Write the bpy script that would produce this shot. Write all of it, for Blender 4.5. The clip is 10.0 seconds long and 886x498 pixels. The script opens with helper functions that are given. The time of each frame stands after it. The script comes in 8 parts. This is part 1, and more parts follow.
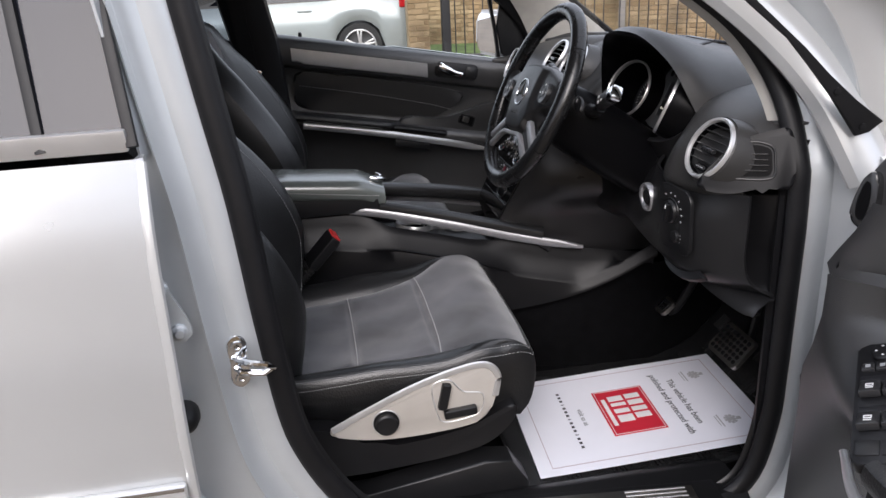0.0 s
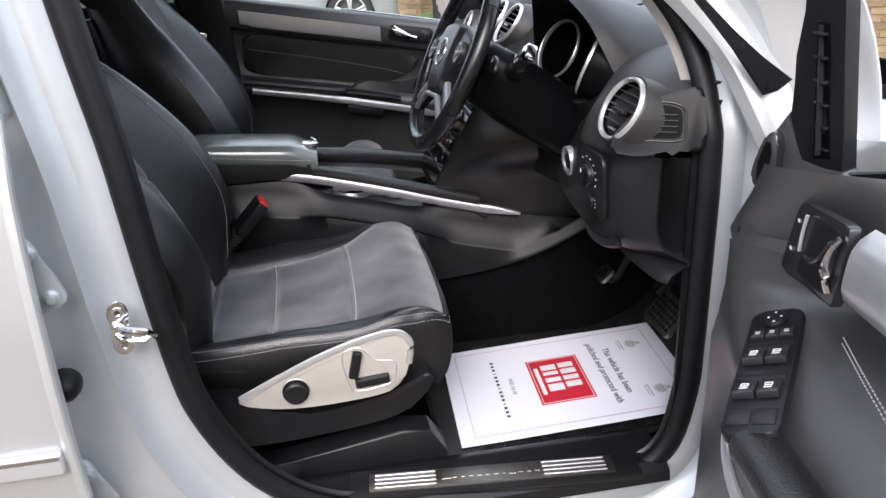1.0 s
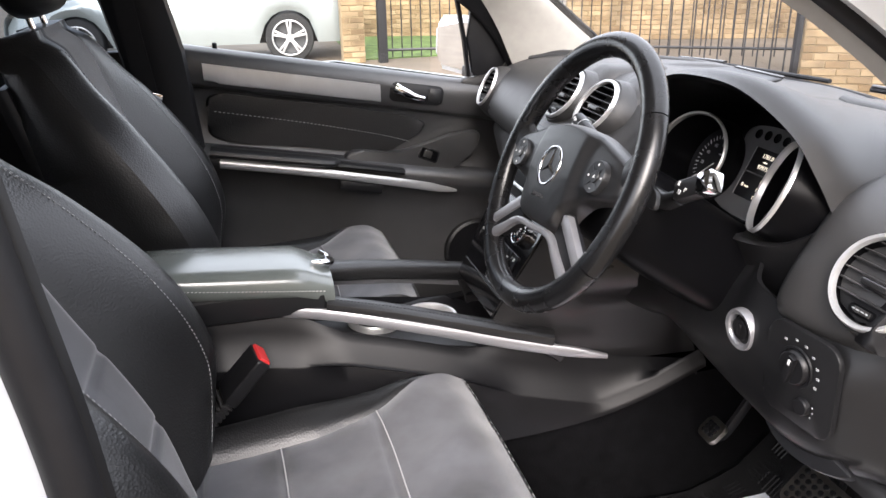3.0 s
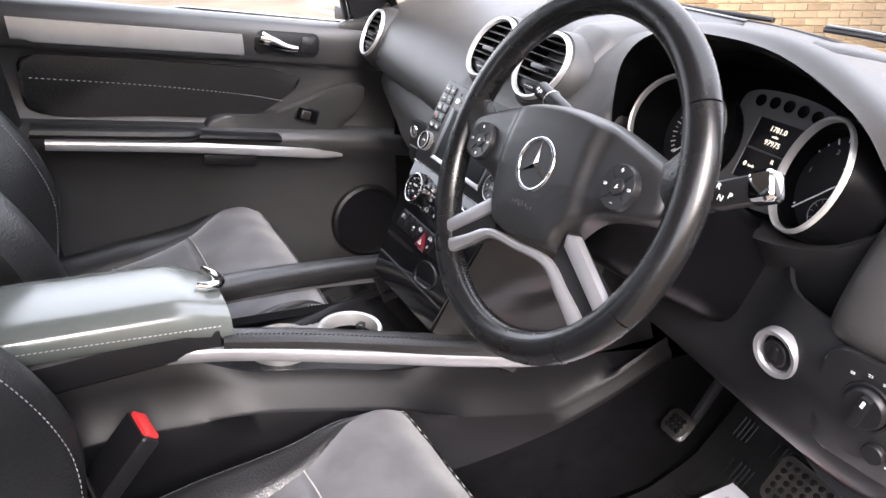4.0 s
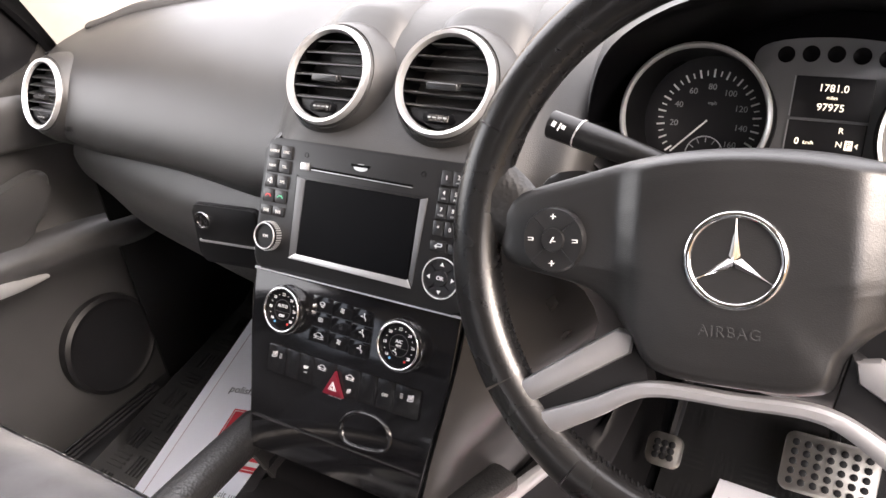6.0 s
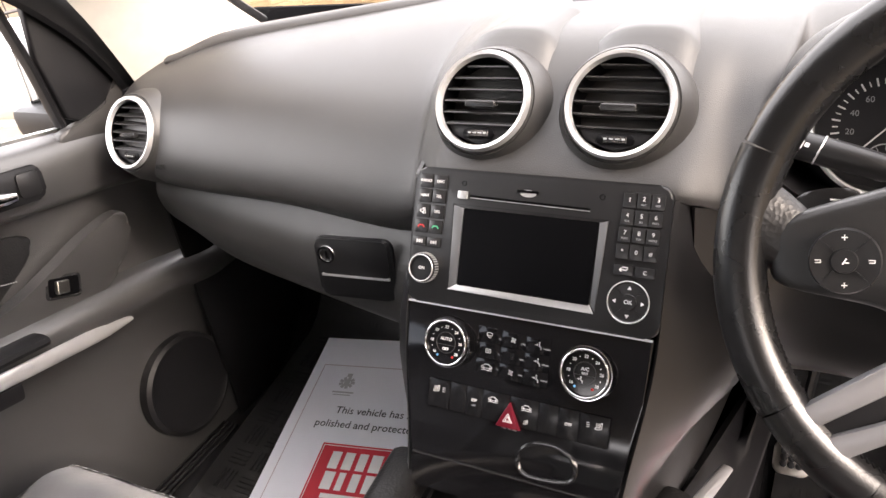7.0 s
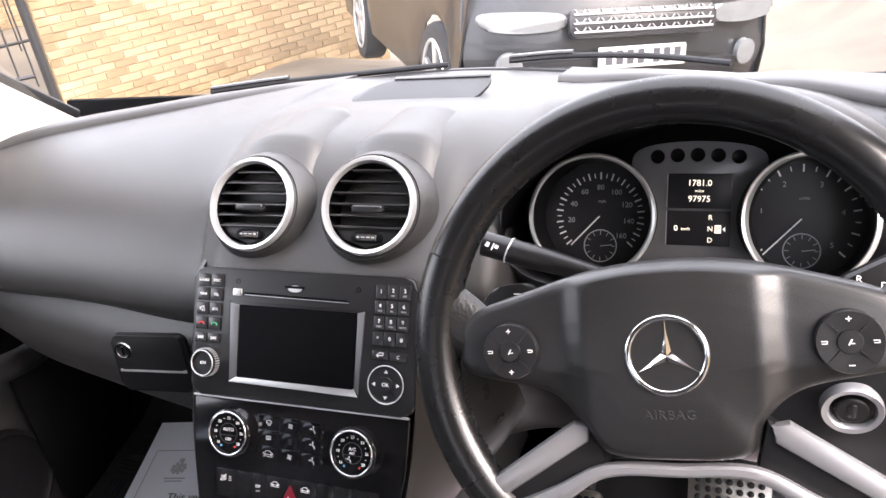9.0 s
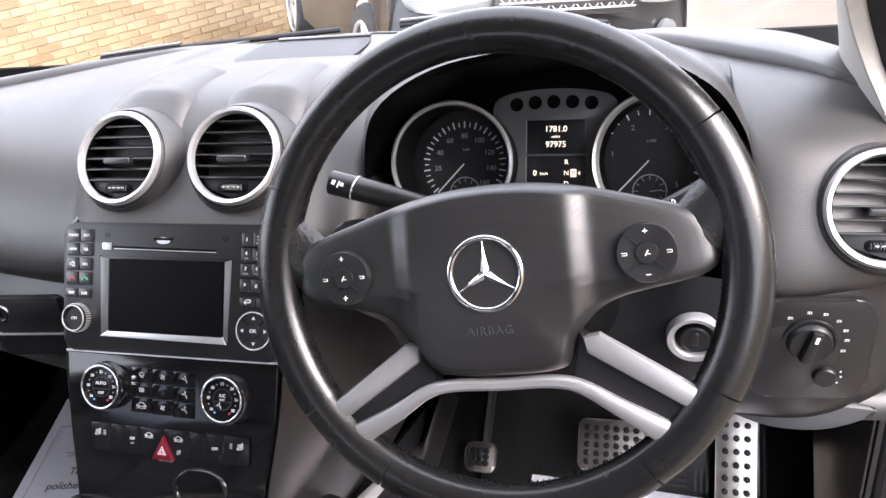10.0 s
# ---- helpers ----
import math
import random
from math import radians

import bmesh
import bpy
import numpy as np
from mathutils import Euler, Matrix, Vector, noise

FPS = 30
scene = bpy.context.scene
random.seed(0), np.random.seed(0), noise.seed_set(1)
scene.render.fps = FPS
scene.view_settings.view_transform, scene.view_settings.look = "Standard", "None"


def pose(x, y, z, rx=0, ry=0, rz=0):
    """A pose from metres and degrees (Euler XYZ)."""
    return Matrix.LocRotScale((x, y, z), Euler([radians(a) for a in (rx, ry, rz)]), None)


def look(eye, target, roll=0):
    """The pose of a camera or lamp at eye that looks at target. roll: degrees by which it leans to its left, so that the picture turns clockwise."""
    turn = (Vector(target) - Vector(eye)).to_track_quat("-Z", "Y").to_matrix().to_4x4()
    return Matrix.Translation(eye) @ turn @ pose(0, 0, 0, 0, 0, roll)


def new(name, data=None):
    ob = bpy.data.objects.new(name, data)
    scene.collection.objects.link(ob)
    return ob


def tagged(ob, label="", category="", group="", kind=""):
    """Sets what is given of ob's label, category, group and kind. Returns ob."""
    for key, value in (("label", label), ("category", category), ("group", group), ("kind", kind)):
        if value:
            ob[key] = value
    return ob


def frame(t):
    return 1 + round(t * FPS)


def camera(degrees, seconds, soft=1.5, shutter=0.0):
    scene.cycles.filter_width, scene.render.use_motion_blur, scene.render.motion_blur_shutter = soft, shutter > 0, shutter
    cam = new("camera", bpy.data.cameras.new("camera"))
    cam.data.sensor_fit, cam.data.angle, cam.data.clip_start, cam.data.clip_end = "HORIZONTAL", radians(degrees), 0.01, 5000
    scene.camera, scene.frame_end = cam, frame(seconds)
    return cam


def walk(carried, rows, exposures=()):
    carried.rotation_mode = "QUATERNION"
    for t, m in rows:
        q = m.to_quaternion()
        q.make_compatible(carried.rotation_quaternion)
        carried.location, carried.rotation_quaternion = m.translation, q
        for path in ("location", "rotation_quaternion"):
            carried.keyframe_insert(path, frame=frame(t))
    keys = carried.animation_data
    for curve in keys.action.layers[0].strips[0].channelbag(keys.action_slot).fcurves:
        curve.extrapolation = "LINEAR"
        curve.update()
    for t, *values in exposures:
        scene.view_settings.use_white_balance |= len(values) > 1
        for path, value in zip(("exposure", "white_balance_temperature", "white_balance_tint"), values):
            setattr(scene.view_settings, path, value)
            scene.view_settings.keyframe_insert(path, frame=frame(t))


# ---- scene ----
cam = camera(59.5, 10.0)
PATH = [
    (0, (0.006, -1.882, 1.474), (0.299, -0.032, 0.772), -2.9),
    (0.5, (0.113, -1.898, 1.435), (0.409, -0.071, 0.677), -2.8),
    (1, (0.171, -1.878, 1.443), (0.45, -0.054, 0.672), -3.0),
    (1.5, (0.169, -1.81, 1.454), (0.462, 0.02, 0.704), -2.9),
    (2, (0.107, -1.632, 1.479), (0.446, 0.202, 0.756), -2.6),
    (2.5, (0.053, -1.464, 1.491), (0.445, 0.363, 0.778), -2.0),
    (4, (0.02, -0.977, 1.488), (0.815, 0.619, 0.582), -0.8),
    (4.5, (-0.033, -0.859, 1.492), (1.022, 0.493, 0.462), -1.6),
    (5, (0.017, -0.725, 1.466), (1.268, 0.41, 0.397), -3.3),
    (5.5, (0.059, -0.58, 1.449), (1.418, 0.443, 0.397), -5.2),
    (6, (0.034, -0.454, 1.462), (1.453, 0.521, 0.445), -7.7),
    (6.2, (0.023, -0.414, 1.474), (1.438, 0.56, 0.449), -8.5),
    (7.5, (-0.06, -0.244, 1.492), (1.457, 0.629, 0.524), -9.9),
    (8, (-0.038, -0.299, 1.489), (1.528, 0.505, 0.54), -9.2),
    (8.5, (-0.027, -0.364, 1.508), (1.583, 0.374, 0.579), -8.6),
    (9, (-0.025, -0.415, 1.541), (1.62, 0.258, 0.623), -8.3),
    (9.5, (-0.033, -0.46, 1.527), (1.629, 0.147, 0.595), -7.9),
    (10, (-0.039, -0.504, 1.501), (1.63, 0.04, 0.542), -7.6),
]
walk(cam, [(t, look(eye, target, roll)) for t, eye, target, roll in PATH],
     [(0.0, 0.40, 6200, 15), (0.5, 0.62, 6150, 15), (1.2, 0.90, 6150, 14), (2.0, 1.00, 6200, 13), (2.7, 1.42, 6450, 14), (4.0, 2.20, 6450, 17), (5.0, 2.46, 6650, 18), (6.0, 2.54, 7100, 18), (7.5, 2.56, 7300, 18), (8.3, 2.50, 7150, 18), (9.0, 2.42, 6650, 18), (10.0, 2.38, 6400, 18)])

# ---- light ----
world = bpy.data.worlds.new("overcast")
scene.world = world
world.use_nodes = True
wn = world.node_tree.nodes
sky = wn.new("ShaderNodeTexSky")
sky.sky_type, sky.sun_disc = "NISHITA", False
sky.sun_elevation, sky.sun_rotation = radians(36), radians(194)
sky.air_density, sky.dust_density, sky.ozone_density = 1.0, 6.0, 1.0
soft_grey = wn.new("ShaderNodeMix")
soft_grey.data_type = "RGBA"
soft_grey.inputs["Factor"].default_value = 0.65
soft_grey.inputs["B"].default_value = (11.0, 11.4, 12.0, 1)
world.node_tree.links.new(sky.outputs[0], soft_grey.inputs["A"])
world.node_tree.links.new(soft_grey.outputs["Result"], wn["Background"].inputs[0])
wn["Background"].inputs[1].default_value = 0.165
sun_data = bpy.data.lights.new("sun", "SUN")
sun_data.energy, sun_data.angle, sun_data.color = 1.5, radians(30), (1.0, 0.97, 0.93)
sun = new("sun", sun_data)
sun.matrix_world = look((-1.5, -6.0, 4.5), (0, 0, 0))




# ---- small tools ----
def V(*a):
    return Vector(a)


def lerp(a, b, t):
    return a + (b - a) * t


def smooth(t):
    t = max(0.0, min(1.0, t))
    return t * t * (3 - 2 * t)


def interp(x, xs, ys):
    return float(np.interp(x, xs, ys))


def flow(x, xs, ys):
    """Like interp, but with soft bends at the knots."""
    i = max(0, min(len(xs) - 2, int(np.searchsorted(xs, x)) - 1))
    t = max(0.0, min(1.0, (x - xs[i]) / (xs[i + 1] - xs[i])))
    slope = []
    for k in (i, i + 1):
        lo, hi = max(0, k - 1), min(len(xs) - 1, k + 1)
        slope.append((ys[hi] - ys[lo]) / (xs[hi] - xs[lo]) * (xs[i + 1] - xs[i]))
    return float((2 * t ** 3 - 3 * t * t + 1) * ys[i] + (t ** 3 - 2 * t * t + t) * slope[0] + (3 * t * t - 2 * t ** 3) * ys[i + 1] + (t ** 3 - t * t) * slope[1])


def spline(pts, n, closed=False):
    """n + 1 points of a smooth curve through pts (n points when closed)."""
    p = [Vector(q) for q in pts]
    k = len(p) if closed else len(p) - 1
    out = []
    for i in range(n if closed else n + 1):
        s = i * k / n
        j = min(int(s), k - 1)
        t = s - j
        if closed:
            a, b, c, d = p[(j - 1) % k], p[j], p[(j + 1) % k], p[(j + 2) % k]
        else:
            b, c = p[j], p[j + 1]
            a = p[j - 1] if j else b * 2 - c
            d = p[j + 2] if j + 2 <= k else c * 2 - b
        out.append((b * 2 + (c - a) * t + (a * 2 - b * 5 + c * 4 - d) * t * t + (b * 3 - a - c * 3 + d) * t ** 3) * 0.5)
    return out


def facing(o, right, out):
    """A frame at o: x to the right, z out of the face, y up along it."""
    z = Vector(out).normalized()
    x = (Vector(right) - z * Vector(right).dot(z)).normalized()
    y = z.cross(x)
    m = Matrix((x, y, z)).transposed().to_4x4()
    m.translation = Vector(o)
    return m


def at(x, y, z=0.0, roll=0.0):
    return pose(x, y, z, 0, 0, roll)


def part(name, bm, material, parent=None, label="", angle=35, materials=()):
    bmesh.ops.recalc_face_normals(bm, faces=bm.faces)
    me = bpy.data.meshes.new(name)
    bm.to_mesh(me)
    bm.free()
    me.materials.append(material)
    for extra in materials:
        me.materials.append(extra)
    me.shade_smooth()
    me.set_sharp_from_angle(angle=radians(angle))
    ob = new(name, me)
    if parent is not None:
        ob.parent = parent
    if label:
        ob["label"] = label
    return ob


def thing(name, label, category, group="", kind=""):
    return tagged(new(name), label, category, group, kind)


def grid(bm, rows, close_u=False, close_v=False, keep=None):
    vs = [[bm.verts.new(p) for p in r] for r in rows]
    nu, nv = len(vs), len(vs[0])
    for i in range(nu if close_u else nu - 1):
        for j in range(nv if close_v else nv - 1):
            if keep is None or keep(i, j):
                bm.faces.new((vs[i][j], vs[(i + 1) % nu][j], vs[(i + 1) % nu][(j + 1) % nv], vs[i][(j + 1) % nv]))
    return vs


def clean(bm):
    bmesh.ops.delete(bm, geom=[v for v in bm.verts if not v.link_faces], context="VERTS")
    return bm


def thick(bm, d):
    """Gives an open sheet the thickness d, behind its face."""
    bmesh.ops.recalc_face_normals(bm, faces=bm.faces)
    bmesh.ops.solidify(bm, geom=bm.faces[:], thickness=d)
    return bm


def box(bm, m, sx, sy, sz, bevel=0.0, seg=2):
    made = bmesh.ops.create_cube(bm, size=1, matrix=m @ Matrix.Diagonal((sx, sy, sz, 1)))["verts"]
    if bevel:
        edges = {e for v in made for e in v.link_edges}
        bmesh.ops.bevel(bm, geom=list(edges), offset=bevel, segments=seg, profile=0.6, affect="EDGES")


def prism(bm, outline, m, depth, bevel=0.0, seg=2):
    """A flat plate with that outline in the frame's plane, standing out by depth, its front edge rounded."""
    low = [bm.verts.new(m @ V(x, y, 0)) for x, y in outline]
    top = [bm.verts.new(m @ V(x, y, depth)) for x, y in outline]
    n = len(low)
    bm.faces.new(low[::-1])
    front = bm.faces.new(top)
    for i in range(n):
        bm.faces.new((low[i], low[(i + 1) % n], top[(i + 1) % n], top[i]))
    if bevel:
        bmesh.ops.bevel(bm, geom=front.edges[:], offset=bevel, segments=seg, profile=0.5, affect="EDGES")


def rounded(w, h, r, n=5, cx=0.0, cy=0.0):
    out = []
    for k, (sx, sy) in enumerate(((1, 1), (-1, 1), (-1, -1), (1, -1))):
        for i in range(n + 1):
            a = math.pi / 2 * (k + i / n)
            out.append((cx + sx * (w / 2 - r) + r * math.cos(a), cy + sy * (h / 2 - r) + r * math.sin(a)))
    return out


def soft_outline(pts, n=40):
    return [(p.x, p.y) for p in spline([(x, y, 0) for x, y in pts], n, True)]


def disc_outline(r, n=28, cx=0.0, cy=0.0, ry=None):
    return [(cx + r * math.cos(2 * math.pi * i / n), cy + (ry or r) * math.sin(2 * math.pi * i / n)) for i in range(n)]


def lathe(bm, profile, m, n=36, close=False):
    rows = [[m @ V(r * math.cos(2 * math.pi * i / n), r * math.sin(2 * math.pi * i / n), z) for r, z in profile] for i in range(n)]
    grid(bm, rows, close_u=True, close_v=close)
    bmesh.ops.remove_doubles(bm, verts=bm.verts, dist=1e-6)


def ring_profile(r, a, b=None, n=12):
    b = b or a
    return [(r + a * math.cos(2 * math.pi * i / n), b * math.sin(2 * math.pi * i / n)) for i in range(n)]


def tube(bm, pts, rx, ry=None, n=10, closed=False, up=(0, 0, 1), caps=True, power=1.0):
    """Sweeps an oval (rx across, ry along up; numbers or functions of 0..1) along pts."""
    ry = rx if ry is None else ry
    rows, k = [], len(pts)
    for i, p in enumerate(pts):
        a = pts[(i - 1) % k] if closed or i else p
        b = pts[(i + 1) % k] if closed or i < k - 1 else p
        t = (Vector(b) - Vector(a)).normalized()
        side = t.cross(Vector(up))
        side = side.normalized() if side.length > 1e-5 else V(1, 0, 0)
        top = side.cross(t)
        s = i / max(1, k - 1)
        wx, wy = (rx(s) if callable(rx) else rx), (ry(s) if callable(ry) else ry)
        ring = []
        for j in range(n):
            c, d = math.cos(2 * math.pi * j / n), math.sin(2 * math.pi * j / n)
            ring.append(Vector(p) + side * wx * math.copysign(abs(c) ** power, c) + top * wy * math.copysign(abs(d) ** power, d))
        rows.append(ring)
    vs = grid(bm, rows, close_u=closed, close_v=True)
    if caps and not closed:
        bm.faces.new(vs[0])
        bm.faces.new(vs[-1][::-1])


def bars(bm, m, spec, depth=0.0006):
    """Small marks on a face: (x, y, width, height[, turn]) each."""
    for x, y, w, h, *turn in spec:
        box(bm, m @ at(x, y, 0, turn[0] if turn else 0), w, h, depth)


def lettering(name, text, size, m, material, parent, spacing=1.0, depth=0.0003):
    cu = bpy.data.curves.new(name, "FONT")
    cu.body, cu.size, cu.align_x, cu.align_y, cu.extrude, cu.space_character = text, size, "CENTER", "CENTER", depth, spacing
    cu.resolution_u = 3
    src = bpy.data.objects.new(name, cu)
    me = bpy.data.meshes.new_from_object(src)
    bpy.data.objects.remove(src)
    me.materials.clear()
    me.materials.append(material)
    me.transform(m)
    ob = new(name, me)
    ob.parent = parent
    return ob


# ---- materials ----
def mat(name, color, rough=0.5, metal=0.0, grain=0.0, scale=400.0, mottle=0.08, mottle_scale=12.0, coat=0.0, sheen=0.0,
        voronoi=False, rough_var=0.06, spec=0.5, stretch=(1, 1, 1)):
    ma = bpy.data.materials.new(name)
    ma.use_nodes = True
    nt = ma.node_tree
    b = nt.nodes["Principled BSDF"]
    b.inputs["Metallic"].default_value, b.inputs["Coat Weight"].default_value = metal, coat
    b.inputs["Coat Roughness"].default_value = 0.06
    b.inputs["Sheen Weight"].default_value, b.inputs["Sheen Roughness"].default_value = sheen, 0.45
    b.inputs["Specular IOR Level"].default_value = spec
    tc = nt.nodes.new("ShaderNodeTexCoord")
    mp = nt.nodes.new("ShaderNodeMapping")
    mp.inputs["Scale"].default_value = stretch
    nt.links.new(tc.outputs["Object"], mp.inputs["Vector"])
    big = nt.nodes.new("ShaderNodeTexNoise")
    big.inputs["Scale"].default_value, big.inputs["Detail"].default_value = mottle_scale, 5
    nt.links.new(mp.outputs[0], big.inputs["Vector"])
    ramp = nt.nodes.new("ShaderNodeMapRange")
    ramp.inputs["From Min"].default_value, ramp.inputs["From Max"].default_value = 0.3, 0.7
    ramp.inputs["To Min"].default_value, ramp.inputs["To Max"].default_value = 1 - mottle, 1 + mottle
    nt.links.new(big.outputs["Fac"], ramp.inputs["Value"])
    mul = nt.nodes.new("ShaderNodeMix")
    mul.data_type, mul.blend_type = "RGBA", "MULTIPLY"
    mul.inputs["Factor"].default_value = 1
    mul.inputs["A"].default_value = (*color, 1)
    nt.links.new(ramp.outputs[0], mul.inputs["B"])
    nt.links.new(mul.outputs["Result"], b.inputs["Base Color"])
    rr = nt.nodes.new("ShaderNodeMapRange")
    rr.inputs["To Min"].default_value, rr.inputs["To Max"].default_value = max(0.02, rough - rough_var), min(1, rough + rough_var)
    nt.links.new(big.outputs["Fac"], rr.inputs["Value"])
    nt.links.new(rr.outputs[0], b.inputs["Roughness"])
    if grain:
        fine = nt.nodes.new("ShaderNodeTexVoronoi" if voronoi else "ShaderNodeTexNoise")
        fine.inputs["Scale"].default_value = scale
        nt.links.new(mp.outputs[0], fine.inputs["Vector"])
        bump = nt.nodes.new("ShaderNodeBump")
        bump.inputs["Strength"].default_value, bump.inputs["Distance"].default_value = grain, 0.001
        nt.links.new(fine.outputs["Distance" if voronoi else "Fac"], bump.inputs["Height"])
        nt.links.new(bump.outputs[0], b.inputs["Normal"])
    return ma


def glass(name, tint=(1, 1, 1), clear=0.9, gloss=0.06):
    ma = bpy.data.materials.new(name)
    ma.use_nodes = True
    nt = ma.node_tree
    nt.nodes.remove(nt.nodes["Principled BSDF"])
    tr, gl, mix = (nt.nodes.new("ShaderNode" + k) for k in ("BsdfTransparent", "BsdfGlossy", "MixShader"))
    tr.inputs[0].default_value = (*[c * clear for c in tint], 1)
    gl.inputs["Roughness"].default_value = 0.01
    mix.inputs[0].default_value = gloss
    nt.links.new(tr.outputs[0], mix.inputs[1])
    nt.links.new(gl.outputs[0], mix.inputs[2])
    nt.links.new(mix.outputs[0], nt.nodes["Material Output"].inputs[0])
    return ma


def glow(name, color, strength):
    ma = mat(name, color, 0.5)
    b = ma.node_tree.nodes["Principled BSDF"]
    b.inputs["Emission Color"].default_value = (*color, 1)
    b.inputs["Emission Strength"].default_value = strength
    return ma


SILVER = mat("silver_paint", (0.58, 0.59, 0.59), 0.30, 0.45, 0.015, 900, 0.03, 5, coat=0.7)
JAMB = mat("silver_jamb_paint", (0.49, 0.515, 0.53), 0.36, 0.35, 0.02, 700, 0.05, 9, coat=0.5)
RUBBER = mat("black_rubber", (0.007, 0.007, 0.008), 0.45, 0, 0.08, 500, 0.15, 30, spec=0.28)
LEATHER = mat("black_leather", (0.009, 0.009, 0.0095), 0.36, 0, 0.34, 300, 0.12, 10, voronoi=True, spec=0.6)
SUEDE = mat("charcoal_suede", (0.062, 0.063, 0.070), 0.9, 0, 0.30, 700, 0.60, 8, sheen=0.5)
DASH = mat("grained_dash_plastic", (0.030, 0.029, 0.0285), 0.42, 0, 0.20, 1100, 0.07, 14, voronoi=True, spec=0.55)
PLASTIC = mat("black_plastic", (0.008, 0.008, 0.009), 0.40, 0, 0.06, 800, 0.08, 20, spec=0.32)
SOFTBLACK = mat("satin_black_trim", (0.0104, 0.0104, 0.0112), 0.36, 0, 0.06, 900, 0.06, 18, spec=0.4)
SATIN = mat("smooth_black_plastic", (0.020, 0.020, 0.021), 0.24, 0, 0.01, 900, 0.05, 18)
DOORCARD = mat("black_door_trim", (0.042, 0.0415, 0.042), 0.35, 0, 0.25, 700, 0.08, 14, voronoi=True, spec=0.9)
# black lid leather; its pale grey-green base has the sky's sheen painted in
LID_SHEEN = mat("armrest_leather_sky_sheen", (0.105, 0.118, 0.112), 0.20, 0, 0.06, 520, 0.08, 10, voronoi=True, spec=1.0)
CHEEK = mat("smooth_side_panel", (0.016, 0.0157, 0.0166), 0.30, 0, 0.10, 1100, 0.07, 14, voronoi=True, spec=0.45)
PADSKIN = mat("fine_grained_pad", (0.0095, 0.0094, 0.0100), 0.40, 0, 0.10, 1300, 0.08, 14, voronoi=True, spec=0.65)
RIMSKIN = mat("worn_wheel_leather", (0.007, 0.007, 0.0075), 0.27, 0, 0.05, 700, 0.12, 18, voronoi=True)
SLAT = mat("vent_slat_plastic", (0.018, 0.0175, 0.0175), 0.30, 0, 0.01, 900, 0.05, 18)
CONSOLE = mat("dark_console_plastic", (0.0055, 0.0055, 0.0064), 0.36, 0, 0.08, 700, 0.10, 12, voronoi=True, spec=0.18)
RAIL = mat("satin_grey_rail", (0.31, 0.31, 0.325), 0.36, 0.6, 0.02, 900, 0.04, 30)
GLOSS = mat("piano_black", (0.006, 0.006, 0.007), 0.09, 0, 0, 1, 0.05, 20, rough_var=0.03)
ALU = mat("satin_aluminium_trim", (0.66, 0.66, 0.66), 0.32, 0.7, 0.02, 900, 0.04, 30)
CHROME = mat("bright_chrome", (0.82, 0.82, 0.83), 0.08, 1.0, 0, 1, 0.02, 20, rough_var=0.03)
CHAMPAGNE = mat("champagne_plastic", (0.52, 0.49, 0.45), 0.42, 0.35, 0.02, 900, 0.03, 30)
THREAD = mat("grey_thread", (0.35, 0.35, 0.35), 0.8)
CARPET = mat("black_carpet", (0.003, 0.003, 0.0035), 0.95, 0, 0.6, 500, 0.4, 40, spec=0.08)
MAT_RUBBER = mat("ribbed_mat_rubber", (0.014, 0.014, 0.0145), 0.24, 0, 0.1, 400, 0.2, 30, spec=0.7)
PILLAR = mat("pale_pillar_cloth", (0.36, 0.345, 0.315), 0.85, 0, 0.2, 900, 0.05, 40)
WHITE = mat("white_print", (0.75, 0.75, 0.75), 0.6)
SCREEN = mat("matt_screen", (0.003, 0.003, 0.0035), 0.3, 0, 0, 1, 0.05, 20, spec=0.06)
PALEPRINT = mat("pale_grey_print", (0.5, 0.5, 0.51), 0.6)
GREYPRINT = mat("grey_print", (0.32, 0.33, 0.34), 0.6)
GREYINK = mat("moulded_mark", (0.028, 0.028, 0.03), 0.5)
PAPER = mat("white_paper", (0.78, 0.785, 0.845), 0.7, 0, 0.03, 300, 0.02, 10)
RED = mat("red_print", (0.55, 0.02, 0.04), 0.6)
REDPLASTIC = mat("red_plastic", (0.55, 0.03, 0.03), 0.4)
INK = mat("dark_ink", (0.05, 0.05, 0.06), 0.7)
GLASS = glass("clear_glass", (0.97, 1.0, 0.99), 0.96)
SCREENGLASS = glass("windscreen_glass", (0.99, 1.0, 1.0), 0.96, 0.15)
TINTED = mat("smoked_glass", (0.022, 0.023, 0.030), 0.10, 0, 0, 1, 0.04, 3, spec=0.22, rough_var=0.02)
MIRROR = mat("mirror_glass", (0.85, 0.87, 0.88), 0.03, 1.0, rough_var=0.01)
STEELPEDAL = mat("brushed_steel", (0.40, 0.38, 0.35), 0.36, 1.0, 0.03, 600, 0.10, 40)
DIAL = mat("dial_black", (0.010, 0.010, 0.012), 0.35, 0, 0, 1, 0.05, 20)
DIALGREY = mat("cluster_grey", (0.13, 0.133, 0.138), 0.4, 0.3)
AMBER = glow("lit_display_figures", (1.0, 0.92, 0.74), 0.30)


# ---- car body ----
SIDE = -0.78          # plane of the open doorway
body = thing("car_body", "silver estate car body shell with open driver doorway", "car")


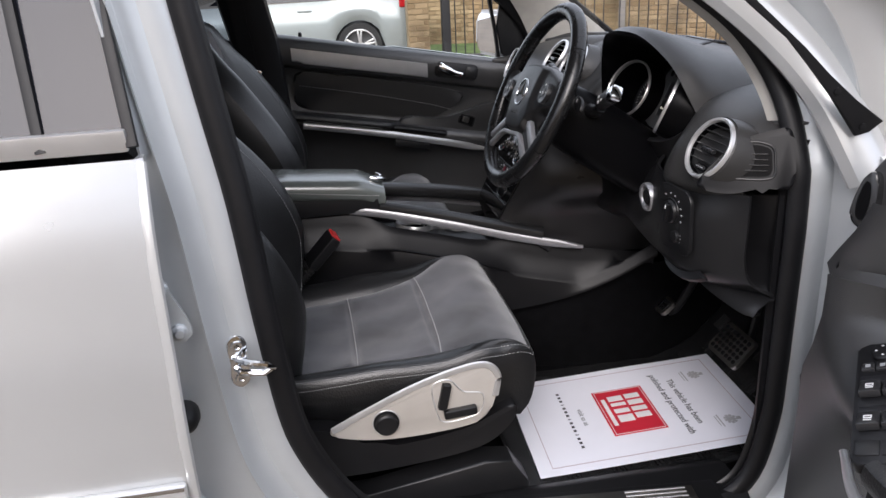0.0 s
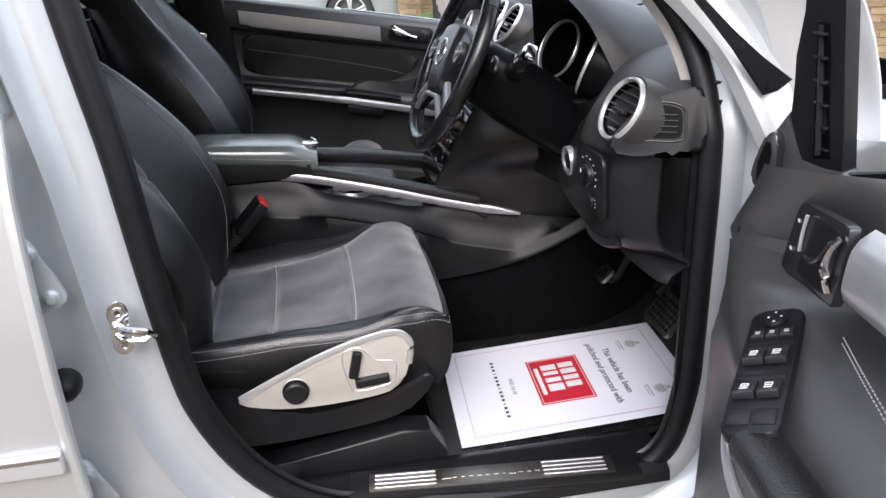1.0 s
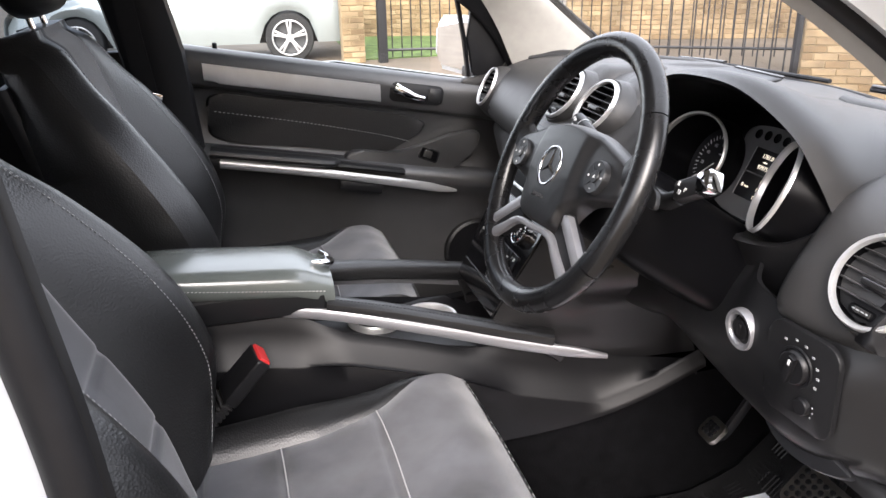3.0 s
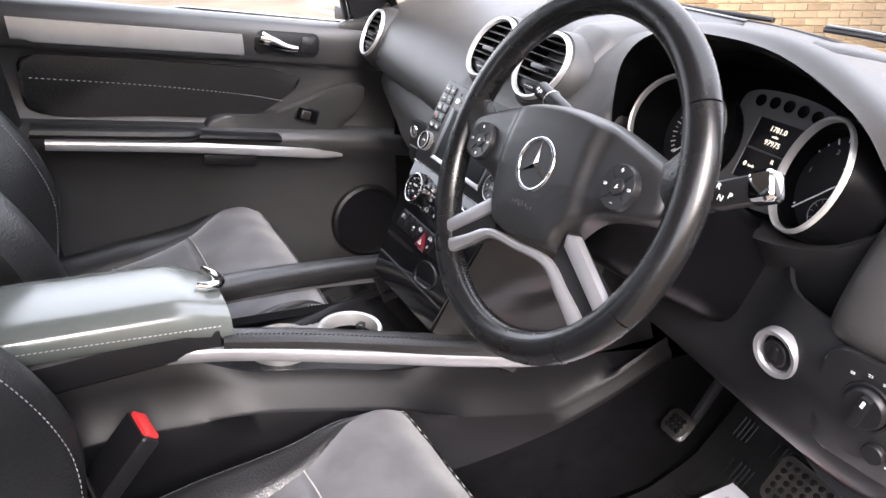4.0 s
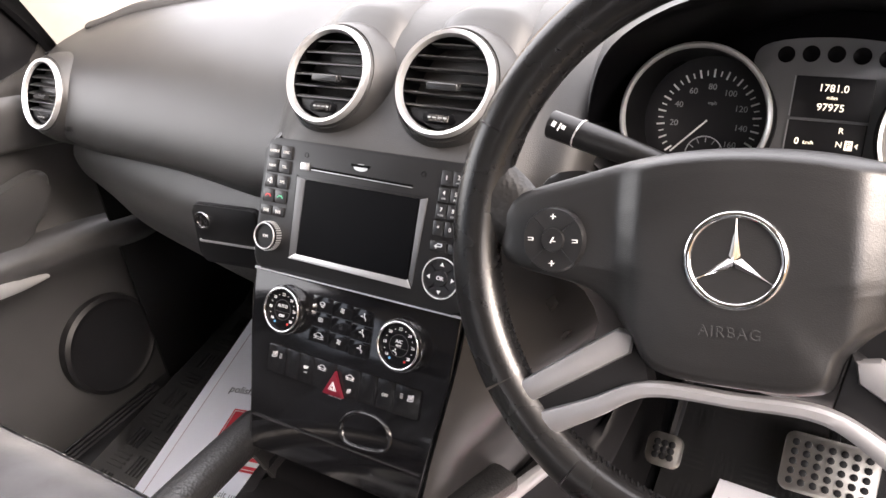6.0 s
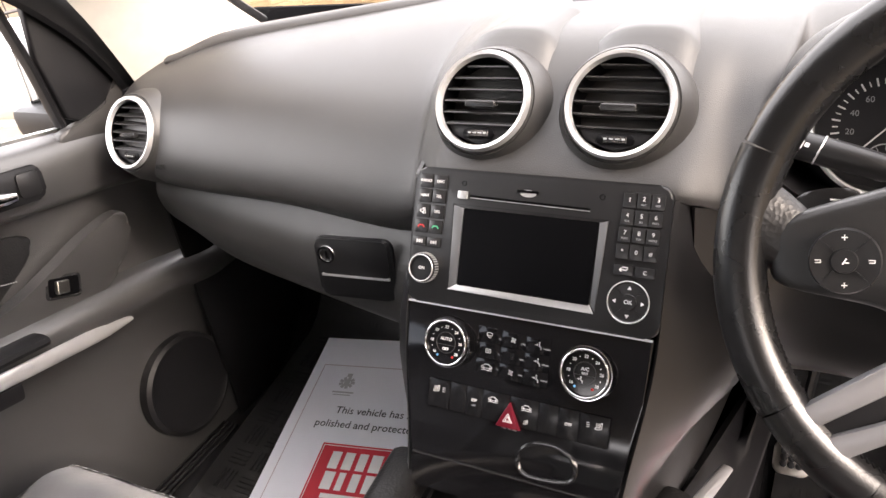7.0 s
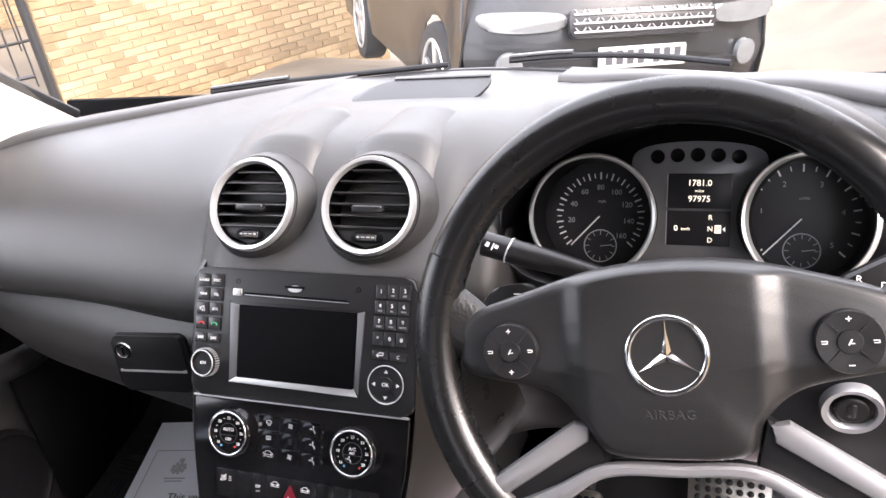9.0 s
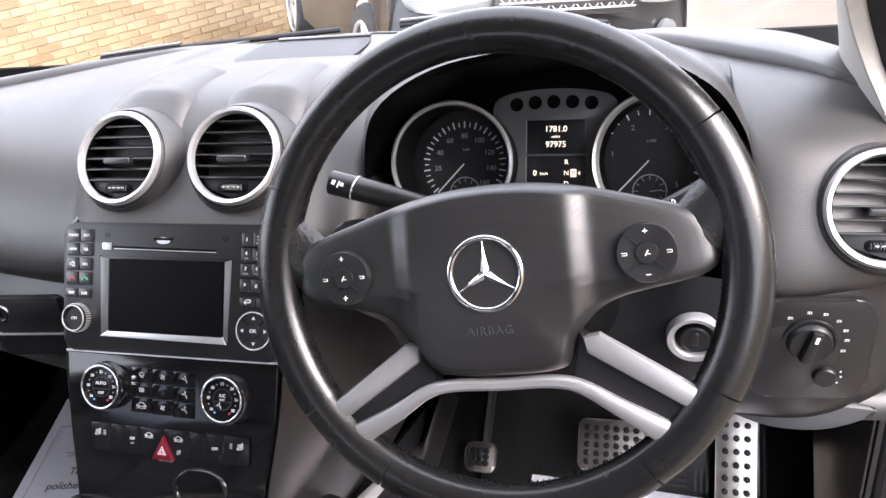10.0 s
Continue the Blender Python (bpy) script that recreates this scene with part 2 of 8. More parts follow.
def doorway_edge(grow):
    """The rounded outline of the driver doorway, widened by grow; y holds how far the pillars lean in above the waist."""
    pts = [(-0.17, 1.50), (-0.143, 1.30), (-0.122, 1.15), (-0.108, 0.97), (-0.092, 0.81), (-0.073, 0.73), (-0.034, 0.645), (0.018, 0.575), (0.10, 0.513), (0.22, 0.480), (0.40, 0.470),
           (0.58, 0.470), (0.69, 0.482), (0.752, 0.535), (0.780, 0.65), (0.784, 0.75), (0.785, 0.873), (0.786, 1.022), (0.786, 1.12), (0.780, 1.20), (0.765, 1.265), (0.734, 1.325), (0.688, 1.378), (0.605, 1.442), (0.50, 1.51)]
    line = spline([(x, 0, z) for x, z in pts], 96)
    out = []
    for i, p in enumerate(line):
        t = (line[min(i + 1, 96)] - line[max(i - 1, 0)]).normalized()
        lean = interp(p.z, (1.02, 1.12, 1.20, 1.265, 1.32, 1.375, 1.50), (0.0, 0.006, 0.035, 0.065, 0.088, 0.108, 0.15)) if p.x > 0.3 else interp(p.z, (1.1, 1.5), (0.0, 0.03))
        out.append(p + V(t.z, lean * (1 - 0.55 * smooth((grow - 0.01) / 0.06)), -t.x) * 1.0 - V(t.z, 0, -t.x) * (1 - grow))
    return out


def band(bm, inner, outer, y0, y1, bulge=0.0, n=6):
    rows = []
    for a, b in zip(inner, outer):
        row = []
        for k in range(n + 1):
            s = k / n
            p = a.lerp(b, s)
            row.append(V(p.x, p.y + lerp(y0, y1, s) - bulge * math.sin(math.pi * s), p.z))
        rows.append(row)
    grid(bm, rows)


# rubber seal round the doorway: an inner lip and a plump outer tube
bm = bmesh.new()
tube(bm, [V(p.x, p.y + SIDE + 0.005, p.z) for p in doorway_edge(-0.008)], 0.019, 0.015, 12, up=(0, 1, 0))
part("door_seal", bm, RUBBER, body, "black rubber seal round the doorway")
bm = bmesh.new()
band(bm, doorway_edge(-0.017), doorway_edge(0.014), SIDE + 0.020, SIDE - 0.002, 0.006)
part("seal_flange", thick(bm, 0.004), SOFTBLACK, body)
front_upper = [i for i, p in enumerate(doorway_edge(0.0)) if p.x > 0.3 and p.z > 1.19]
bm = bmesh.new()
band(bm, [doorway_edge(-0.031)[i] for i in front_upper], [doorway_edge(-0.017)[i] for i in front_upper], SIDE + 0.034, SIDE + 0.0205, 0.002)
part("trim_lip", thick(bm, 0.003), PILLAR, body, "pale edge of the pillar trim")
front_lower = [i for i, p in enumerate(doorway_edge(0.0)) if not (p.x > 0.3 and p.z > 1.21)]
bm = bmesh.new()
band(bm, [doorway_edge(-0.028)[i] for i in front_lower], [doorway_edge(-0.017)[i] for i in front_lower], SIDE + 0.026, SIDE + 0.0205, 0.002)
part("flange_lip", thick(bm, 0.003), SOFTBLACK, body)

# painted jamb that steps out from the seal to the outer skin
bm = bmesh.new()
band(bm, doorway_edge(0.006), doorway_edge(0.045), SIDE + 0.004, SIDE - 0.004, 0.006)
band(bm, doorway_edge(0.045), doorway_edge(0.075), SIDE - 0.004, SIDE - 0.040, -0.006)
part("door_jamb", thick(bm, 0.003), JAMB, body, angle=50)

# pillar between the doors
bm = bmesh.new()
rows = []
edge = [p for p in doorway_edge(0.07) if p.x < -0.03]
for p in edge:
    rear = interp(p.z, (0.4, 0.8, 1.05, 1.25, 1.5), (-0.20, -0.215, -0.215, -0.222, -0.252))
    rows.append([V(lerp(p.x, rear - (0.05 if p.z < 1.24 else 0.0), s), p.y + lerp(SIDE - 0.034, SIDE - 0.055, s) + 0.012 * math.sin(math.pi * s), p.z) for s in [k / 10 for k in range(11)]])
grid(bm, rows)
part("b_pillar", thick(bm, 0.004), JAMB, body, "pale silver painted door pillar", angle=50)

# sill: step, tread plate and outer rocker
bm = bmesh.new()
rows = []
for i in range(25):
    x = lerp(0.06, 0.735, i / 24)
    rows.append([V(x, y, z) for y, z in ((-0.64, 0.47), (-0.67, 0.503), (-0.70, 0.512), (-0.785, 0.512), (-0.802, 0.500), (-0.806, 0.480), (-0.790, 0.465))])
grid(bm, rows)
part("sill", thick(bm, 0.004), SOFTBLACK, body)
bm = bmesh.new()
grid(bm, [[V(lerp(-0.25, 0.95, i / 24), y, z) for y, z in ((-0.775, 0.42), (-0.83, 0.415), (-0.875, 0.40), (-0.905, 0.36), (-0.91, 0.27), (-0.87, 0.21))] for i in range(25)])
part("rocker", thick(bm, 0.004), SILVER, body, "silver outer sill")
bm = bmesh.new()
box(bm, pose(0.415, -0.760, 0.514, 0, 0, -6), 0.53, 0.075, 0.012, 0.005)
sill_trim = part("sill_trim", bm, SOFTBLACK, body)
bm = bmesh.new()
TP = pose(0.410, -0.762, 0.5215, 0, 0, -6)
box(bm, TP, 0.445, 0.046, 0.004, 0.0015)
tread = part("tread_plate", bm, STEELPEDAL, body, "brushed steel tread plate with ribbed ends")
for k in range(4):
    for cx, w in ((-0.157, 0.11), (0.150, 0.115)):
        bm = bmesh.new()
        box(bm, TP @ at(cx, -0.0165 + 0.011 * k, 0.003), w, 0.0040, 0.0016, 0.0006, 1)
        part("rib", bm, ALU, tread)
bm = bmesh.new()
for k, w in enumerate((0.016, 0.008, 0.006, 0.008, 0.008, 0.008, 0.008, 0.004, 0.012, 0.008, 0.008, 0.008)):
    box(bm, TP @ at(-0.083 + 0.0150 * k, 0, 0.0026), w, 0.014 if k in (0, 8) else 0.010, 0.0012)
part("embossed_mark", bm, STEELPEDAL, tread)

# front wing, windscreen pillar and bonnet
bm = bmesh.new()
rows = []
for i in range(31):
    s = i / 30
    p = doorway_edge(0.072)[int(lerp(57, 96, s))]
    rows.append([p + V(0, SIDE - 0.036, 0), V(p.x + 0.06, p.y + SIDE - 0.05, p.z + 0.01), V(p.x + 0.10, p.y + SIDE - 0.085, p.z + 0.01), V(p.x + 0.11, p.y + SIDE - 0.13, p.z)])
grid(bm, rows)
part("a_pillar", thick(bm, 0.004), SILVER, body, angle=50)
bm = bmesh.new()
rows = []
for i in range(25):
    x = lerp(0.86, 2.05, i / 24)
    top = interp(x, (0.86, 1.2, 1.7, 2.05), (1.17, 1.14, 1.05, 0.93))
    rows.append([V(x, y, z) for y, z in ((-0.87, 0.30), (-0.93, 0.45), (-0.945, 0.75), (-0.935, 0.95), (-0.90, top - 0.06), (-0.85, top - 0.015), (-0.78, top))])
grid(bm, rows)
part("front_wing", thick(bm, 0.004), SILVER, body, "silver front wing")
bm = bmesh.new()
rows = []
for i in range(21):
    y = lerp(-0.80, 0.80, i / 20)
    cr = 0.035 * (1 - (y / 0.8) ** 2)
    rows.append([V(x - 0.15 * (y / 0.8) ** 2, y, z + cr) for x, z in ((1.20, 1.095), (1.5, 1.06), (1.8, 0.995), (2.0, 0.90), (2.06, 0.78))])
grid(bm, rows)
part("bonnet", thick(bm, 0.004), SILVER, body, "silver bonnet")
# black corner trim with two clips, where the wing meets the windscreen pillar
bm = bmesh.new()
CT = facing((0, -0.838, 0), (1, 0, 0), (0, -1, 0))
prism(bm, [(0.53, 1.47), (0.597, 1.413), (0.685, 1.343), (0.722, 1.303), (0.759, 1.261), (0.814, 1.191), (0.835, 1.195), (0.858, 1.211), (0.806, 1.247), (0.757, 1.288), (0.712, 1.330), (0.615, 1.411), (0.54, 1.478)], CT, 0.006, 0.002)
corner = part("corner_trim", bm, RUBBER, body)
for x, z in ((0.772, 1.262), (0.822, 1.205)):
    bm = bmesh.new()
    lathe(bm, [(0.006, 0), (0.0055, 0.003), (0.0, 0.004)], CT @ at(x, z, 0.005), 16)
    part("clip", bm, RUBBER, corner)

# glass, roof and the far half of the shell
bm = bmesh.new()
rows = []
for i in range(25):
    y = lerp(-0.74, 0.74, i / 24)
    c = 1 - (y / 0.74) ** 2
    rows.append([V(0.985 + 0.185 * c, y, 1.195 + 0.02 * c), V(0.78 + 0.20 * c, y, 1.36 + 0.02 * c), V(0.50 + 0.16 * c, y, 1.58 + 0.02 * c), V(0.30 + 0.14 * c, y, 1.70 + 0.025 * c)])
grid(bm, rows)
screen = part("windscreen", bm, SCREENGLASS, body, "clear curved windscreen")
screen.visible_shadow = False
bm = bmesh.new()
rows = []
for i in range(17):
    y = lerp(-0.80, 0.80, i / 16)
    c = 1 - (y / 0.80) ** 2
    rows.append([V(x + 0.1 * c * (x > 0.2), y, z + 0.06 * c) for x, z in ((0.34, 1.68), (0.1, 1.72), (-0.6, 1.74), (-1.4, 1.70), (-1.9, 1.60))])
grid(bm, rows)
part("roof", thick(bm, 0.03), PILLAR, body)
for s in (-1, 1):
    # broad cloth trim from the door edge round to the glass
    bm = bmesh.new()
    door_line = spline([(0.775, 0.748, 1.165), (0.752, 0.742, 1.215), (0.705, 0.732, 1.305), (0.62, 0.705, 1.41), (0.42, 0.66, 1.59), (0.27, 0.63, 1.70)], 24)
    if s < 0:
        lip_points = [doorway_edge(-0.031)[i] for i in front_upper]
        door_line = spline([(0.775, 0.750, 1.09)] + [(p.x, -(p.y + SIDE + 0.034), p.z) for p in lip_points[::3]] + [(0.42, 0.59, 1.56), (0.27, 0.565, 1.70)], 40)
    glass_line = spline([(1.045, 0.700, 1.185), (0.985, 0.700, 1.235), (0.90, 0.690, 1.302), (0.73, 0.665, 1.44), (0.55, 0.64, 1.59), (0.40, 0.615, 1.695)], 24)
    if s < 0:
        glass_line = spline([(1.02, 0.712, 1.12), (0.97, 0.705, 1.19), (0.93, 0.695, 1.235), (0.87, 0.680, 1.295), (0.79, 0.662, 1.365), (0.69, 0.645, 1.445), (0.56, 0.620, 1.54), (0.45, 0.61, 1.62), (0.36, 0.59, 1.695)], 40)
    rows = []
    for a, b in zip(door_line, glass_line):
        row = []
        for k in range(9):
            q = k / 8
            p = a.lerp(b, q)
            row.append(V(p.x, s * (p.y - (0.022 if s > 0 else 0.010) * math.sin(math.pi * q) ** 0.7), p.z + 0.006 * math.sin(math.pi * q)))
        row.append(V(b.x + 0.006, s * (b.y + 0.03), b.z + 0.004))
        rows.append(row)
    grid(bm, rows)
    part("pillar_trim", thick(bm, 0.004), PILLAR, body, "pale cloth windscreen pillar trim", angle=60)
    bm = bmesh.new()
    tube(bm, [V(p.x + 0.012, s * (p.y + 0.012), p.z + 0.004) for p in glass_line], 0.011, 0.008, 8, up=(0, s, 0.3))
    part("screen_band", bm, RUBBER, body)
    bm = bmesh.new()
    tube(bm, [V(lerp(p.x, q.x, 0.4) - 0.01, s * (p.y + (0.070 if s > 0 else 0.080)), lerp(p.z, q.z, 0.4) + 0.015) for p, q in zip(door_line, glass_line)], 0.055 if s > 0 else 0.042, 0.03, 10, up=(0, s, 0.3))
    part("pillar_skin", bm, RUBBER if s > 0 else SILVER, body)
# black band and scuttle under the windscreen
bm = bmesh.new()
rows = []
for i in range(31):
    y = lerp(-0.72, 0.72, i / 30)
    c = 1 - (y / 0.74) ** 2
    x0 = interp(y, (-0.72, -0.52, -0.07, 0.09, 0.40, 0.66, 0.75), (0.985, 1.06, 1.155, 1.150, 1.07, 0.99, 0.955))
    z0 = interp(abs(y), (0.0, 0.4, 0.62, 0.72), (1.212, 1.208, 1.192, 1.175)) + 0.018 * smooth((-y - 0.48) / 0.18)
    rows.append([V(x0 - 0.01, y, z0 - 0.012), V(x0 + 0.006, y, z0 + 0.004), V(x0 + 0.02, y, z0 + 0.002), V(x0 + 0.05, y, z0 - 0.035), V(x0 + 0.16, y, 1.11 + 0.02 * c)])
grid(bm, rows)
part("scuttle", thick(bm, 0.003), RUBBER, body, "black scuttle panel under the windscreen")
bm = bmesh.new()
grid(bm, [[V(x, lerp(0.81, 0.70, s), lerp(1.24, 1.64, s)) for s in (0, 0.5, 1)] for x in (-1.82, -1.3, -0.8, -0.24)])
tinted = part("rear_side_glass", bm, glass("privacy_glass", (0.80, 0.90, 1.0), 0.32), body, "dark tinted rear side glass")
tinted.visible_shadow = False
# tail of the shell: rear wall, rear side walls
bm = bmesh.new()
box(bm, pose(-1.9, 0, 0.85), 0.04, 1.6, 0.8, 0.01)
part("tailgate", bm, PLASTIC, body)
for s in (-1, 1):
    bm = bmesh.new()
    box(bm, pose(-1.35 if s < 0 else -1.05, 0.80 * s, 0.86), 1.1 if s < 0 else 1.7, 0.03, 0.80, 0.01)
    part("rear_quarter", bm, PLASTIC, body)
    bm = bmesh.new()
    box(bm, pose(-1.86, 0.76 * s, 1.5), 0.10, 0.06, 0.5, 0.02)
    part("rear_pillar", bm, PLASTIC, body)
# side panels of the footwells
for s in (-1, 1):
    bm = bmesh.new()
    grid(bm, [[V(x, s * 0.762, z) for x in (0.752, 0.9, 1.13)] for z in (0.45, 0.8, 1.10, 1.17)])
    part("kick_panel", thick(bm, 0.006), PLASTIC, body)
# left pillar with its dark trim
bm = bmesh.new()
tube(bm, [V(-0.12, 0.765, 0.5), V(-0.13, 0.77, 0.9), V(-0.155, 0.76, 1.25), V(-0.20, 0.70, 1.5), V(-0.24, 0.64, 1.72)], 0.075, 0.035, 12, up=(0, 1, 0), power=0.7)
part("far_pillar", bm, RUBBER, body)
# floor pan
bm = bmesh.new()
rows = []
for i in range(31):
    x = lerp(-1.9, 1.12, i / 30)
    z = interp(x, (-1.9, 0.78, 0.90, 1.0, 1.12), (0.462, 0.462, 0.50, 0.60, 0.80))
    rows.append([V(x, y, z) for y in (-0.74, -0.4, 0, 0.4, 0.78)])
grid(bm, rows)
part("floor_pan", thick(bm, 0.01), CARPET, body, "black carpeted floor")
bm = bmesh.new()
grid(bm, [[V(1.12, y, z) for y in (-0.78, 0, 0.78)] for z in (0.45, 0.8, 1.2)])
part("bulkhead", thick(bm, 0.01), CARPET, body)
# left rocker and lower flank so that the shell is closed
bm = bmesh.new()
grid(bm, [[V(x, y, z) for y, z in ((0.76, 0.46), (0.90, 0.44), (0.93, 0.30), (0.86, 0.22))] for x in (-1.9, -0.5, 1.1)])
part("far_sill", thick(bm, 0.004), SILVER, body)

# striker, hinges and bump stop on the pillar
striker = thing("door_striker", "shiny steel door striker bolted to the pillar", "striker")
F = facing((-0.140, -0.832, 0.935), (1, 0, 0), (0.25, -1, 0))
bm = bmesh.new()
prism(bm, soft_outline([(0, 0.042), (0.014, 0.03), (0.012, 0), (0.014, -0.03), (0, -0.042), (-0.014, -0.03), (-0.012, 0), (-0.014, 0.03)], 28), F, 0.005, 0.002)
part("plate", bm, CHROME, striker)
for y in (-0.026, 0.026):
    bm = bmesh.new()
    lathe(bm, [(0.009, 0.004), (0.008, 0.008), (0.0045, 0.008), (0.004, 0.005), (0, 0.005)], F @ at(0, y), 16)
    part("bolt", bm, CHROME, striker)
bm = bmesh.new()
tube(bm, [F @ V(*p) for p in ((-0.008, 0.008, 0.0), (0.01, 0.008, 0.03), (0.035, 0.004, 0.042), (0.042, -0.003, 0.04), (0.03, -0.01, 0.036), (0.0, -0.01, 0.02), (-0.006, -0.01, 0.0))], 0.0052, n=8)
part("loop", bm, CHROME, striker)
for z, flip in ((1.03, 1), (0.675, -1)):
    hinge = new("hinge")
    hinge.parent = body
    F = facing((-0.225, -0.852, z), (1, 0, 0), (0.2, -1, 0))
    bm = bmesh.new()
    prism(bm, soft_outline([(-0.03, 0.055), (0.0, 0.06), (0.012, 0.03), (0.028, -0.01), (0.03, -0.035), (0.0, -0.045), (-0.03, -0.03)], 30), F, 0.012, 0.004)
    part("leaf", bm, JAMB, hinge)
    for x, y in ((0.0, 0.043), (0.014, -0.024)):
        bm = bmesh.new()
        lathe(bm, [(0.012, 0.011), (0.0115, 0.017), (0.008, 0.019), (0.006, 0.024), (0, 0.025)], F @ at(x, y), 12)
        part("bolt", bm, JAMB, hinge)
stop = thing("bump_stop", "black rubber door bump stop on the pillar", "bump stop")
bm = bmesh.new()
lathe(bm, [(0.024, 0), (0.023, 0.012), (0.016, 0.03), (0.008, 0.036), (0, 0.037)], facing((-0.228, -0.845, 0.865), (1, 0, 0), (0.3, -1, 0)), 20)
part("buffer", bm, RUBBER, stop)

# rear door, shut: skin, window, chrome sill strip and moulding
rear_door = thing("rear_door", "silver rear passenger door, shut, with tinted window", "car door")
bm = bmesh.new()
rows = []
for i in range(25):
    z = lerp(0.42, 1.255, i / 24)
    front = interp(z, (0.42, 0.80, 1.0, 1.15, 1.27), (-0.214, -0.212, -0.211, -0.214, -0.215))
    out = interp(z, (0.42, 0.6, 0.8, 1.0, 1.15, 1.27), (-0.88, -0.915, -0.932, -0.93, -0.905, -0.868))
    rows.append([V(front, out + 0.03, z), V(front + 0.002, out + 0.008, z), V(front - 0.006, out, z), V(front - 0.4, out - 0.003, z), V(front - 1.1, out, z)])
grid(bm, rows)
part("skin", thick(bm, 0.004), SILVER, rear_door, angle=50)
bm = bmesh.new()
tube(bm, spline([(-0.216, -0.880, 0.42), (-0.214, -0.928, 0.80), (-0.213, -0.925, 1.0), (-0.216, -0.900, 1.15), (-0.217, -0.868, 1.25)], 16), 0.008, 0.006, 8, up=(0, 1, 0))
part("door_edge", bm, SILVER, rear_door)
bm = bmesh.new()
box(bm, pose(-0.79, -0.866, 1.279, 8, 0, 0), 1.126, 0.012, 0.030, 0.005)
part("window_strip", bm, ALU, rear_door, "bright window strip")
bm = bmesh.new()
grid(bm, [[V(x - 0.05 * s * (x > -1), lerp(-0.862, -0.70, s), lerp(1.285, 1.68, s)) for s in (0, 0.5, 1)] for x in (-1.80, -1.0, -0.60, -0.222)])
part("window", thick(bm, 0.004), TINTED, rear_door, "dark smoked side glass")
bm = bmesh.new()
for a, b in ((-0.222, -0.272), (-0.330, -0.375)):
    tube(bm, [V(a, -0.868, 1.27), V((a + b) / 2, -0.793, 1.47), V(b, -0.702, 1.69)], 0.008, 0.006, 8, up=(0, 1, 0), power=0.6)
part("window_frame", bm, RUBBER, rear_door)
bm = bmesh.new()
box(bm, pose(-0.785, -0.938, 0.795), 1.13, 0.014, 0.034, 0.006, 3)
part("moulding", bm, SILVER, rear_door, "protective body moulding with bright edge")
bm = bmesh.new()
box(bm, pose(-0.785, -0.944, 0.807), 1.126, 0.006, 0.007, 0.002)
part("moulding_edge", bm, CHROME, rear_door)


# ---- dashboard ----
dash = thing("dashboard", "black grained dashboard with silver-ringed vents", "dashboard")
UPPER = (   # y, then the profile from the windscreen over the pad to its lower seam, as x and z
    (0.745, ((0.96, 1.185), (0.90, 1.195), (0.83, 1.195), (0.77, 1.18), (0.72, 1.155), (0.695, 1.115), (0.69, 1.085), (0.71, 1.06))),
    (0.62, ((1.00, 1.20), (0.93, 1.212), (0.85, 1.214), (0.77, 1.20), (0.70, 1.165), (0.668, 1.115), (0.662, 1.075), (0.68, 1.05))),
    (0.40, ((1.08, 1.21), (0.98, 1.228), (0.88, 1.232), (0.79, 1.222), (0.71, 1.185), (0.66, 1.125), (0.645, 1.075), (0.665, 1.05))),
    (0.19, ((1.13, 1.215), (1.03, 1.240), (0.92, 1.250), (0.81, 1.245), (0.71, 1.21), (0.645, 1.15), (0.615, 1.09), (0.63, 1.055))),
    (0.148, ((1.14, 1.214), (1.04, 1.232), (0.93, 1.245), (0.81, 1.253), (0.705, 1.232), (0.643, 1.175), (0.606, 1.125), (0.618, 1.10))),
    (0.10, ((1.15, 1.212), (1.05, 1.224), (0.94, 1.240), (0.81, 1.262), (0.70, 1.255), (0.64, 1.20), (0.59, 1.155), (0.60, 1.14))),
    (0.0, ((1.16, 1.214), (1.06, 1.226), (0.95, 1.242), (0.81, 1.262), (0.71, 1.256), (0.645, 1.205), (0.59, 1.157), (0.60, 1.14))),
    (-0.12, ((1.15, 1.212), (1.05, 1.225), (0.94, 1.242), (0.81, 1.264), (0.71, 1.255), (0.64, 1.20), (0.587, 1.157), (0.60, 1.14))),
    (-0.165, ((1.14, 1.211), (1.045, 1.227), (0.935, 1.244), (0.815, 1.257), (0.72, 1.246), (0.655, 1.196), (0.607, 1.145), (0.618, 1.125))),
    (-0.205, ((1.13, 1.21), (1.04, 1.228), (0.93, 1.245), (0.82, 1.25), (0.73, 1.235), (0.67, 1.19), (0.63, 1.13), (0.64, 1.10))),
    (-0.235, ((1.12, 1.21), (1.03, 1.228), (0.93, 1.245), (0.86, 1.245), (0.80, 1.22), (0.78, 1.15), (0.76, 1.09), (0.74, 1.08))),
    (-0.40, ((1.08, 1.21), (1.0, 1.235), (0.93, 1.250), (0.87, 1.25), (0.81, 1.22), (0.79, 1.15), (0.77, 1.09), (0.75, 1.08))),
    (-0.555, ((1.03, 1.20), (0.96, 1.220), (0.900, 1.232), (0.845, 1.233), (0.80, 1.21), (0.78, 1.15), (0.75, 1.09), (0.74, 1.08))),
    (-0.58, ((1.02, 1.20), (0.955, 1.217), (0.890, 1.229), (0.80, 1.233), (0.71, 1.21), (0.66, 1.15), (0.632, 1.09), (0.645, 1.06))),
    (-0.68, ((0.98, 1.195), (0.92, 1.212), (0.85, 1.222), (0.77, 1.215), (0.70, 1.19), (0.66, 1.14), (0.64, 1.09), (0.655, 1.06))),
    (-0.752, ((0.94, 1.185), (0.89, 1.195), (0.84, 1.20), (0.78, 1.185), (0.73, 1.16), (0.70, 1.12), (0.69, 1.09), (0.70, 1.065))),
)


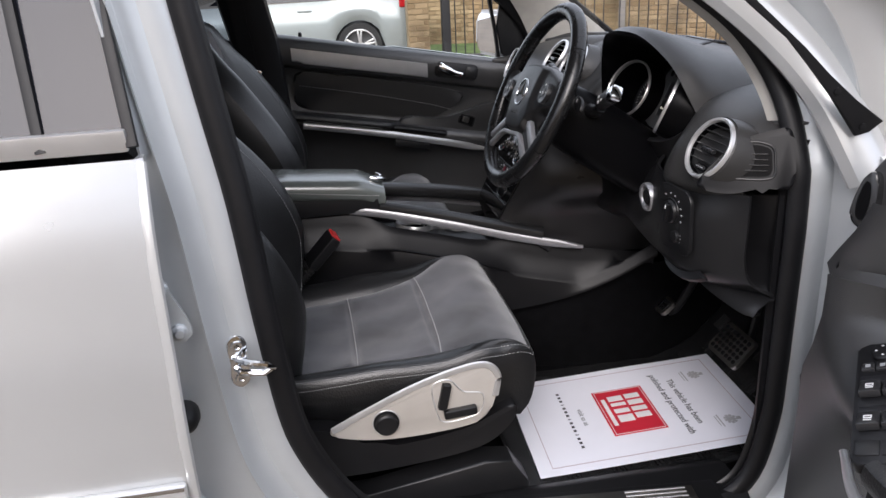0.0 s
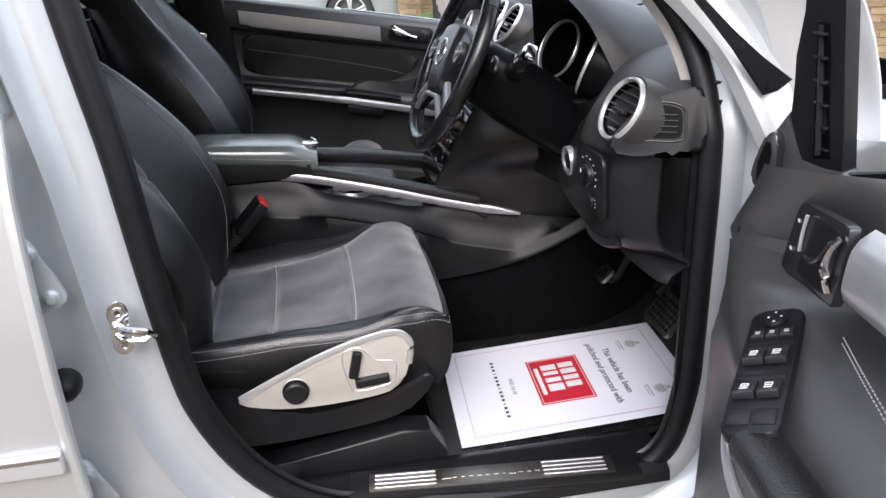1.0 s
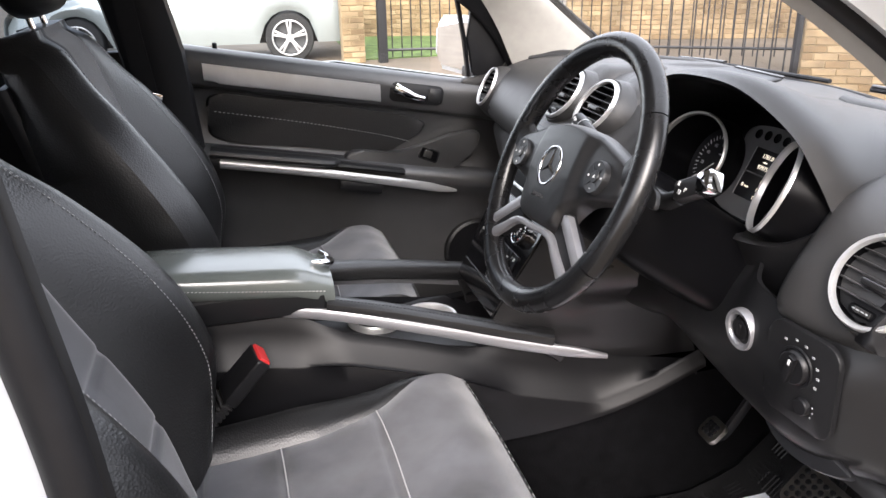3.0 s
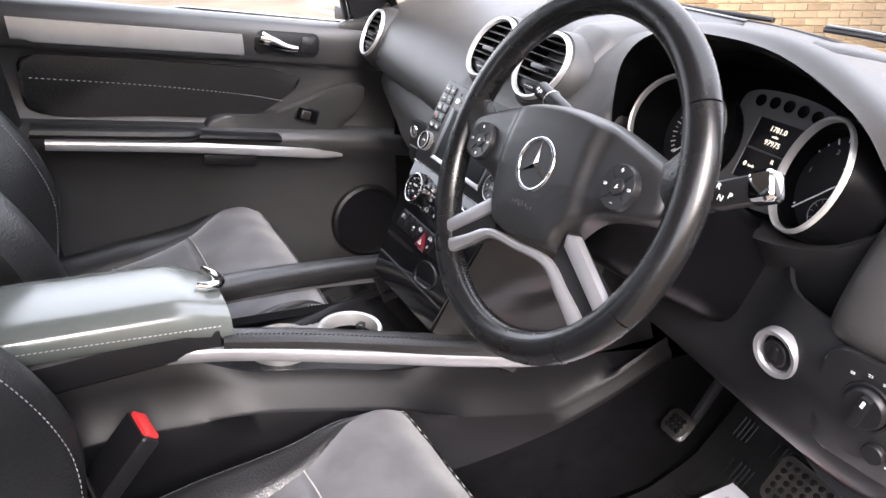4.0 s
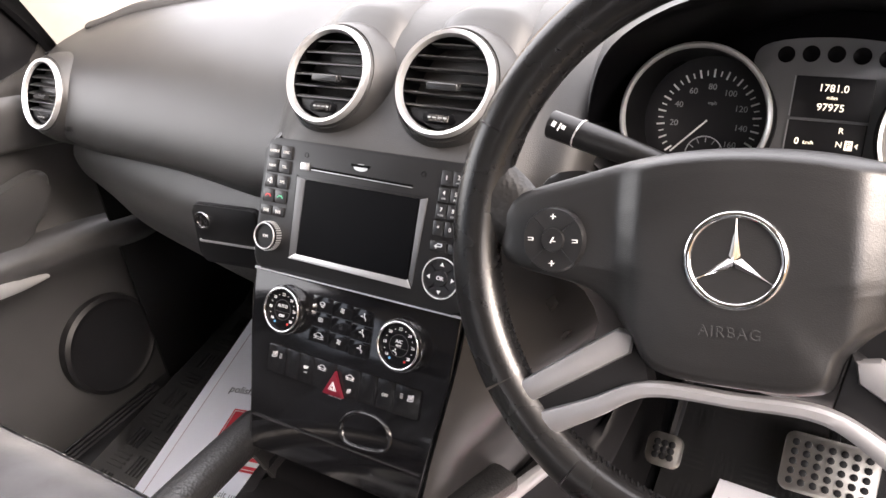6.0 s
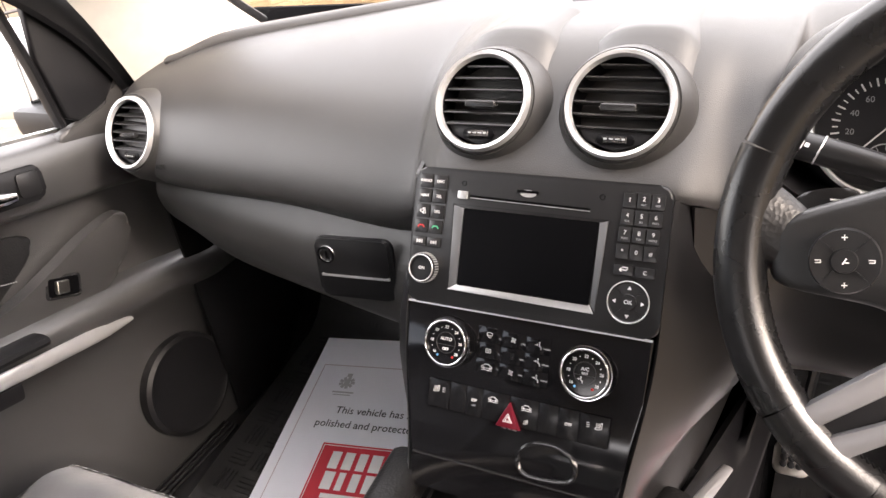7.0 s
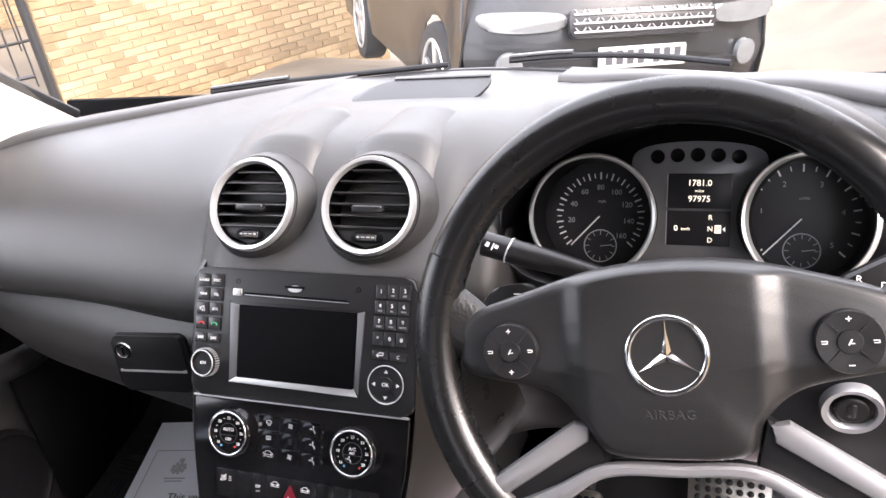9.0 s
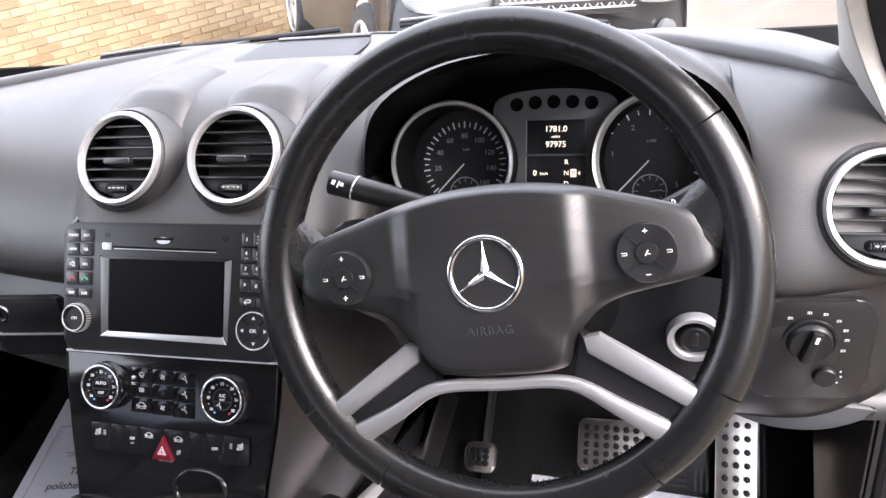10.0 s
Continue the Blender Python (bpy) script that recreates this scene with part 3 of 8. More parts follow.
def station_sheet(stations, across, along):
    lines = [[V(x, y, z) for x, z in prof] for y, prof in stations]
    cols = [spline([ln[k] for ln in lines], across) for k in range(len(lines[0]))]
    return [spline([c[i] for c in cols], along) for i in range(across + 1)]


bm = bmesh.new()
grid(bm, station_sheet(UPPER, 88, 42))
part("upper_pad", thick(bm, 0.006), DASH, dash, "grained soft upper pad", angle=60)

# glovebox with its latch
bm = bmesh.new()
GLOVE = (
    (0.70, ((0.72, 1.055), (0.70, 1.02), (0.715, 0.97), (0.76, 0.93), (0.85, 0.93))),
    (0.55, ((0.685, 1.052), (0.665, 1.01), (0.675, 0.955), (0.70, 0.925), (0.85, 0.92))),
    (0.35, ((0.66, 1.05), (0.635, 1.01), (0.63, 0.955), (0.655, 0.925), (0.85, 0.91))),
    (0.20, ((0.635, 1.052), (0.608, 1.01), (0.60, 0.955), (0.625, 0.925), (0.85, 0.90))),
    (0.145, ((0.62, 1.06), (0.60, 1.01), (0.585, 0.955), (0.61, 0.925), (0.85, 0.90))),
)
grid(bm, station_sheet(GLOVE, 40, 24))
glovebox = part("glovebox", thick(bm, 0.006), DASH, dash, "closed glovebox lid", angle=60)
LF = facing((0.603, 0.258, 1.012), (0.10, -1, 0), (-1, -0.1, 0.12))
bm = bmesh.new()
prism(bm, rounded(0.108, 0.082, 0.012), LF @ at(0, -0.004, -0.004), 0.006, 0.002)
latch = part("latch", bm, PLASTIC, glovebox, "glovebox latch with key lock")
bm = bmesh.new()
prism(bm, rounded(0.098, 0.048, 0.006), LF @ at(0, 0.012, 0.001), 0.004, 0.0015)
part("latch_lever", bm, SOFTBLACK, latch)
bm = bmesh.new()
box(bm, LF @ at(0.0, -0.0135, 0.004), 0.095, 0.003, 0.003)
part("latch_edge", bm, ALU, latch)
bm = bmesh.new()
lathe(bm, [(0.0125, 0.004), (0.0115, 0.007), (0.0095, 0.007), (0.009, 0.005), (0, 0.005)], LF @ at(-0.036, 0.015), 24)
box(bm, LF @ at(-0.036, 0.015, 0.005), 0.003, 0.011, 0.002)
part("lock", bm, CHROME, latch)

# lower driver panel with knee pad
bm = bmesh.new()
LOWER = (
    (-0.145, ((0.60, 1.14), (0.60, 1.05), (0.62, 0.97), (0.66, 0.90), (0.72, 0.86))),
    (-0.25, ((0.69, 1.10), (0.68, 1.03), (0.675, 0.97), (0.69, 0.91), (0.75, 0.88))),
    (-0.45, ((0.70, 1.10), (0.66, 1.04), (0.645, 0.98), (0.655, 0.925), (0.72, 0.89))),
    (-0.54, ((0.645, 1.085), (0.63, 1.03), (0.635, 0.97), (0.65, 0.92), (0.71, 0.89))),
    (-0.66, ((0.65, 1.08), (0.63, 1.03), (0.635, 0.97), (0.65, 0.92), (0.72, 0.885))),
    (-0.765, ((0.70, 1.085), (0.70, 1.03), (0.70, 0.97), (0.715, 0.93), (0.76, 0.90))),
)
grid(bm, station_sheet(LOWER, 44, 24))
lower_panel = part("lower_panel", thick(bm, 0.006), SOFTBLACK, dash, angle=60)
# end cap with the small demister grille
bm = bmesh.new()
EC = facing((0.702, -0.750, 1.140), (0.9, -0.42, 0), (-0.42, -0.9, 0.28)) @ Matrix.Scale(0.82, 4)
prism(bm, soft_outline([(-0.100, -0.050), (-0.062, 0.006), (-0.015, 0.044), (0.040, 0.062), (0.070, 0.064), (0.080, 0.02), (0.078, -0.050), (0.020, -0.054), (-0.040, -0.066)], 44), EC @ at(0, 0, -0.03), 0.034, 0.008, 4)
cap = part("end_cap", bm, RUBBER, dash, "black dash end with a corner demister vent")
bm = bmesh.new()
tube(bm, [EC @ V(x, y, 0.0045) for x, y in soft_outline([(-0.052, -0.010), (-0.016, 0.035), (0.034, 0.031), (0.044, 0.0), (0.040, -0.032), (-0.010, -0.036), (-0.046, -0.031)], 44)], 0.0022, n=8, closed=True)
part("grille_rim", bm, SOFTBLACK, cap)
bm = bmesh.new()
prism(bm, soft_outline([(-0.044, -0.008), (-0.014, 0.029), (0.030, 0.026), (0.038, 0.0), (0.034, -0.027), (-0.008, -0.030), (-0.038, -0.026)], 36), EC @ at(0, 0, 0.005), 0.002)
part("vent_mouth", bm, SCREEN, cap)
for k in range(4):
    bm = bmesh.new()
    box(bm, EC @ at(0.004 - 0.002 * k, 0.014 - 0.011 * k, 0.008), 0.050 + 0.006 * min(k, 2), 0.003, 0.006, 0.0008, 1)
    part("slat", bm, SATIN, cap)
# lower end of the dash by the door: a curved edge and the panel behind it
EDGE = spline([(0.680, -0.705, 1.072), (0.668, -0.660, 1.042), (0.662, -0.602, 0.992), (0.662, -0.591, 0.956), (0.682, -0.638, 0.893), (0.705, -0.742, 0.872), (0.72, -0.775, 0.870)], 30)
INNER = spline([(0.705, -0.725, 1.078), (0.690, -0.680, 1.048), (0.684, -0.618, 0.985), (0.684, -0.610, 0.958), (0.704, -0.668, 0.908), (0.735, -0.760, 0.893), (0.745, -0.775, 0.892)], 30)
bm = bmesh.new()
rows = []
for p, q in zip(EDGE, INNER):
    m_ = p.lerp(q, 0.5) + V(-0.008, -0.004, 0)
    rows.append([p + V(0.02, 0.012, -0.004), p, m_, q, q + V(0.012, 0.002, 0)])
grid(bm, rows)
part("knee_edge", thick(bm, 0.003), SOFTBLACK, dash, angle=60)
bm = bmesh.new()
rows = []
for p in INNER[:26]:
    r_ = V(0.775, -0.772, p.z)
    rows.append([p + V(0.008, 0.004, 0), p.lerp(r_, 0.3) + V(-0.004, -0.003, 0), p.lerp(r_, 0.7), r_])
grid(bm, rows)
part("end_panel", thick(bm, 0.003), PLASTIC, dash, angle=60)


def vent(o, out, r, tilt=4, tab_wide=0.034, sunk=1.0):
    """A round air vent in its silver ring: housing, slats, tab and thumbwheel."""
    v = thing("air_vent", "round air vent with a satin silver ring", "air vent", "dashboard air vents")
    F = facing(o, (0, -1, 0), out)
    bm = bmesh.new()
    lathe(bm, [(r * 1.0, -0.012), (r * 1.0, 0.002), (r * 0.965, 0.006), (r * 0.90, 0.005), (r * 0.865, 0.0), (r * 0.85, -0.016)], F, 56)
    part("ring", bm, ALU, v, "satin silver ring")
    bm = bmesh.new()
    lathe(bm, [(r * 0.86, 0.0), (r * 0.83, -0.03), (0.0, -0.036)], F, 40)
    part("housing", bm, SCREEN, v)
    n = 6
    for k in range(n):
        y = lerp(0.72, -0.42, k / (n - 1)) * r
        half = math.sqrt(max(0.0, (0.85 * r) ** 2 - y * y))
        bm = bmesh.new()
        box(bm, F @ at(0, y, -0.0065) @ pose(0, 0, 0, tilt), 2 * half, 0.0019, 0.013, 0.0006, 1)
        part("slat", bm, SLAT, v)
    bm = bmesh.new()
    box(bm, F @ at(0, -0.06 * r, 0.001) @ pose(0, 0, 0, 18), tab_wide, 0.0075, 0.010, 0.0025, 3)
    part("tab", bm, SATIN, v)
    bm = bmesh.new()
    prism(bm, [(-0.74 * r, -0.40 * r), (-0.55 * r, -0.66 * r), (0, -0.84 * r), (0.55 * r, -0.66 * r), (0.74 * r, -0.40 * r)], F @ at(0, 0, -0.012), 0.008, 0.001)
    part("lower_lip", bm, PLASTIC, v)
    bm = bmesh.new()
    prism(bm, rounded(0.036, 0.011, 0.0054), F @ at(0, -0.63 * r, -0.0045), 0.002, 0.001)
    wheel_well = part("thumbwheel_well", bm, SCREEN, v)
    bm = bmesh.new()
    for k in range(11):
        box(bm, F @ at(-0.0125 + 0.0025 * k, -0.63 * r, -0.0015 - 0.00012 * (k - 5) ** 2), 0.0018, 0.0065, 0.004, 0.0005, 1)
    part("thumbwheel", bm, SATIN, wheel_well)
    bm = bmesh.new()
    bars(bm, F @ at(0, -0.63 * r, 0.0008), [(-0.0085, 0, 0.003, 0.0016), (-0.003, 0, 0.004, 0.0012), (0.003, 0, 0.004, 0.0012), (0.0085, 0, 0.003, 0.0016)])
    part("thumbwheel_marks", bm, GREYPRINT, wheel_well)
    # dark collar that carries the ring and sinks into the pad
    bm = bmesh.new()
    lathe(bm, [(r * 1.0, -0.001), (r * 1.03, -0.004), (r * 1.06, -0.003), (r * lerp(1.06, 1.14, sunk), -0.010), (r * lerp(1.08, 1.26, sunk), -0.026), (r * lerp(1.10, 1.36, sunk), -0.060)], F, 48)
    part("collar", bm, DASH, v)
    return v


vent((0.630, 0.069, 1.222), (-0.80, 0.02, 0.60), 0.0525, 24)
vent((0.628, -0.073, 1.224), (-0.80, -0.02, 0.60), 0.0525)
vent((0.656, -0.698, 1.154), (-0.87, -0.08, 0.48), 0.0545, sunk=0.35)
vent((0.676, 0.678, 1.135), (-0.88, 0.10, 0.45), 0.054, 26)

# teardrop cowls that run back from the two middle vents
def pad_top(x):
    return interp(x, (0.62, 0.645, 0.71, 0.81, 0.94, 1.05), (1.175, 1.205, 1.256, 1.263, 1.241, 1.225))


for cy, lean in ((0.070, -0.012), (-0.072, -0.010)):
    bm = bmesh.new()
    rows = []
    for i in range(25):
        u = i / 24
        x = lerp(0.640, 0.845, u)
        w = 0.064 * (1 - 0.30 * u - 0.40 * smooth((u - 0.80) / 0.2) ** 2)
        top = lerp(0.020, 0.007, smooth(u)) * (1 - smooth((u - 0.90) / 0.1) * 1.2) - 0.030 * max(0, 0.12 - u) / 0.12
        row = []
        for j in range(17):
            s = lerp(-1, 1, j / 16)
            h = lerp(-0.010, top, (1 - abs(s) ** (4 if s < 0 else 2.2)) ** 0.8)
            row.append(V(x + 0.012 * s * u, cy + lean * u + w * s, pad_top(x) + h))
        rows.append(row)
    grid(bm, rows)
    part("vent_cowl", thick(bm, 0.004), DASH, dash, angle=70)
# shelf that steps up along the foot of the windscreen, each side of the middle
for pts in (((0.80, 0.700), (0.865, 0.60), (0.925, 0.42), (0.975, 0.26), (1.005, 0.165)), ((1.02, -0.195), (0.985, -0.34), (0.93, -0.50), (0.845, -0.64), (0.80, -0.705), (0.775, -0.755))):
    bm = bmesh.new()
    rows = []
    for n_, p in enumerate(spline([(x, y, 0) for x, y in pts], 30)):
        e_ = smooth(min(n_, 30 - n_) / 6)
        edge_x = interp(p.y, (-0.72, -0.52, -0.07, 0.09, 0.40, 0.66, 0.75), (0.985, 1.06, 1.155, 1.150, 1.07, 0.99, 0.955))
        side = interp(abs(p.y), (0.15, 0.4, 0.62, 0.72, 0.76), (1.245, 1.236, 1.222, 1.208, 1.200))
        far_z = interp(abs(p.y), (0.15, 0.4, 0.62, 0.72), (1.222, 1.217, 1.207, 1.196))
        lift = 0.013 * smooth((-p.y - 0.40) / 0.12) * (1 - smooth((-p.y - 0.64) / 0.09))
        side += lift
        far_z += 0.8 * lift + 0.008 * smooth((-p.y - 0.48) / 0.18)
        rows.append([V(p.x + 0.004, p.y, side - 0.022 - lift), V(p.x - 0.004, p.y, side - 0.010), V(p.x, p.y, side - 0.006 + 0.009 * e_), V(p.x + 0.008, p.y, side - 0.004 + 0.010 * e_), V(lerp(p.x, edge_x, 0.5), p.y, lerp(side, far_z, 0.5) - 0.002 + 0.008 * e_), V(edge_x, p.y, far_z)])
    grid(bm, rows)
    part("demister_shelf", thick(bm, 0.004), DASH, dash, angle=60)
# speaker grille and light sensor strip on top of the pad
bm = bmesh.new()
GR = facing((0.915, -0.030, 1.2475), (0, -1, 0), (-0.16, 0, 1))
prism(bm, soft_outline([(-0.098, -0.008), (-0.055, 0.046), (0.02, 0.050), (0.084, 0.050), (0.080, -0.012), (0.03, -0.055), (-0.028, -0.062)], 40), GR, 0.004, 0.0015)
sg = part("speaker_grille", bm, SOFTBLACK, dash, "perforated speaker grille")
bm = bmesh.new()
box(bm, GR @ at(0.016, 0.050, 0.004), 0.140, 0.008, 0.004, 0.0015)
part("sensor_strip", bm, SATIN, sg)
lettering("airbag_mark", "AIRBAG", 0.011, facing((0.661, 0.608, 1.0915), (0.18, -1, 0.03), (-0.98, -0.18, 0.06)), SOFTBLACK, dash)

# ---- centre stack ----
stack = thing("centre_stack", "black centre stack with radio and climate controls", "control panel")
S = facing((0.588, 0, 1.160), (0, -1, 0), (-0.878, 0, 0.478))   # y runs down the face as minus
bm = bmesh.new()
prism(bm, rounded(0.266, 0.141, 0.013, cx=0.0005, cy=-0.0665), S @ at(0, 0, -0.02), 0.0225, 0.003, 3)
unit = part("radio_unit", bm, SOFTBLACK, stack, "satin black radio and navigation unit")
bm = bmesh.new()
prism(bm, [(-0.130, -0.1385), (0.130, -0.1385), (0.126, -0.200), (0.116, -0.262), (0.108, -0.335), (-0.108, -0.335), (-0.116, -0.262), (-0.126, -0.200)], S @ at(0, 0, -0.022), 0.022, 0.002)
fascia = part("climate_panel", bm, GLOSS, stack, "gloss black climate panel")
bm = bmesh.new()
box(bm, S @ at(0, -0.1375, 0.001), 0.258, 0.0020, 0.003)
part("trim_line", bm, ALU, stack)
# side cheeks of the stack
for s in (-1, 1):
    bm = bmesh.new()
    rows = []
    for k in range(13):
        d = lerp(0.010, 0.345, k / 12)
        p = S @ V(s * (0.1335 - 0.020 * smooth((d - 0.14) / 0.20)), -d, -0.003)
        flare = 1 + 1.1 * smooth((d - 0.05) / 0.18) * (1 - 1.25 * smooth((d - 0.24) / 0.10))
        rows.append([p, V(p.x + 0.012, p.y - s * 0.008, p.z + 0.002), V(p.x + 0.05, p.y - s * 0.018 * flare, p.z + 0.004), V(p.x + 0.14, p.y - s * 0.036 * flare, p.z + 0.006), V(p.x + 0.36, p.y - s * 0.062 * flare, p.z + 0.012)])
    last = rows[-1]
    rows.append([V(q.x + 0.03, q.y - s * 0.004, 0.765) for q in last])
    grid(bm, rows)
    part("cheek", thick(bm, 0.004), CHEEK, stack, angle=60)


def stroke(bm, F, pts, w=0.0006, close=False):
    """A thin printed line through pts on the face F."""
    pts = list(pts) + ([pts[0]] if close else [])
    for (x0, y0), (x1, y1) in zip(pts, pts[1:]):
        n_ = math.hypot(x1 - x0, y1 - y0)
        box(bm, F @ at((x0 + x1) / 2, (y0 + y1) / 2, 0, math.degrees(math.atan2(y1 - y0, x1 - x0))), n_ + w * 0.6, w, 0.0004)


def mark(kind, F, parent, k=1.0, material=None):
    """Small white symbols of the switches, as thin strokes."""
    bm = bmesh.new()
    z = lambda pts: [(x * k, y * k) for x, y in pts]
    if kind == "seat":
        stroke(bm, F, z([(0.003, 0.0045), (0.002, -0.001), (-0.003, -0.0015), (-0.0035, -0.0035), (0.001, -0.0035), (0.0042, -0.002), (0.0045, 0.0045)]), 0.0007 * k, True)
        for q in (-0.0025, -0.0008, 0.0008):
            stroke(bm, F, z([(q, 0.0035), (q + 0.0007, 0.0022), (q, 0.001), (q + 0.0006, 0.0)]), 0.0005 * k)
    elif kind == "car":
        stroke(bm, F, z([(-0.007, -0.0015), (-0.0068, 0.0005), (-0.0045, 0.001), (-0.0025, 0.0032), (0.002, 0.0032), (0.0045, 0.001), (0.0065, 0.0004), (0.0068, -0.0015)]), 0.0006 * k, True)
        for q in (-0.0042, 0.0042):
            stroke(bm, F, z([(q - 0.0013, -0.0015), (q, -0.0028), (q + 0.0013, -0.0015), (q, -0.0004)]), 0.0006 * k, True)
        stroke(bm, F, z([(-0.007, -0.0042), (-0.003, -0.0036), (0.002, -0.0042), (0.007, -0.0038)]), 0.0006 * k)
    elif kind == "fan":
        for a in range(4):
            c, d = math.cos(a * math.pi / 2 + 0.5), math.sin(a * math.pi / 2 + 0.5)
            stroke(bm, F, z([(0.0006 * c, 0.0006 * d), (0.0022 * c - 0.0012 * d, 0.0022 * d + 0.0012 * c), (0.0034 * c - 0.0003 * d, 0.0034 * d + 0.0003 * c), (0.0022 * c + 0.0008 * d, 0.0022 * d - 0.0008 * c)]), 0.0006 * k, True)
    elif kind == "screen":
        stroke(bm, F, z([(-0.003, -0.001), (-0.0035, 0.002), (0, 0.003), (0.0035, 0.002), (0.003, -0.001), (0, -0.0003)]), 0.0006 * k, True)
        for q in (-0.0015, 0, 0.0015):
            stroke(bm, F, z([(q, -0.0018), (q + 0.0005, -0.0035)]), 0.0005 * k)
    elif kind == "rear":
        stroke(bm, F, z([(-0.003, -0.002), (-0.003, 0.0022), (0.003, 0.0022), (0.003, -0.002)]), 0.0006 * k, True)
        for q in (-0.0012, 0, 0.0012):
            stroke(bm, F, z([(q, -0.0012), (q, 0.0014)]), 0.0004 * k)
    elif kind == "air":
        stroke(bm, F, z([(0.0012, 0.0028), (0.0012, 0.0), (0.0035, -0.001), (0.0035, -0.0035)]), 0.0009 * k)
        stroke(bm, F, z([(-0.0038, 0.0012), (-0.0008, 0.0012)]), 0.0006 * k)
        stroke(bm, F, z([(-0.0018, 0.0022), (-0.0006, 0.0012), (-0.0018, 0.0002)]), 0.0006 * k)
        bars(bm, F, [(0.0012 * k, 0.0042 * k, 0.0016 * k, 0.0016 * k)])
    elif kind == "lines":
        for q in (0.003, 0.001, -0.001, -0.003):
            stroke(bm, F, z([(-0.0024, q), (0.0024, q)]), 0.0004 * k)
    elif kind == "three":
        for q in (0.0028, 0, -0.0028):
            stroke(bm, F, z([(-0.002, q), (0.002, q)]), 0.0006 * k)
    elif kind == "mute":
        stroke(bm, F, z([(-0.003, -0.001), (-0.003, 0.001), (-0.0015, 0.001), (0.0008, 0.003), (0.0008, -0.003), (-0.0015, -0.001)]), 0.0006 * k, True)
        stroke(bm, F, z([(0.002, 0.003), (0.003, -0.003)]), 0.0005 * k)
    elif kind == "phone":
        stroke(bm, F, z([(-0.0035, -0.001), (-0.002, 0.001), (0.002, 0.001), (0.0035, -0.001)]), 0.0013 * k)
    elif kind == "skip":
        for q in (-0.0022, 0.0008):
            stroke(bm, F, z([(q - 0.0006, 0.0016), (q + 0.0014, 0.0), (q - 0.0006, -0.0016)]), 0.0005 * k, True)
        stroke(bm, F, z([(0.0032, 0.0018), (0.0032, -0.0018)]), 0.0006 * k)
    elif kind == "back":
        stroke(bm, F, z([(-0.0036, 0.0), (0.003, 0.0), (0.0036, 0.0012), (0.0036, 0.0026), (-0.001, 0.0026)]), 0.0009 * k)
        stroke(bm, F, z([(-0.0018, 0.0016), (-0.0036, 0.0), (-0.0018, -0.0016)]), 0.0009 * k)
    return part("symbol", bm, material or WHITE, parent)


# screen in its sloping frame
bm = bmesh.new()
frame_out = [(-0.0855, -0.0315), (0.0778, -0.0325), (0.0703, -0.1205), (-0.0834, -0.1190)]
frame_in = [(-0.0707, -0.0352), (0.0674, -0.0352), (0.0659, -0.1135), (-0.0723, -0.1135)]
vo = [bm.verts.new(S @ V(x, y, 0.0032)) for x, y in frame_out]
vi = [bm.verts.new(S @ V(x, y, -0.0045)) for x, y in frame_in]
for k in range(4):
    bm.faces.new((vo[k], vo[(k + 1) % 4], vi[(k + 1) % 4], vi[k]))
bezel = part("screen_bezel", bm, SATIN, unit, "sloping screen frame", angle=10)
bm = bmesh.new()
vs = [bm.verts.new(S @ V(x, y, 0.0034)) for x, y in ((-0.0712, -0.0348), (0.0679, -0.0348), (0.0664, -0.1140), (-0.0728, -0.1140))]
bm.faces.new(vs)
part("screen", thick(bm, 0.001), SCREEN, bezel, "dark switched-off screen")
bm = bmesh.new()
prism(bm, [(-0.0735, -0.1130), (0.0668, -0.1130), (0.0715, -0.1212), (-0.0842, -0.1197)][::-1], S @ at(0, 0, 0.0028), 0.0016, 0.0006)
part("screen_sill", bm, ALU, bezel)
for x in (-0.0785, 0.0722):
    bm = bmesh.new()
    prism(bm, [(x - 0.006 * (1 if x < 0 else -0.8), -0.0330), (x + 0.0055 * (1 if x < 0 else -0.6), -0.0355), (x + 0.005 * (1 if x < 0 else -0.9), -0.1128), (x - 0.0045 * (1 if x < 0 else 0.0), -0.1190)], S @ at(0, 0, 0.0026), 0.0012, 0.0005)
    part("frame_side", bm, DIALGREY, bezel)
bm = bmesh.new()
box(bm, S @ pose(-0.0046, -0.0232, 0.0024, 0, 0, -0.8), 0.125, 0.0024, 0.0012)
slot = part("disc_slot", bm, SCREEN, unit)
bm = bmesh.new()
box(bm, S @ pose(-0.0046, -0.0248, 0.0026, 0, 0, -0.8), 0.125, 0.0005, 0.0012)
part("slot_lip", bm, ALU, slot)
bm = bmesh.new()
box(bm, S @ at(-0.0757, -0.0217, 0.003), 0.0105, 0.0078, 0.004, 0.001)
part("eject_button", bm, ALU, unit)
bm = bmesh.new()
prism(bm, disc_outline(0.0085, 20, ry=0.0036), S @ at(-0.0055, -0.0145, 0.002), 0.001)
card_ = part("card_slot", bm, ALU, unit)
bm = bmesh.new()
box(bm, S @ at(-0.0055, -0.0128, 0.0032), 0.0225, 0.0026, 0.001)
part("card_mouth", bm, SCREEN, card_)
for x, y in ((0.0684, -0.0114), (-0.0757, -0.0100)):
    bm = bmesh.new()
    lathe(bm, [(0.0028, 0.0024), (0.0024, 0.003), (0.002, 0.0022), (0, 0.0022)], S @ at(x, y), 16)
    part("sensor", bm, SCREEN, unit)


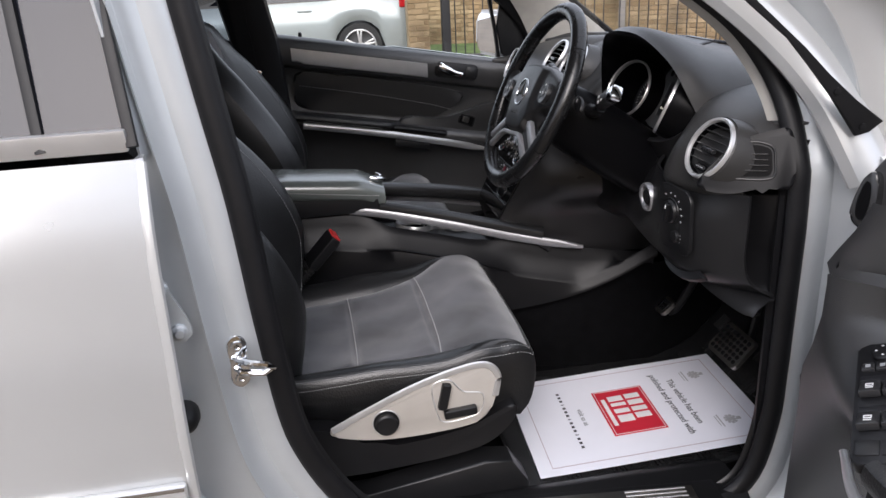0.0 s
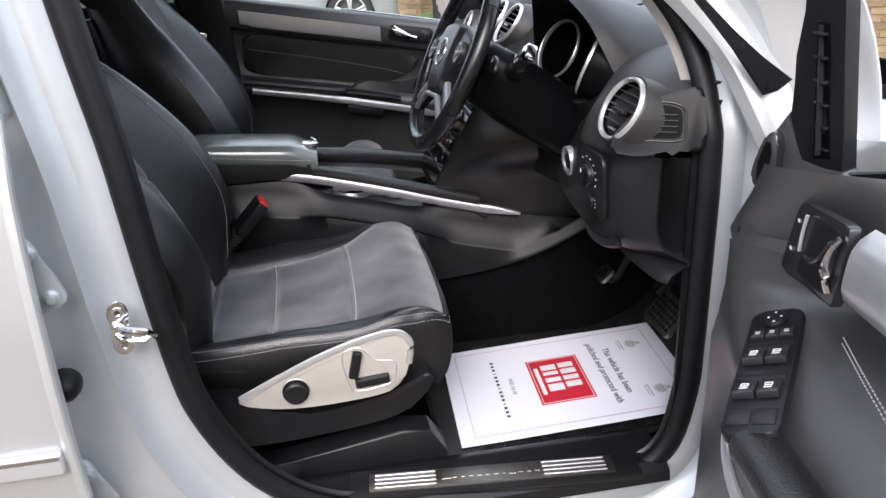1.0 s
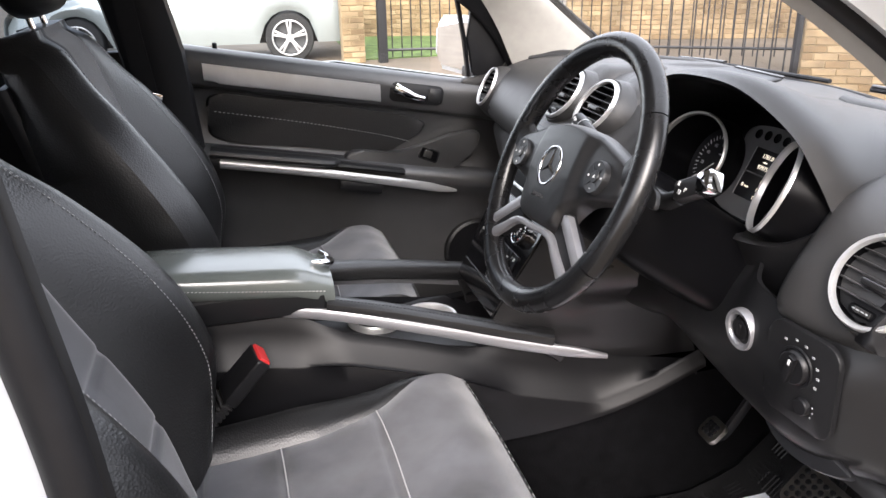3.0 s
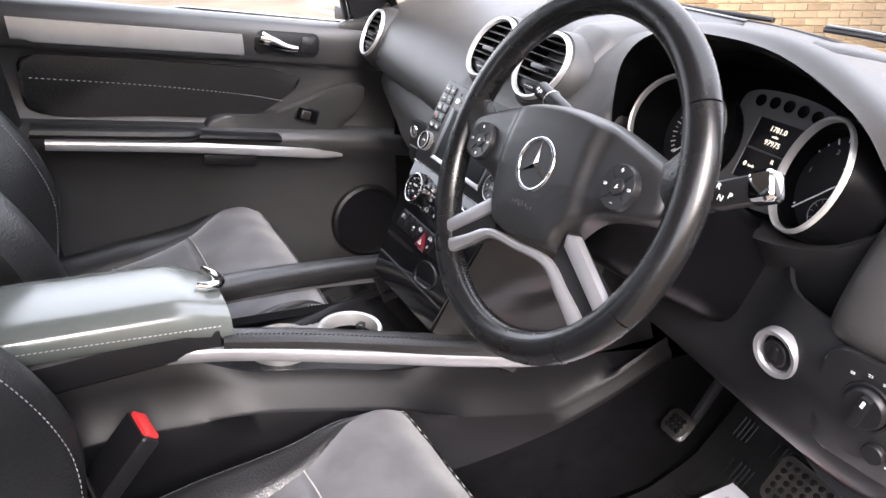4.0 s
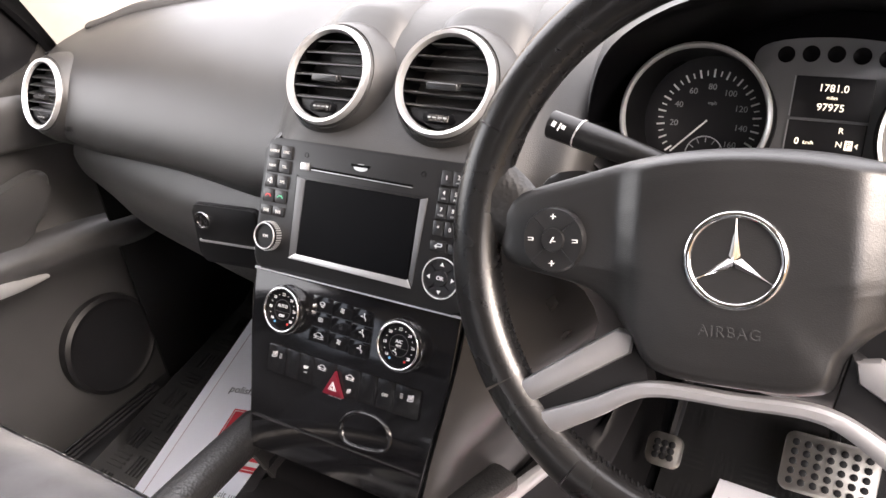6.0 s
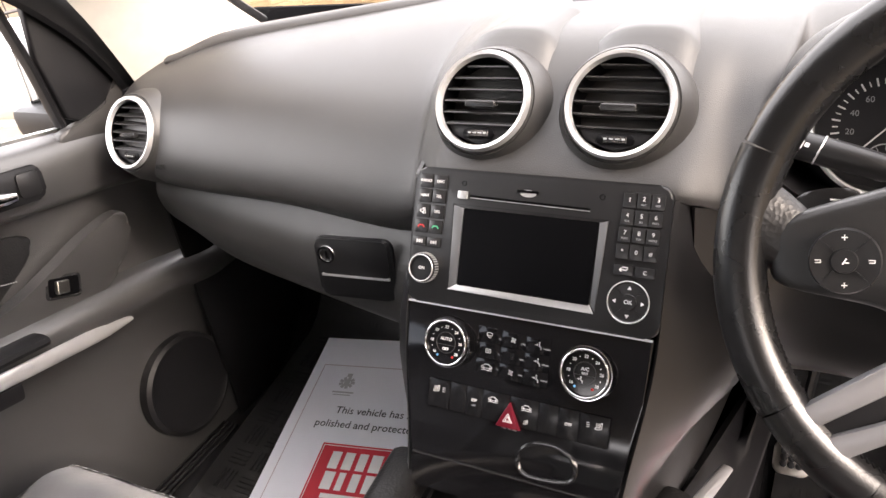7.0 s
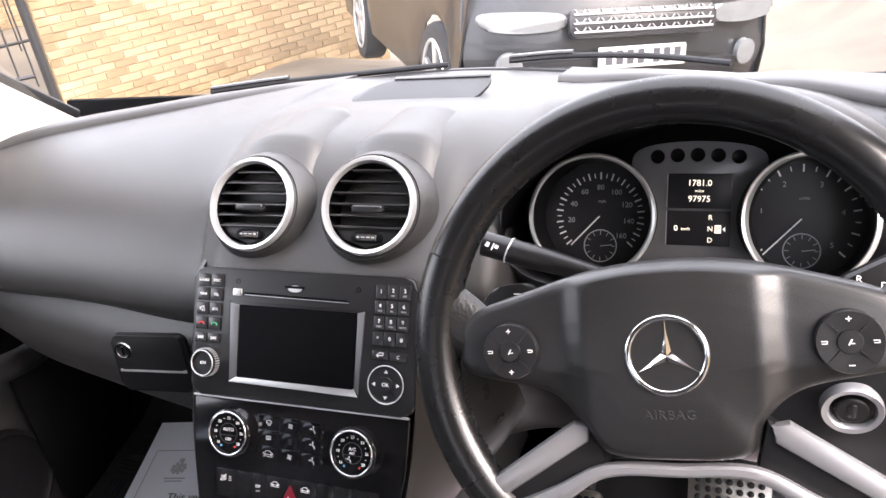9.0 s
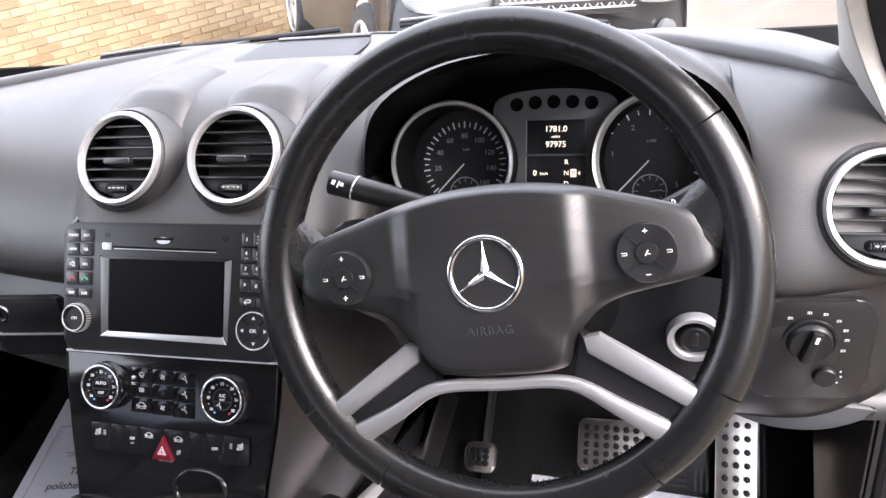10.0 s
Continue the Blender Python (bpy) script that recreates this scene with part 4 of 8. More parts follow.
def key(x, y, w, h, text="", size=0.0045, under="", material=None, symbol=None, parent=None, depth=0.0045, ink=None):
    bm = bmesh.new()
    flush = material is GLOSS
    if flush:
        box(bm, S @ at(x, y, 0.0003), w - 0.0003, h - 0.0003, 0.0010, 0.0003)
    else:
        box(bm, S @ at(x, y, 0.002), w, h, depth, 0.0012)
    k = part("button", bm, material or PLASTIC, parent or unit)
    top = 0.0010 if flush else 0.0022 + depth / 2
    if text:
        lettering("legend", text, size, S @ at(x, y + (0.0016 if under else 0), top), WHITE, k)
    if under:
        lettering("legend", under, 0.0026, S @ at(x, y - 0.0036, top), GREYPRINT, k)
    if symbol:
        mark(symbol, S @ at(x, y, top), k, 0.85 if flush else 1.0, ink or (PALEPRINT if flush else None))
    return k


GREEN = mat("green_print", (0.05, 0.40, 0.2), 0.5)
for r, (a, b, sa, sb) in enumerate((("RADIO", "DISC", None, None), ("NAVI", "TEL", None, None), ("", "SYS", "mute", None), ("", "", "phone", "phone"), ("", "", "skip", "skip"))):
    y = (-0.0104, -0.0258, -0.0418, -0.0577, -0.0737)[r]
    h = 0.0104 if r == 4 else 0.0142
    key(-0.1185 - 0.0007 * r, y, 0.0154, h, a, 0.0041, symbol=sa, material=SATIN, ink=REDPLASTIC if sa == "phone" else None)
    key(-0.1018 - 0.0007 * r, y, 0.0154, h, b, 0.0041, symbol=sb, material=SATIN, ink=GREEN if sb == "phone" else None)
for r, row in enumerate((("1", "2", "3"), ("4", "5", "6"), ("7", "8", "9"), ("*", "0", "#"))):
    for c, n in enumerate(row):
        key(0.0948 + 0.0130 * c - 0.0007 * r, -0.0116 - 0.0158 * r, 0.0122, 0.0146, n, 0.0056, {"2": "ABC", "3": "DEF", "4": "GHI", "5": "JKL", "6": "MNO", "7": "PQRS", "8": "TUV", "9": "WXYZ"}.get(n, ""), material=SATIN)
key(0.0957, -0.0760, 0.0185, 0.0100, symbol="back", material=SATIN)
key(0.1157, -0.0766, 0.0185, 0.0100, "C", 0.005, material=SATIN)


def knob(x, y, r, h, name, parent, ridges=30, cap=None, ring=ALU):
    bm = bmesh.new()
    lathe(bm, [(r, -0.002), (r, h * 0.75), (r * 0.95, h), (r * 0.86, h), (r * 0.83, h * 0.8), (0, h * 0.8)], S @ at(x, y), 48)
    k = part(name, bm, cap or PLASTIC, parent)
    bm = bmesh.new()
    for i in range(ridges):
        a = 2 * math.pi * i / ridges
        box(bm, S @ at(x + r * math.cos(a), y + r * math.sin(a), h * 0.4, math.degrees(a)), 0.0014, 2 * math.pi * r / ridges * 0.55, h * 0.75)
    part("knurling", bm, ring, k, "bright knurled rim")
    bm = bmesh.new()
    lathe(bm, ring_profile(r * 0.90, r * 0.045, 0.0010), S @ at(x, y, h), 48, True)
    part("rim", bm, ring, k)
    return k


on = knob(-0.1125, -0.1008, 0.0152, 0.012, "on_knob", unit, 36)
lettering("legend", "ON", 0.0045, S @ at(-0.1125, -0.1008, 0.0102), WHITE, on)
bm = bmesh.new()
OKX, OKY = 0.1036, -0.1050
lathe(bm, [(0.0200, 0.0), (0.0197, 0.005), (0.0187, 0.0060), (0.0178, 0.0052), (0.0078, 0.0048), (0.0072, 0.0060), (0, 0.0060)], S @ at(OKX, OKY), 44)
okpad = part("direction_pad", bm, SATIN, unit, "round direction pad")
bm = bmesh.new()
lathe(bm, ring_profile(0.0194, 0.0006), S @ at(OKX, OKY, 0.0060), 44, True)
part("rim", bm, ALU, okpad)
bm = bmesh.new()
for a in (45, 135, 225, 315):
    box(bm, S @ at(OKX + 0.013 * math.cos(radians(a)), OKY + 0.013 * math.sin(radians(a)), 0.0052, a), 0.009, 0.0006, 0.0008)
part("pad_gap", bm, SCREEN, okpad)
lettering("legend", "OK", 0.0054, S @ at(OKX, OKY, 0.0064), WHITE, okpad)
for k in range(4):
    a = math.pi / 2 * k
    bm = bmesh.new()
    prism(bm, [(0.0020, 0), (-0.0013, 0.0020), (-0.0013, -0.0020)], S @ at(OKX + 0.0130 * math.cos(a), OKY + 0.0130 * math.sin(a), 0.0052, math.degrees(a)), 0.0006)
    part("arrow", bm, WHITE, okpad)
# climate dials
BLUE = mat("blue_print", (0.1, 0.35, 0.6), 0.5)
for x, y, top, low in ((-0.0757, -0.1735, "AUTO", "OFF"), (0.0722, -0.1765, "A/C", "")):
    d = knob(x, y, 0.0255, 0.014, "climate_dial", fascia, 72, GLOSS, CHROME)
    lettering("legend", top, 0.0048, S @ at(x, y + 0.0040, 0.0118), WHITE, d)
    if low:
        lettering("legend", low, 0.0043, S @ at(x, y - 0.0065, 0.0118), WHITE, d)
    else:
        lettering("legend", "REST", 0.0028, S @ at(x, y - 0.0002, 0.0118), WHITE, d)
        mark("air", S @ at(x - 0.004, y - 0.007, 0.0118), d, 0.7)
    bm = bmesh.new()
    stroke(bm, S @ at(x, y - 0.0022, 0.0116), [(-0.0105, 0), (0.0105, 0)], 0.0004)
    lathe(bm, ring_profile(0.0108, 0.0003, 0.0003), S @ at(x, y, 0.0114), 40, True)
    part("divider", bm, GREYINK, d)
    for n in (16, 18, 20, 22, 24, 26, 28):
        a = radians(lerp(220, -40, (n - 16) / 12))
        lettering("legend", str(n), 0.0042, S @ at(x + 0.0163 * math.cos(a), y + 0.0163 * math.sin(a), 0.0118), WHITE, d)
        if n < 28:
            b = radians(lerp(220, -40, (n - 15) / 12))
            bm = bmesh.new()
            bars(bm, S @ at(x + 0.0163 * math.cos(b), y + 0.0163 * math.sin(b), 0.0118), [(0, 0, 0.0008, 0.0008)])
            part("tick", bm, WHITE, d)
    for a, m_ in ((radians(238), BLUE), (radians(-58), REDPLASTIC)):
        bm = bmesh.new()
        lathe(bm, [(0.0012, 0), (0.0012, 0.0006), (0, 0.0006)], S @ at(x + 0.0163 * math.cos(a), y + 0.0163 * math.sin(a), 0.0114), 12)
        part("dot", bm, m_, d)
ROWS_ = (("screen", "fan", "air"), ("rear", "lines", "air"), ("car", "fan", "air"))
for c in range(3):
    for r in range(3):
        key(-0.0325 + 0.0263 * c, -0.1595 - 0.0164 * r - 0.0010 * c, 0.0259, 0.0160, parent=fascia, material=GLOSS, depth=0.003, symbol=ROWS_[r][c], ink=GREYINK if ROWS_[r][c] == "lines" else None)
# lower row of switches
GLOSS_KEY = mat("satin_black_key", (0.008, 0.008, 0.009), 0.22, 0, 0, 1, 0.05, 20, rough_var=0.03)
EDGES = (-0.0960, -0.0705, -0.0515, -0.0330, -0.0030, 0.0276, 0.0482, 0.0692, 0.0990)
for k in range(8):
    a, b = EDGES[k], EDGES[k + 1]
    x, w = (a + b) / 2, b - a - 0.0003
    y = -0.2300 - 0.0012 * (k / 7)
    txt, und = (("", ""), ("", ""), ("ESP", "OFF"), ("", ""), ("", ""), ("", ""), ("OFF", ""), ("", ""))[k]
    kk = key(x, y, w, 0.0300, txt, 0.0042, und, parent=fascia, material=GLOSS_KEY, depth=0.0012)
    for sym, dx, dy, sc in {0: (("seat", -0.003, 0.005, 0.9), ("three", 0.006, 0.005, 0.8)), 3: (("car", -0.003, 0.0075, 0.8),), 4: (("car", 0.003, 0.0065, 0.8), ("seat", 0.003, -0.008, 0.6)), 7: (("seat", 0.004, 0.005, 0.9), ("three", -0.006, 0.005, 0.8))}.get(k, ()):
        mark(sym, S @ at(x + dx, y + dy, 0.0035), kk, sc * 0.9)
bm = bmesh.new()
prism(bm, [(-0.0130, -0.0130), (0.0130, -0.0130), (0, 0.0125)], S @ at(-0.0020, -0.2345, 0.003), 0.0045, 0.0012)
hazard = part("hazard_button", bm, mat("dark_red_lens", (0.13, 0.004, 0.014), 0.3), fascia, "red triangle hazard button")
for rr in (0.0056, 0.0030):
    bm = bmesh.new()
    stroke(bm, S @ at(-0.0020, -0.2385, 0.0077), [(rr * math.cos(radians(90 + 120 * k)), rr * math.sin(radians(90 + 120 * k))) for k in range(3)], 0.0006, True)
    part("triangle_mark", bm, WHITE, hazard)
lettering("legend", "PASS  AIR BAG", 0.0026, S @ at(-0.0020, -0.2500, 0.0008), GREYPRINT, fascia)
# ashtray lid in the gloss panel
bm = bmesh.new()
box(bm, S @ at(0, -0.298, 0.001), 0.218, 0.0016, 0.002)
part("drawer_edge", bm, SATIN, fascia)
bm = bmesh.new()
tube(bm, [S @ V(x, y, 0.0005) for x, y in soft_outline([(0.010, -0.272), (0.026, -0.258), (0.052, -0.257), (0.068, -0.268), (0.066, -0.286), (0.040, -0.292), (0.016, -0.290)], 36)], 0.0030, 0.0018, 8, closed=True)
part("finger_recess", bm, GLOSS_KEY, fascia)

# ---- instrument cluster ----
cluster = thing("instrument_cluster", "hooded instrument cluster with two round dials and a lit display", "instrument cluster")
G = facing((0.685, -0.391, 1.192), (0, -1, 0), (-0.90, 0, 0.436))
bm = bmesh.new()
rows = []
LIP = [(-0.205, 0.655, 1.150), (-0.207, 0.650, 1.205), (-0.232, 0.640, 1.264), (-0.30, 0.620, 1.308), (-0.385, 0.614, 1.324), (-0.47, 0.626, 1.318), (-0.54, 0.650, 1.277), (-0.572, 0.668, 1.230), (-0.586, 0.687, 1.188)]
lip = spline([(x, y, z) for y, x, z in LIP], 40)
lining = []
for i, p in enumerate(lip):
    s = i / 40
    arch = math.sin(math.pi * s)
    back = V(0.88 + 0.06 * arch, lerp(-0.17, -0.63, s), 1.190 + 0.057 * arch ** 0.5)
    mid = V(0.80, lerp(-0.185, -0.61, s), 1.175 + 0.108 * arch ** 0.6)
    near = V(p.x + 0.045, p.y + 0.012 * (1 - 2 * s) * (1 - 0.8 * smooth((s - 0.55) / 0.4)), p.z + 0.004 - 0.006 * smooth((s - 0.55) / 0.4))
    inner1 = V(p.x + 0.012, p.y + (-0.001 * (1 - 2 * s)), p.z - 0.010 * arch)
    inner2 = V(0.748, lerp(-0.195, -0.592, s), lerp(1.12, 1.145, s) + 0.135 * arch ** 0.6)
    rows.append(spline([back, mid, near, p], 16))
    lining.append(spline([p, inner1, inner1.lerp(inner2, 0.5), inner2], 8))
grid(bm, rows)
part("hood", bm, DASH, cluster, "arched cowl over the dials", angle=60)
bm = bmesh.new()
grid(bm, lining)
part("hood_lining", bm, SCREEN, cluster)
# apron that closes the cowl under the dials
bm = bmesh.new()
rows = []
for p in spline([(0.655, -0.205, 1.150), (0.653, -0.235, 1.130), (0.650, -0.30, 1.120), (0.650, -0.39, 1.116), (0.653, -0.47, 1.118), (0.660, -0.53, 1.132), (0.674, -0.572, 1.160), (0.689, -0.586, 1.189)], 36):
    q = V(0.752, -0.391 + (p.y + 0.391) * 0.96, p.z - 0.012)
    out = smooth((-p.y - 0.46) / 0.10)
    rows.append([p + V(0.050, -0.045 * out, -0.130), p + V(0.030, -0.020 * out, -0.055), p + V(0.008, 0, -0.010), p, p + V(0.008, 0, 0.005), p.lerp(q, 0.5) + V(0, 0, 0.006), q])
grid(bm, rows)
part("apron", bm, CHEEK, cluster, angle=60)
G2 = G @ at(0, 0, -0.045)   # the dials lie deep behind their rings
bm = bmesh.new()
prism(bm, soft_outline([(-0.195, -0.05), (-0.18, 0.045), (-0.10, 0.088), (0, 0.100), (0.10, 0.088), (0.185, 0.045), (0.195, -0.05), (0.10, -0.075), (-0.10, -0.075)], 44), G2 @ at(0, 0, -0.012), 0.010, 0.002)
part("face", bm, SCREEN, cluster)
bm = bmesh.new()
prism(bm, soft_outline([(-0.060, -0.050), (-0.050, 0.010), (-0.066, 0.048), (-0.056, 0.070), (0, 0.077), (0.056, 0.070), (0.066, 0.048), (0.050, 0.010), (0.060, -0.050)], 44), G2 @ at(0, 0, -0.004), 0.004, 0.001)
part("middle_panel", bm, DIALGREY, cluster)


def dial(x, y, r, scale_r, yaw, nums, needle):
    """A dial at the foot of a dark tube whose bright mouth turns towards the driver."""
    D = G2 @ at(x, y)
    M = G @ at(x, y, 0.008) @ Matrix.Rotation(radians(yaw), 4, "Y")
    bm = bmesh.new()
    lathe(bm, [(r * 0.93, -0.006), (r * 0.94, 0.001), (r * 0.970, 0.003), (r * 1.0, 0.001), (r * 1.005, -0.003)], M, 64)
    d = part("dial_ring", bm, ALU, cluster, "silver dial ring")
    bm = bmesh.new()
    lathe(bm, [(r * 1.003, -0.0025), (r * 1.02, -0.008), (r * 1.03, -0.030), (r * 1.06, -0.060)], M, 48)
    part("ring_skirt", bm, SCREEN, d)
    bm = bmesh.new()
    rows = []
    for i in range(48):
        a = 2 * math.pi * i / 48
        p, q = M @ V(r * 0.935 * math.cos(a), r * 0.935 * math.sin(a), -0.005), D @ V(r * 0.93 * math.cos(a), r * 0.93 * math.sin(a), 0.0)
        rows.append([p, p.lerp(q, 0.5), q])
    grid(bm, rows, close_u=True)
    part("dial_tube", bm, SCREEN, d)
    bm = bmesh.new()
    lathe(bm, [(r * 0.95, 0.0005), (0, 0.0005)], D, 48)
    part("dial_face", bm, DIAL, d)
    first, last, big, step = nums
    bm = bmesh.new()
    count = int(round((last - first) / step))
    for i in range(count + 1):
        a = radians(lerp(222, -42, i / count))
        long = i % 2 == 0
        box(bm, D @ at(scale_r * math.cos(a), scale_r * math.sin(a), 0.0012, math.degrees(a)), 0.0075 if long else 0.0048, 0.0016 if long else 0.0011, 0.0004)
    part("scale", bm, WHITE, d)
    for i in range(0, count + 1, 2):
        if i % big == 0 and first + i * step > 0:
            a = radians(lerp(222, -42, i / count))
            lettering("figure", str(int(first + i * step)), 0.0078, D @ at((scale_r - 0.0125) * math.cos(a), (scale_r - 0.0125) * math.sin(a), 0.0012), GREYPRINT, d)
    bm = bmesh.new()
    lathe(bm, ring_profile(r * 0.27, 0.0006, 0.0004), D @ at(0.02 * r, -0.50 * r, 0.001), 28, True)
    for i in range(12):
        a = math.pi / 6 * i
        box(bm, D @ at(0.02 * r + 0.22 * r * math.cos(a), -0.50 * r + 0.22 * r * math.sin(a), 0.001, math.degrees(a)), 0.07 * r, 0.0007, 0.0003)
    box(bm, D @ at(0.02 * r + 0.10 * r, -0.50 * r + 0.01 * r, 0.0012, 8), 0.20 * r, 0.0009, 0.0004)
    part("small_dial", bm, GREYPRINT, d)
    bm = bmesh.new()
    a = radians(needle)
    box(bm, D @ at(0.5 * scale_r * math.cos(a), 0.5 * scale_r * math.sin(a), 0.003, needle), scale_r, 0.0014, 0.0008)
    part("needle", bm, WHITE, d)
    return d


speedo = dial(-0.098, -0.002, 0.0630, 0.0430, 15, (0, 160, 4, 5), 227)
revs = dial(0.098, 0.0, 0.0630, 0.0500, -28, (0, 5, 4, 0.25), 227)
lettering("figure", "mph", 0.0045, G2 @ at(-0.096, 0.014, 0.0012), GREYPRINT, speedo)
lettering("figure", "x1000", 0.0040, G2 @ at(0.100, 0.020, 0.0012), GREYPRINT, revs)
bm = bmesh.new()
box(bm, G2 @ at(0.002, 0.026, -0.001), 0.062, 0.036, 0.004, 0.001)
box(bm, G2 @ at(0.002, -0.012, -0.001), 0.062, 0.036, 0.004, 0.001)
lcd = part("display", bm, DIAL, cluster, "dark display with pale lit figures")
bm = bmesh.new()
for y in (0.026, -0.012):
    box(bm, G2 @ at(-0.0297, y, 0.0012), 0.0009, 0.0345, 0.0006)
part("display_edge", bm, GREYPRINT, lcd)
for text, size, x, y in (("1781.0", 0.0088, 0.002, 0.034), ("miles", 0.0042, 0.002, 0.0262), ("97975", 0.0088, 0.002, 0.0178), ("0", 0.0080, -0.020, -0.0125), ("km/h", 0.0042, -0.0105, -0.0130), ("R", 0.0072, 0.0135, -0.001), ("N", 0.0072, 0.0135, -0.0125), ("D", 0.0072, 0.0135, -0.024)):
    lettering("figure", text, size, G2 @ at(x, y, 0.0014), AMBER, lcd)
bm = bmesh.new()
box(bm, G2 @ at(0.0210, -0.0125, 0.0012), 0.0062, 0.0082, 0.0004)
prism(bm, [(0.0255, -0.0125), (0.0280, -0.0100), (0.0280, -0.0150)], G2 @ at(0, 0, 0.0012), 0.0004)
part("gear_mark", bm, AMBER, lcd)
lettering("figure", "P", 0.0072, G2 @ at(0.0210, -0.0125, 0.0017), DIAL, lcd)
for k in range(5):
    bm = bmesh.new()
    lathe(bm, [(0.0072, 0.0004), (0.0070, 0.0008), (0.0066, 0.0006), (0, 0.0006)], G2 @ at(-0.0405 + 0.0198 * k, 0.0630 - 0.0005 * (k - 2) ** 2, 0.0), 20)
    part("warning_lamp", bm, SCREEN, cluster)

# ---- steering wheel ----
wheel = thing("steering_wheel", "black leather four-spoke steering wheel with silver spokes", "steering wheel")
W = facing((0.436, -0.386, 1.2094), (0, -1, 0), (-0.902, 0, 0.432)) @ pose(0, 0, 0, 0, 0, 6.4)
RIM = 0.1745


def rim_arc(a0, a1, n):
    return [W @ V(RIM * math.cos(radians(lerp(a0, a1, i / n))), RIM * math.sin(radians(lerp(a0, a1, i / n))), 0) for i in range(n + 1)]


for a0, a1, name in ((30, 154, "rim_top"), (154, 212, "rim_grip"), (212, 236, "rim_join"), (236, 304, "rim_bottom"), (304, 328, "rim_join"), (328, 390, "rim_grip")):
    bm = bmesh.new()
    thickr = 0.0172 if name == "rim_grip" else 0.0166
    tube(bm, rim_arc(a0 + 0.15, a1 - 0.15, max(6, int((a1 - a0) / 4))), thickr, 0.0150, 16, up=W.to_3x3() @ V(0, 0, 1))
    part(name, bm, RIMSKIN, wheel)
bm = bmesh.new()
for i in range(150):
    a = radians(100 + 236 * i / 149 - 118 + 180)
    c, s = math.cos(a), math.sin(a)
    for da in (0.006, -0.006):
        p = V((RIM - 0.0165) * math.cos(a + da), (RIM - 0.0165) * math.sin(a + da), 0.002 if da > 0 else -0.004)
        q = V((RIM - 0.0168) * math.cos(a - da), (RIM - 0.0168) * math.sin(a - da), -0.004 if da > 0 else 0.002)
        tube(bm, [W @ p, W @ q], 0.0006, n=4, caps=False)
part("rim_stitching", bm, RUBBER, wheel)
# airbag pad: a pillow-like cushion
PAD = soft_outline([(-0.150, 0.030), (-0.155, 0.008), (-0.148, -0.012), (-0.09, -0.026), (-0.066, -0.050), (-0.048, -0.072), (0, -0.076), (0.046, -0.072), (0.058, -0.048), (0.085, -0.026), (0.148, -0.012), (0.155, 0.008), (0.145, 0.030),
                    (0.10, 0.047), (0.05, 0.060), (0, 0.064), (-0.05, 0.060), (-0.10, 0.047)], 140)
bm = bmesh.new()
rows = []
PADZ = ((1.0, 0.985, 0.95, 0.90, 0.8, 0.7, 0.6, 0.5, 0.4, 0.25, 0.0), (0.000, 0.005, 0.008, 0.0095, 0.011, 0.012, 0.013, 0.0135, 0.014, 0.0142, 0.0143))
for f, z in [(1.0, -0.020)] + [(g_, interp(1 - g_, [1 - q for q in PADZ[0]], PADZ[1])) for g_ in (1.0, 0.993, 0.985, 0.97)] + [(g_ / 40, interp(1 - g_ / 40, [1 - q for q in PADZ[0]], PADZ[1])) for g_ in range(38, 1, -1)]:
    row = []
    for x, y in PAD:
        px, py = x * f, y * f - 0.002 * (1 - f)
        row.append(W @ V(px, py, z + 0.0075 * smooth((0.074 - abs(px)) / 0.018) * smooth((1.0 - f) / 0.10)))
    rows.append(row)
vs = grid(bm, rows, close_v=True)
bm.faces.new(vs[-1])
pad = part("airbag_pad", bm, PADSKIN, wheel, "grained black airbag pad", angle=60)
# emblem: a ring with three bars
bm = bmesh.new()
lathe(bm, ring_profile(0.0258, 0.0024, 0.0026), W @ at(-0.002, 0.001, 0.021), 48, True)
emblem = part("emblem_ring", bm, CHROME, pad, "round chrome emblem")
for k in range(3):
    a = 90 + 120 * k
    bm = bmesh.new()
    F2 = W @ at(-0.002, 0.001, 0.0205, a)
    vs = [bm.verts.new(F2 @ V(*q)) for q in ((0, 0, 0.004), (0.004, 0.0045, 0), (0.0253, 0.0006, 0), (0.0253, 0, 0.0012), (0.0253, -0.0006, 0), (0.004, -0.0045, 0))]
    for f in ((0, 1, 2, 3), (0, 3, 4, 5)):
        bm.faces.new([vs[i] for i in f])
    part("emblem_bar", bm, CHROME, emblem)
bm = bmesh.new()
lathe(bm, [(0.0258, -0.001), (0.0245, 0.0), (0, 0.0005)], W @ at(-0.002, 0.001, 0.0198), 36)
part("emblem_back", bm, PLASTIC, emblem)
lettering("airbag_mark", "AIRBAG", 0.0088, W @ at(-0.003, -0.040, 0.0212), GREYINK, pad, 1.15, 0.0006)
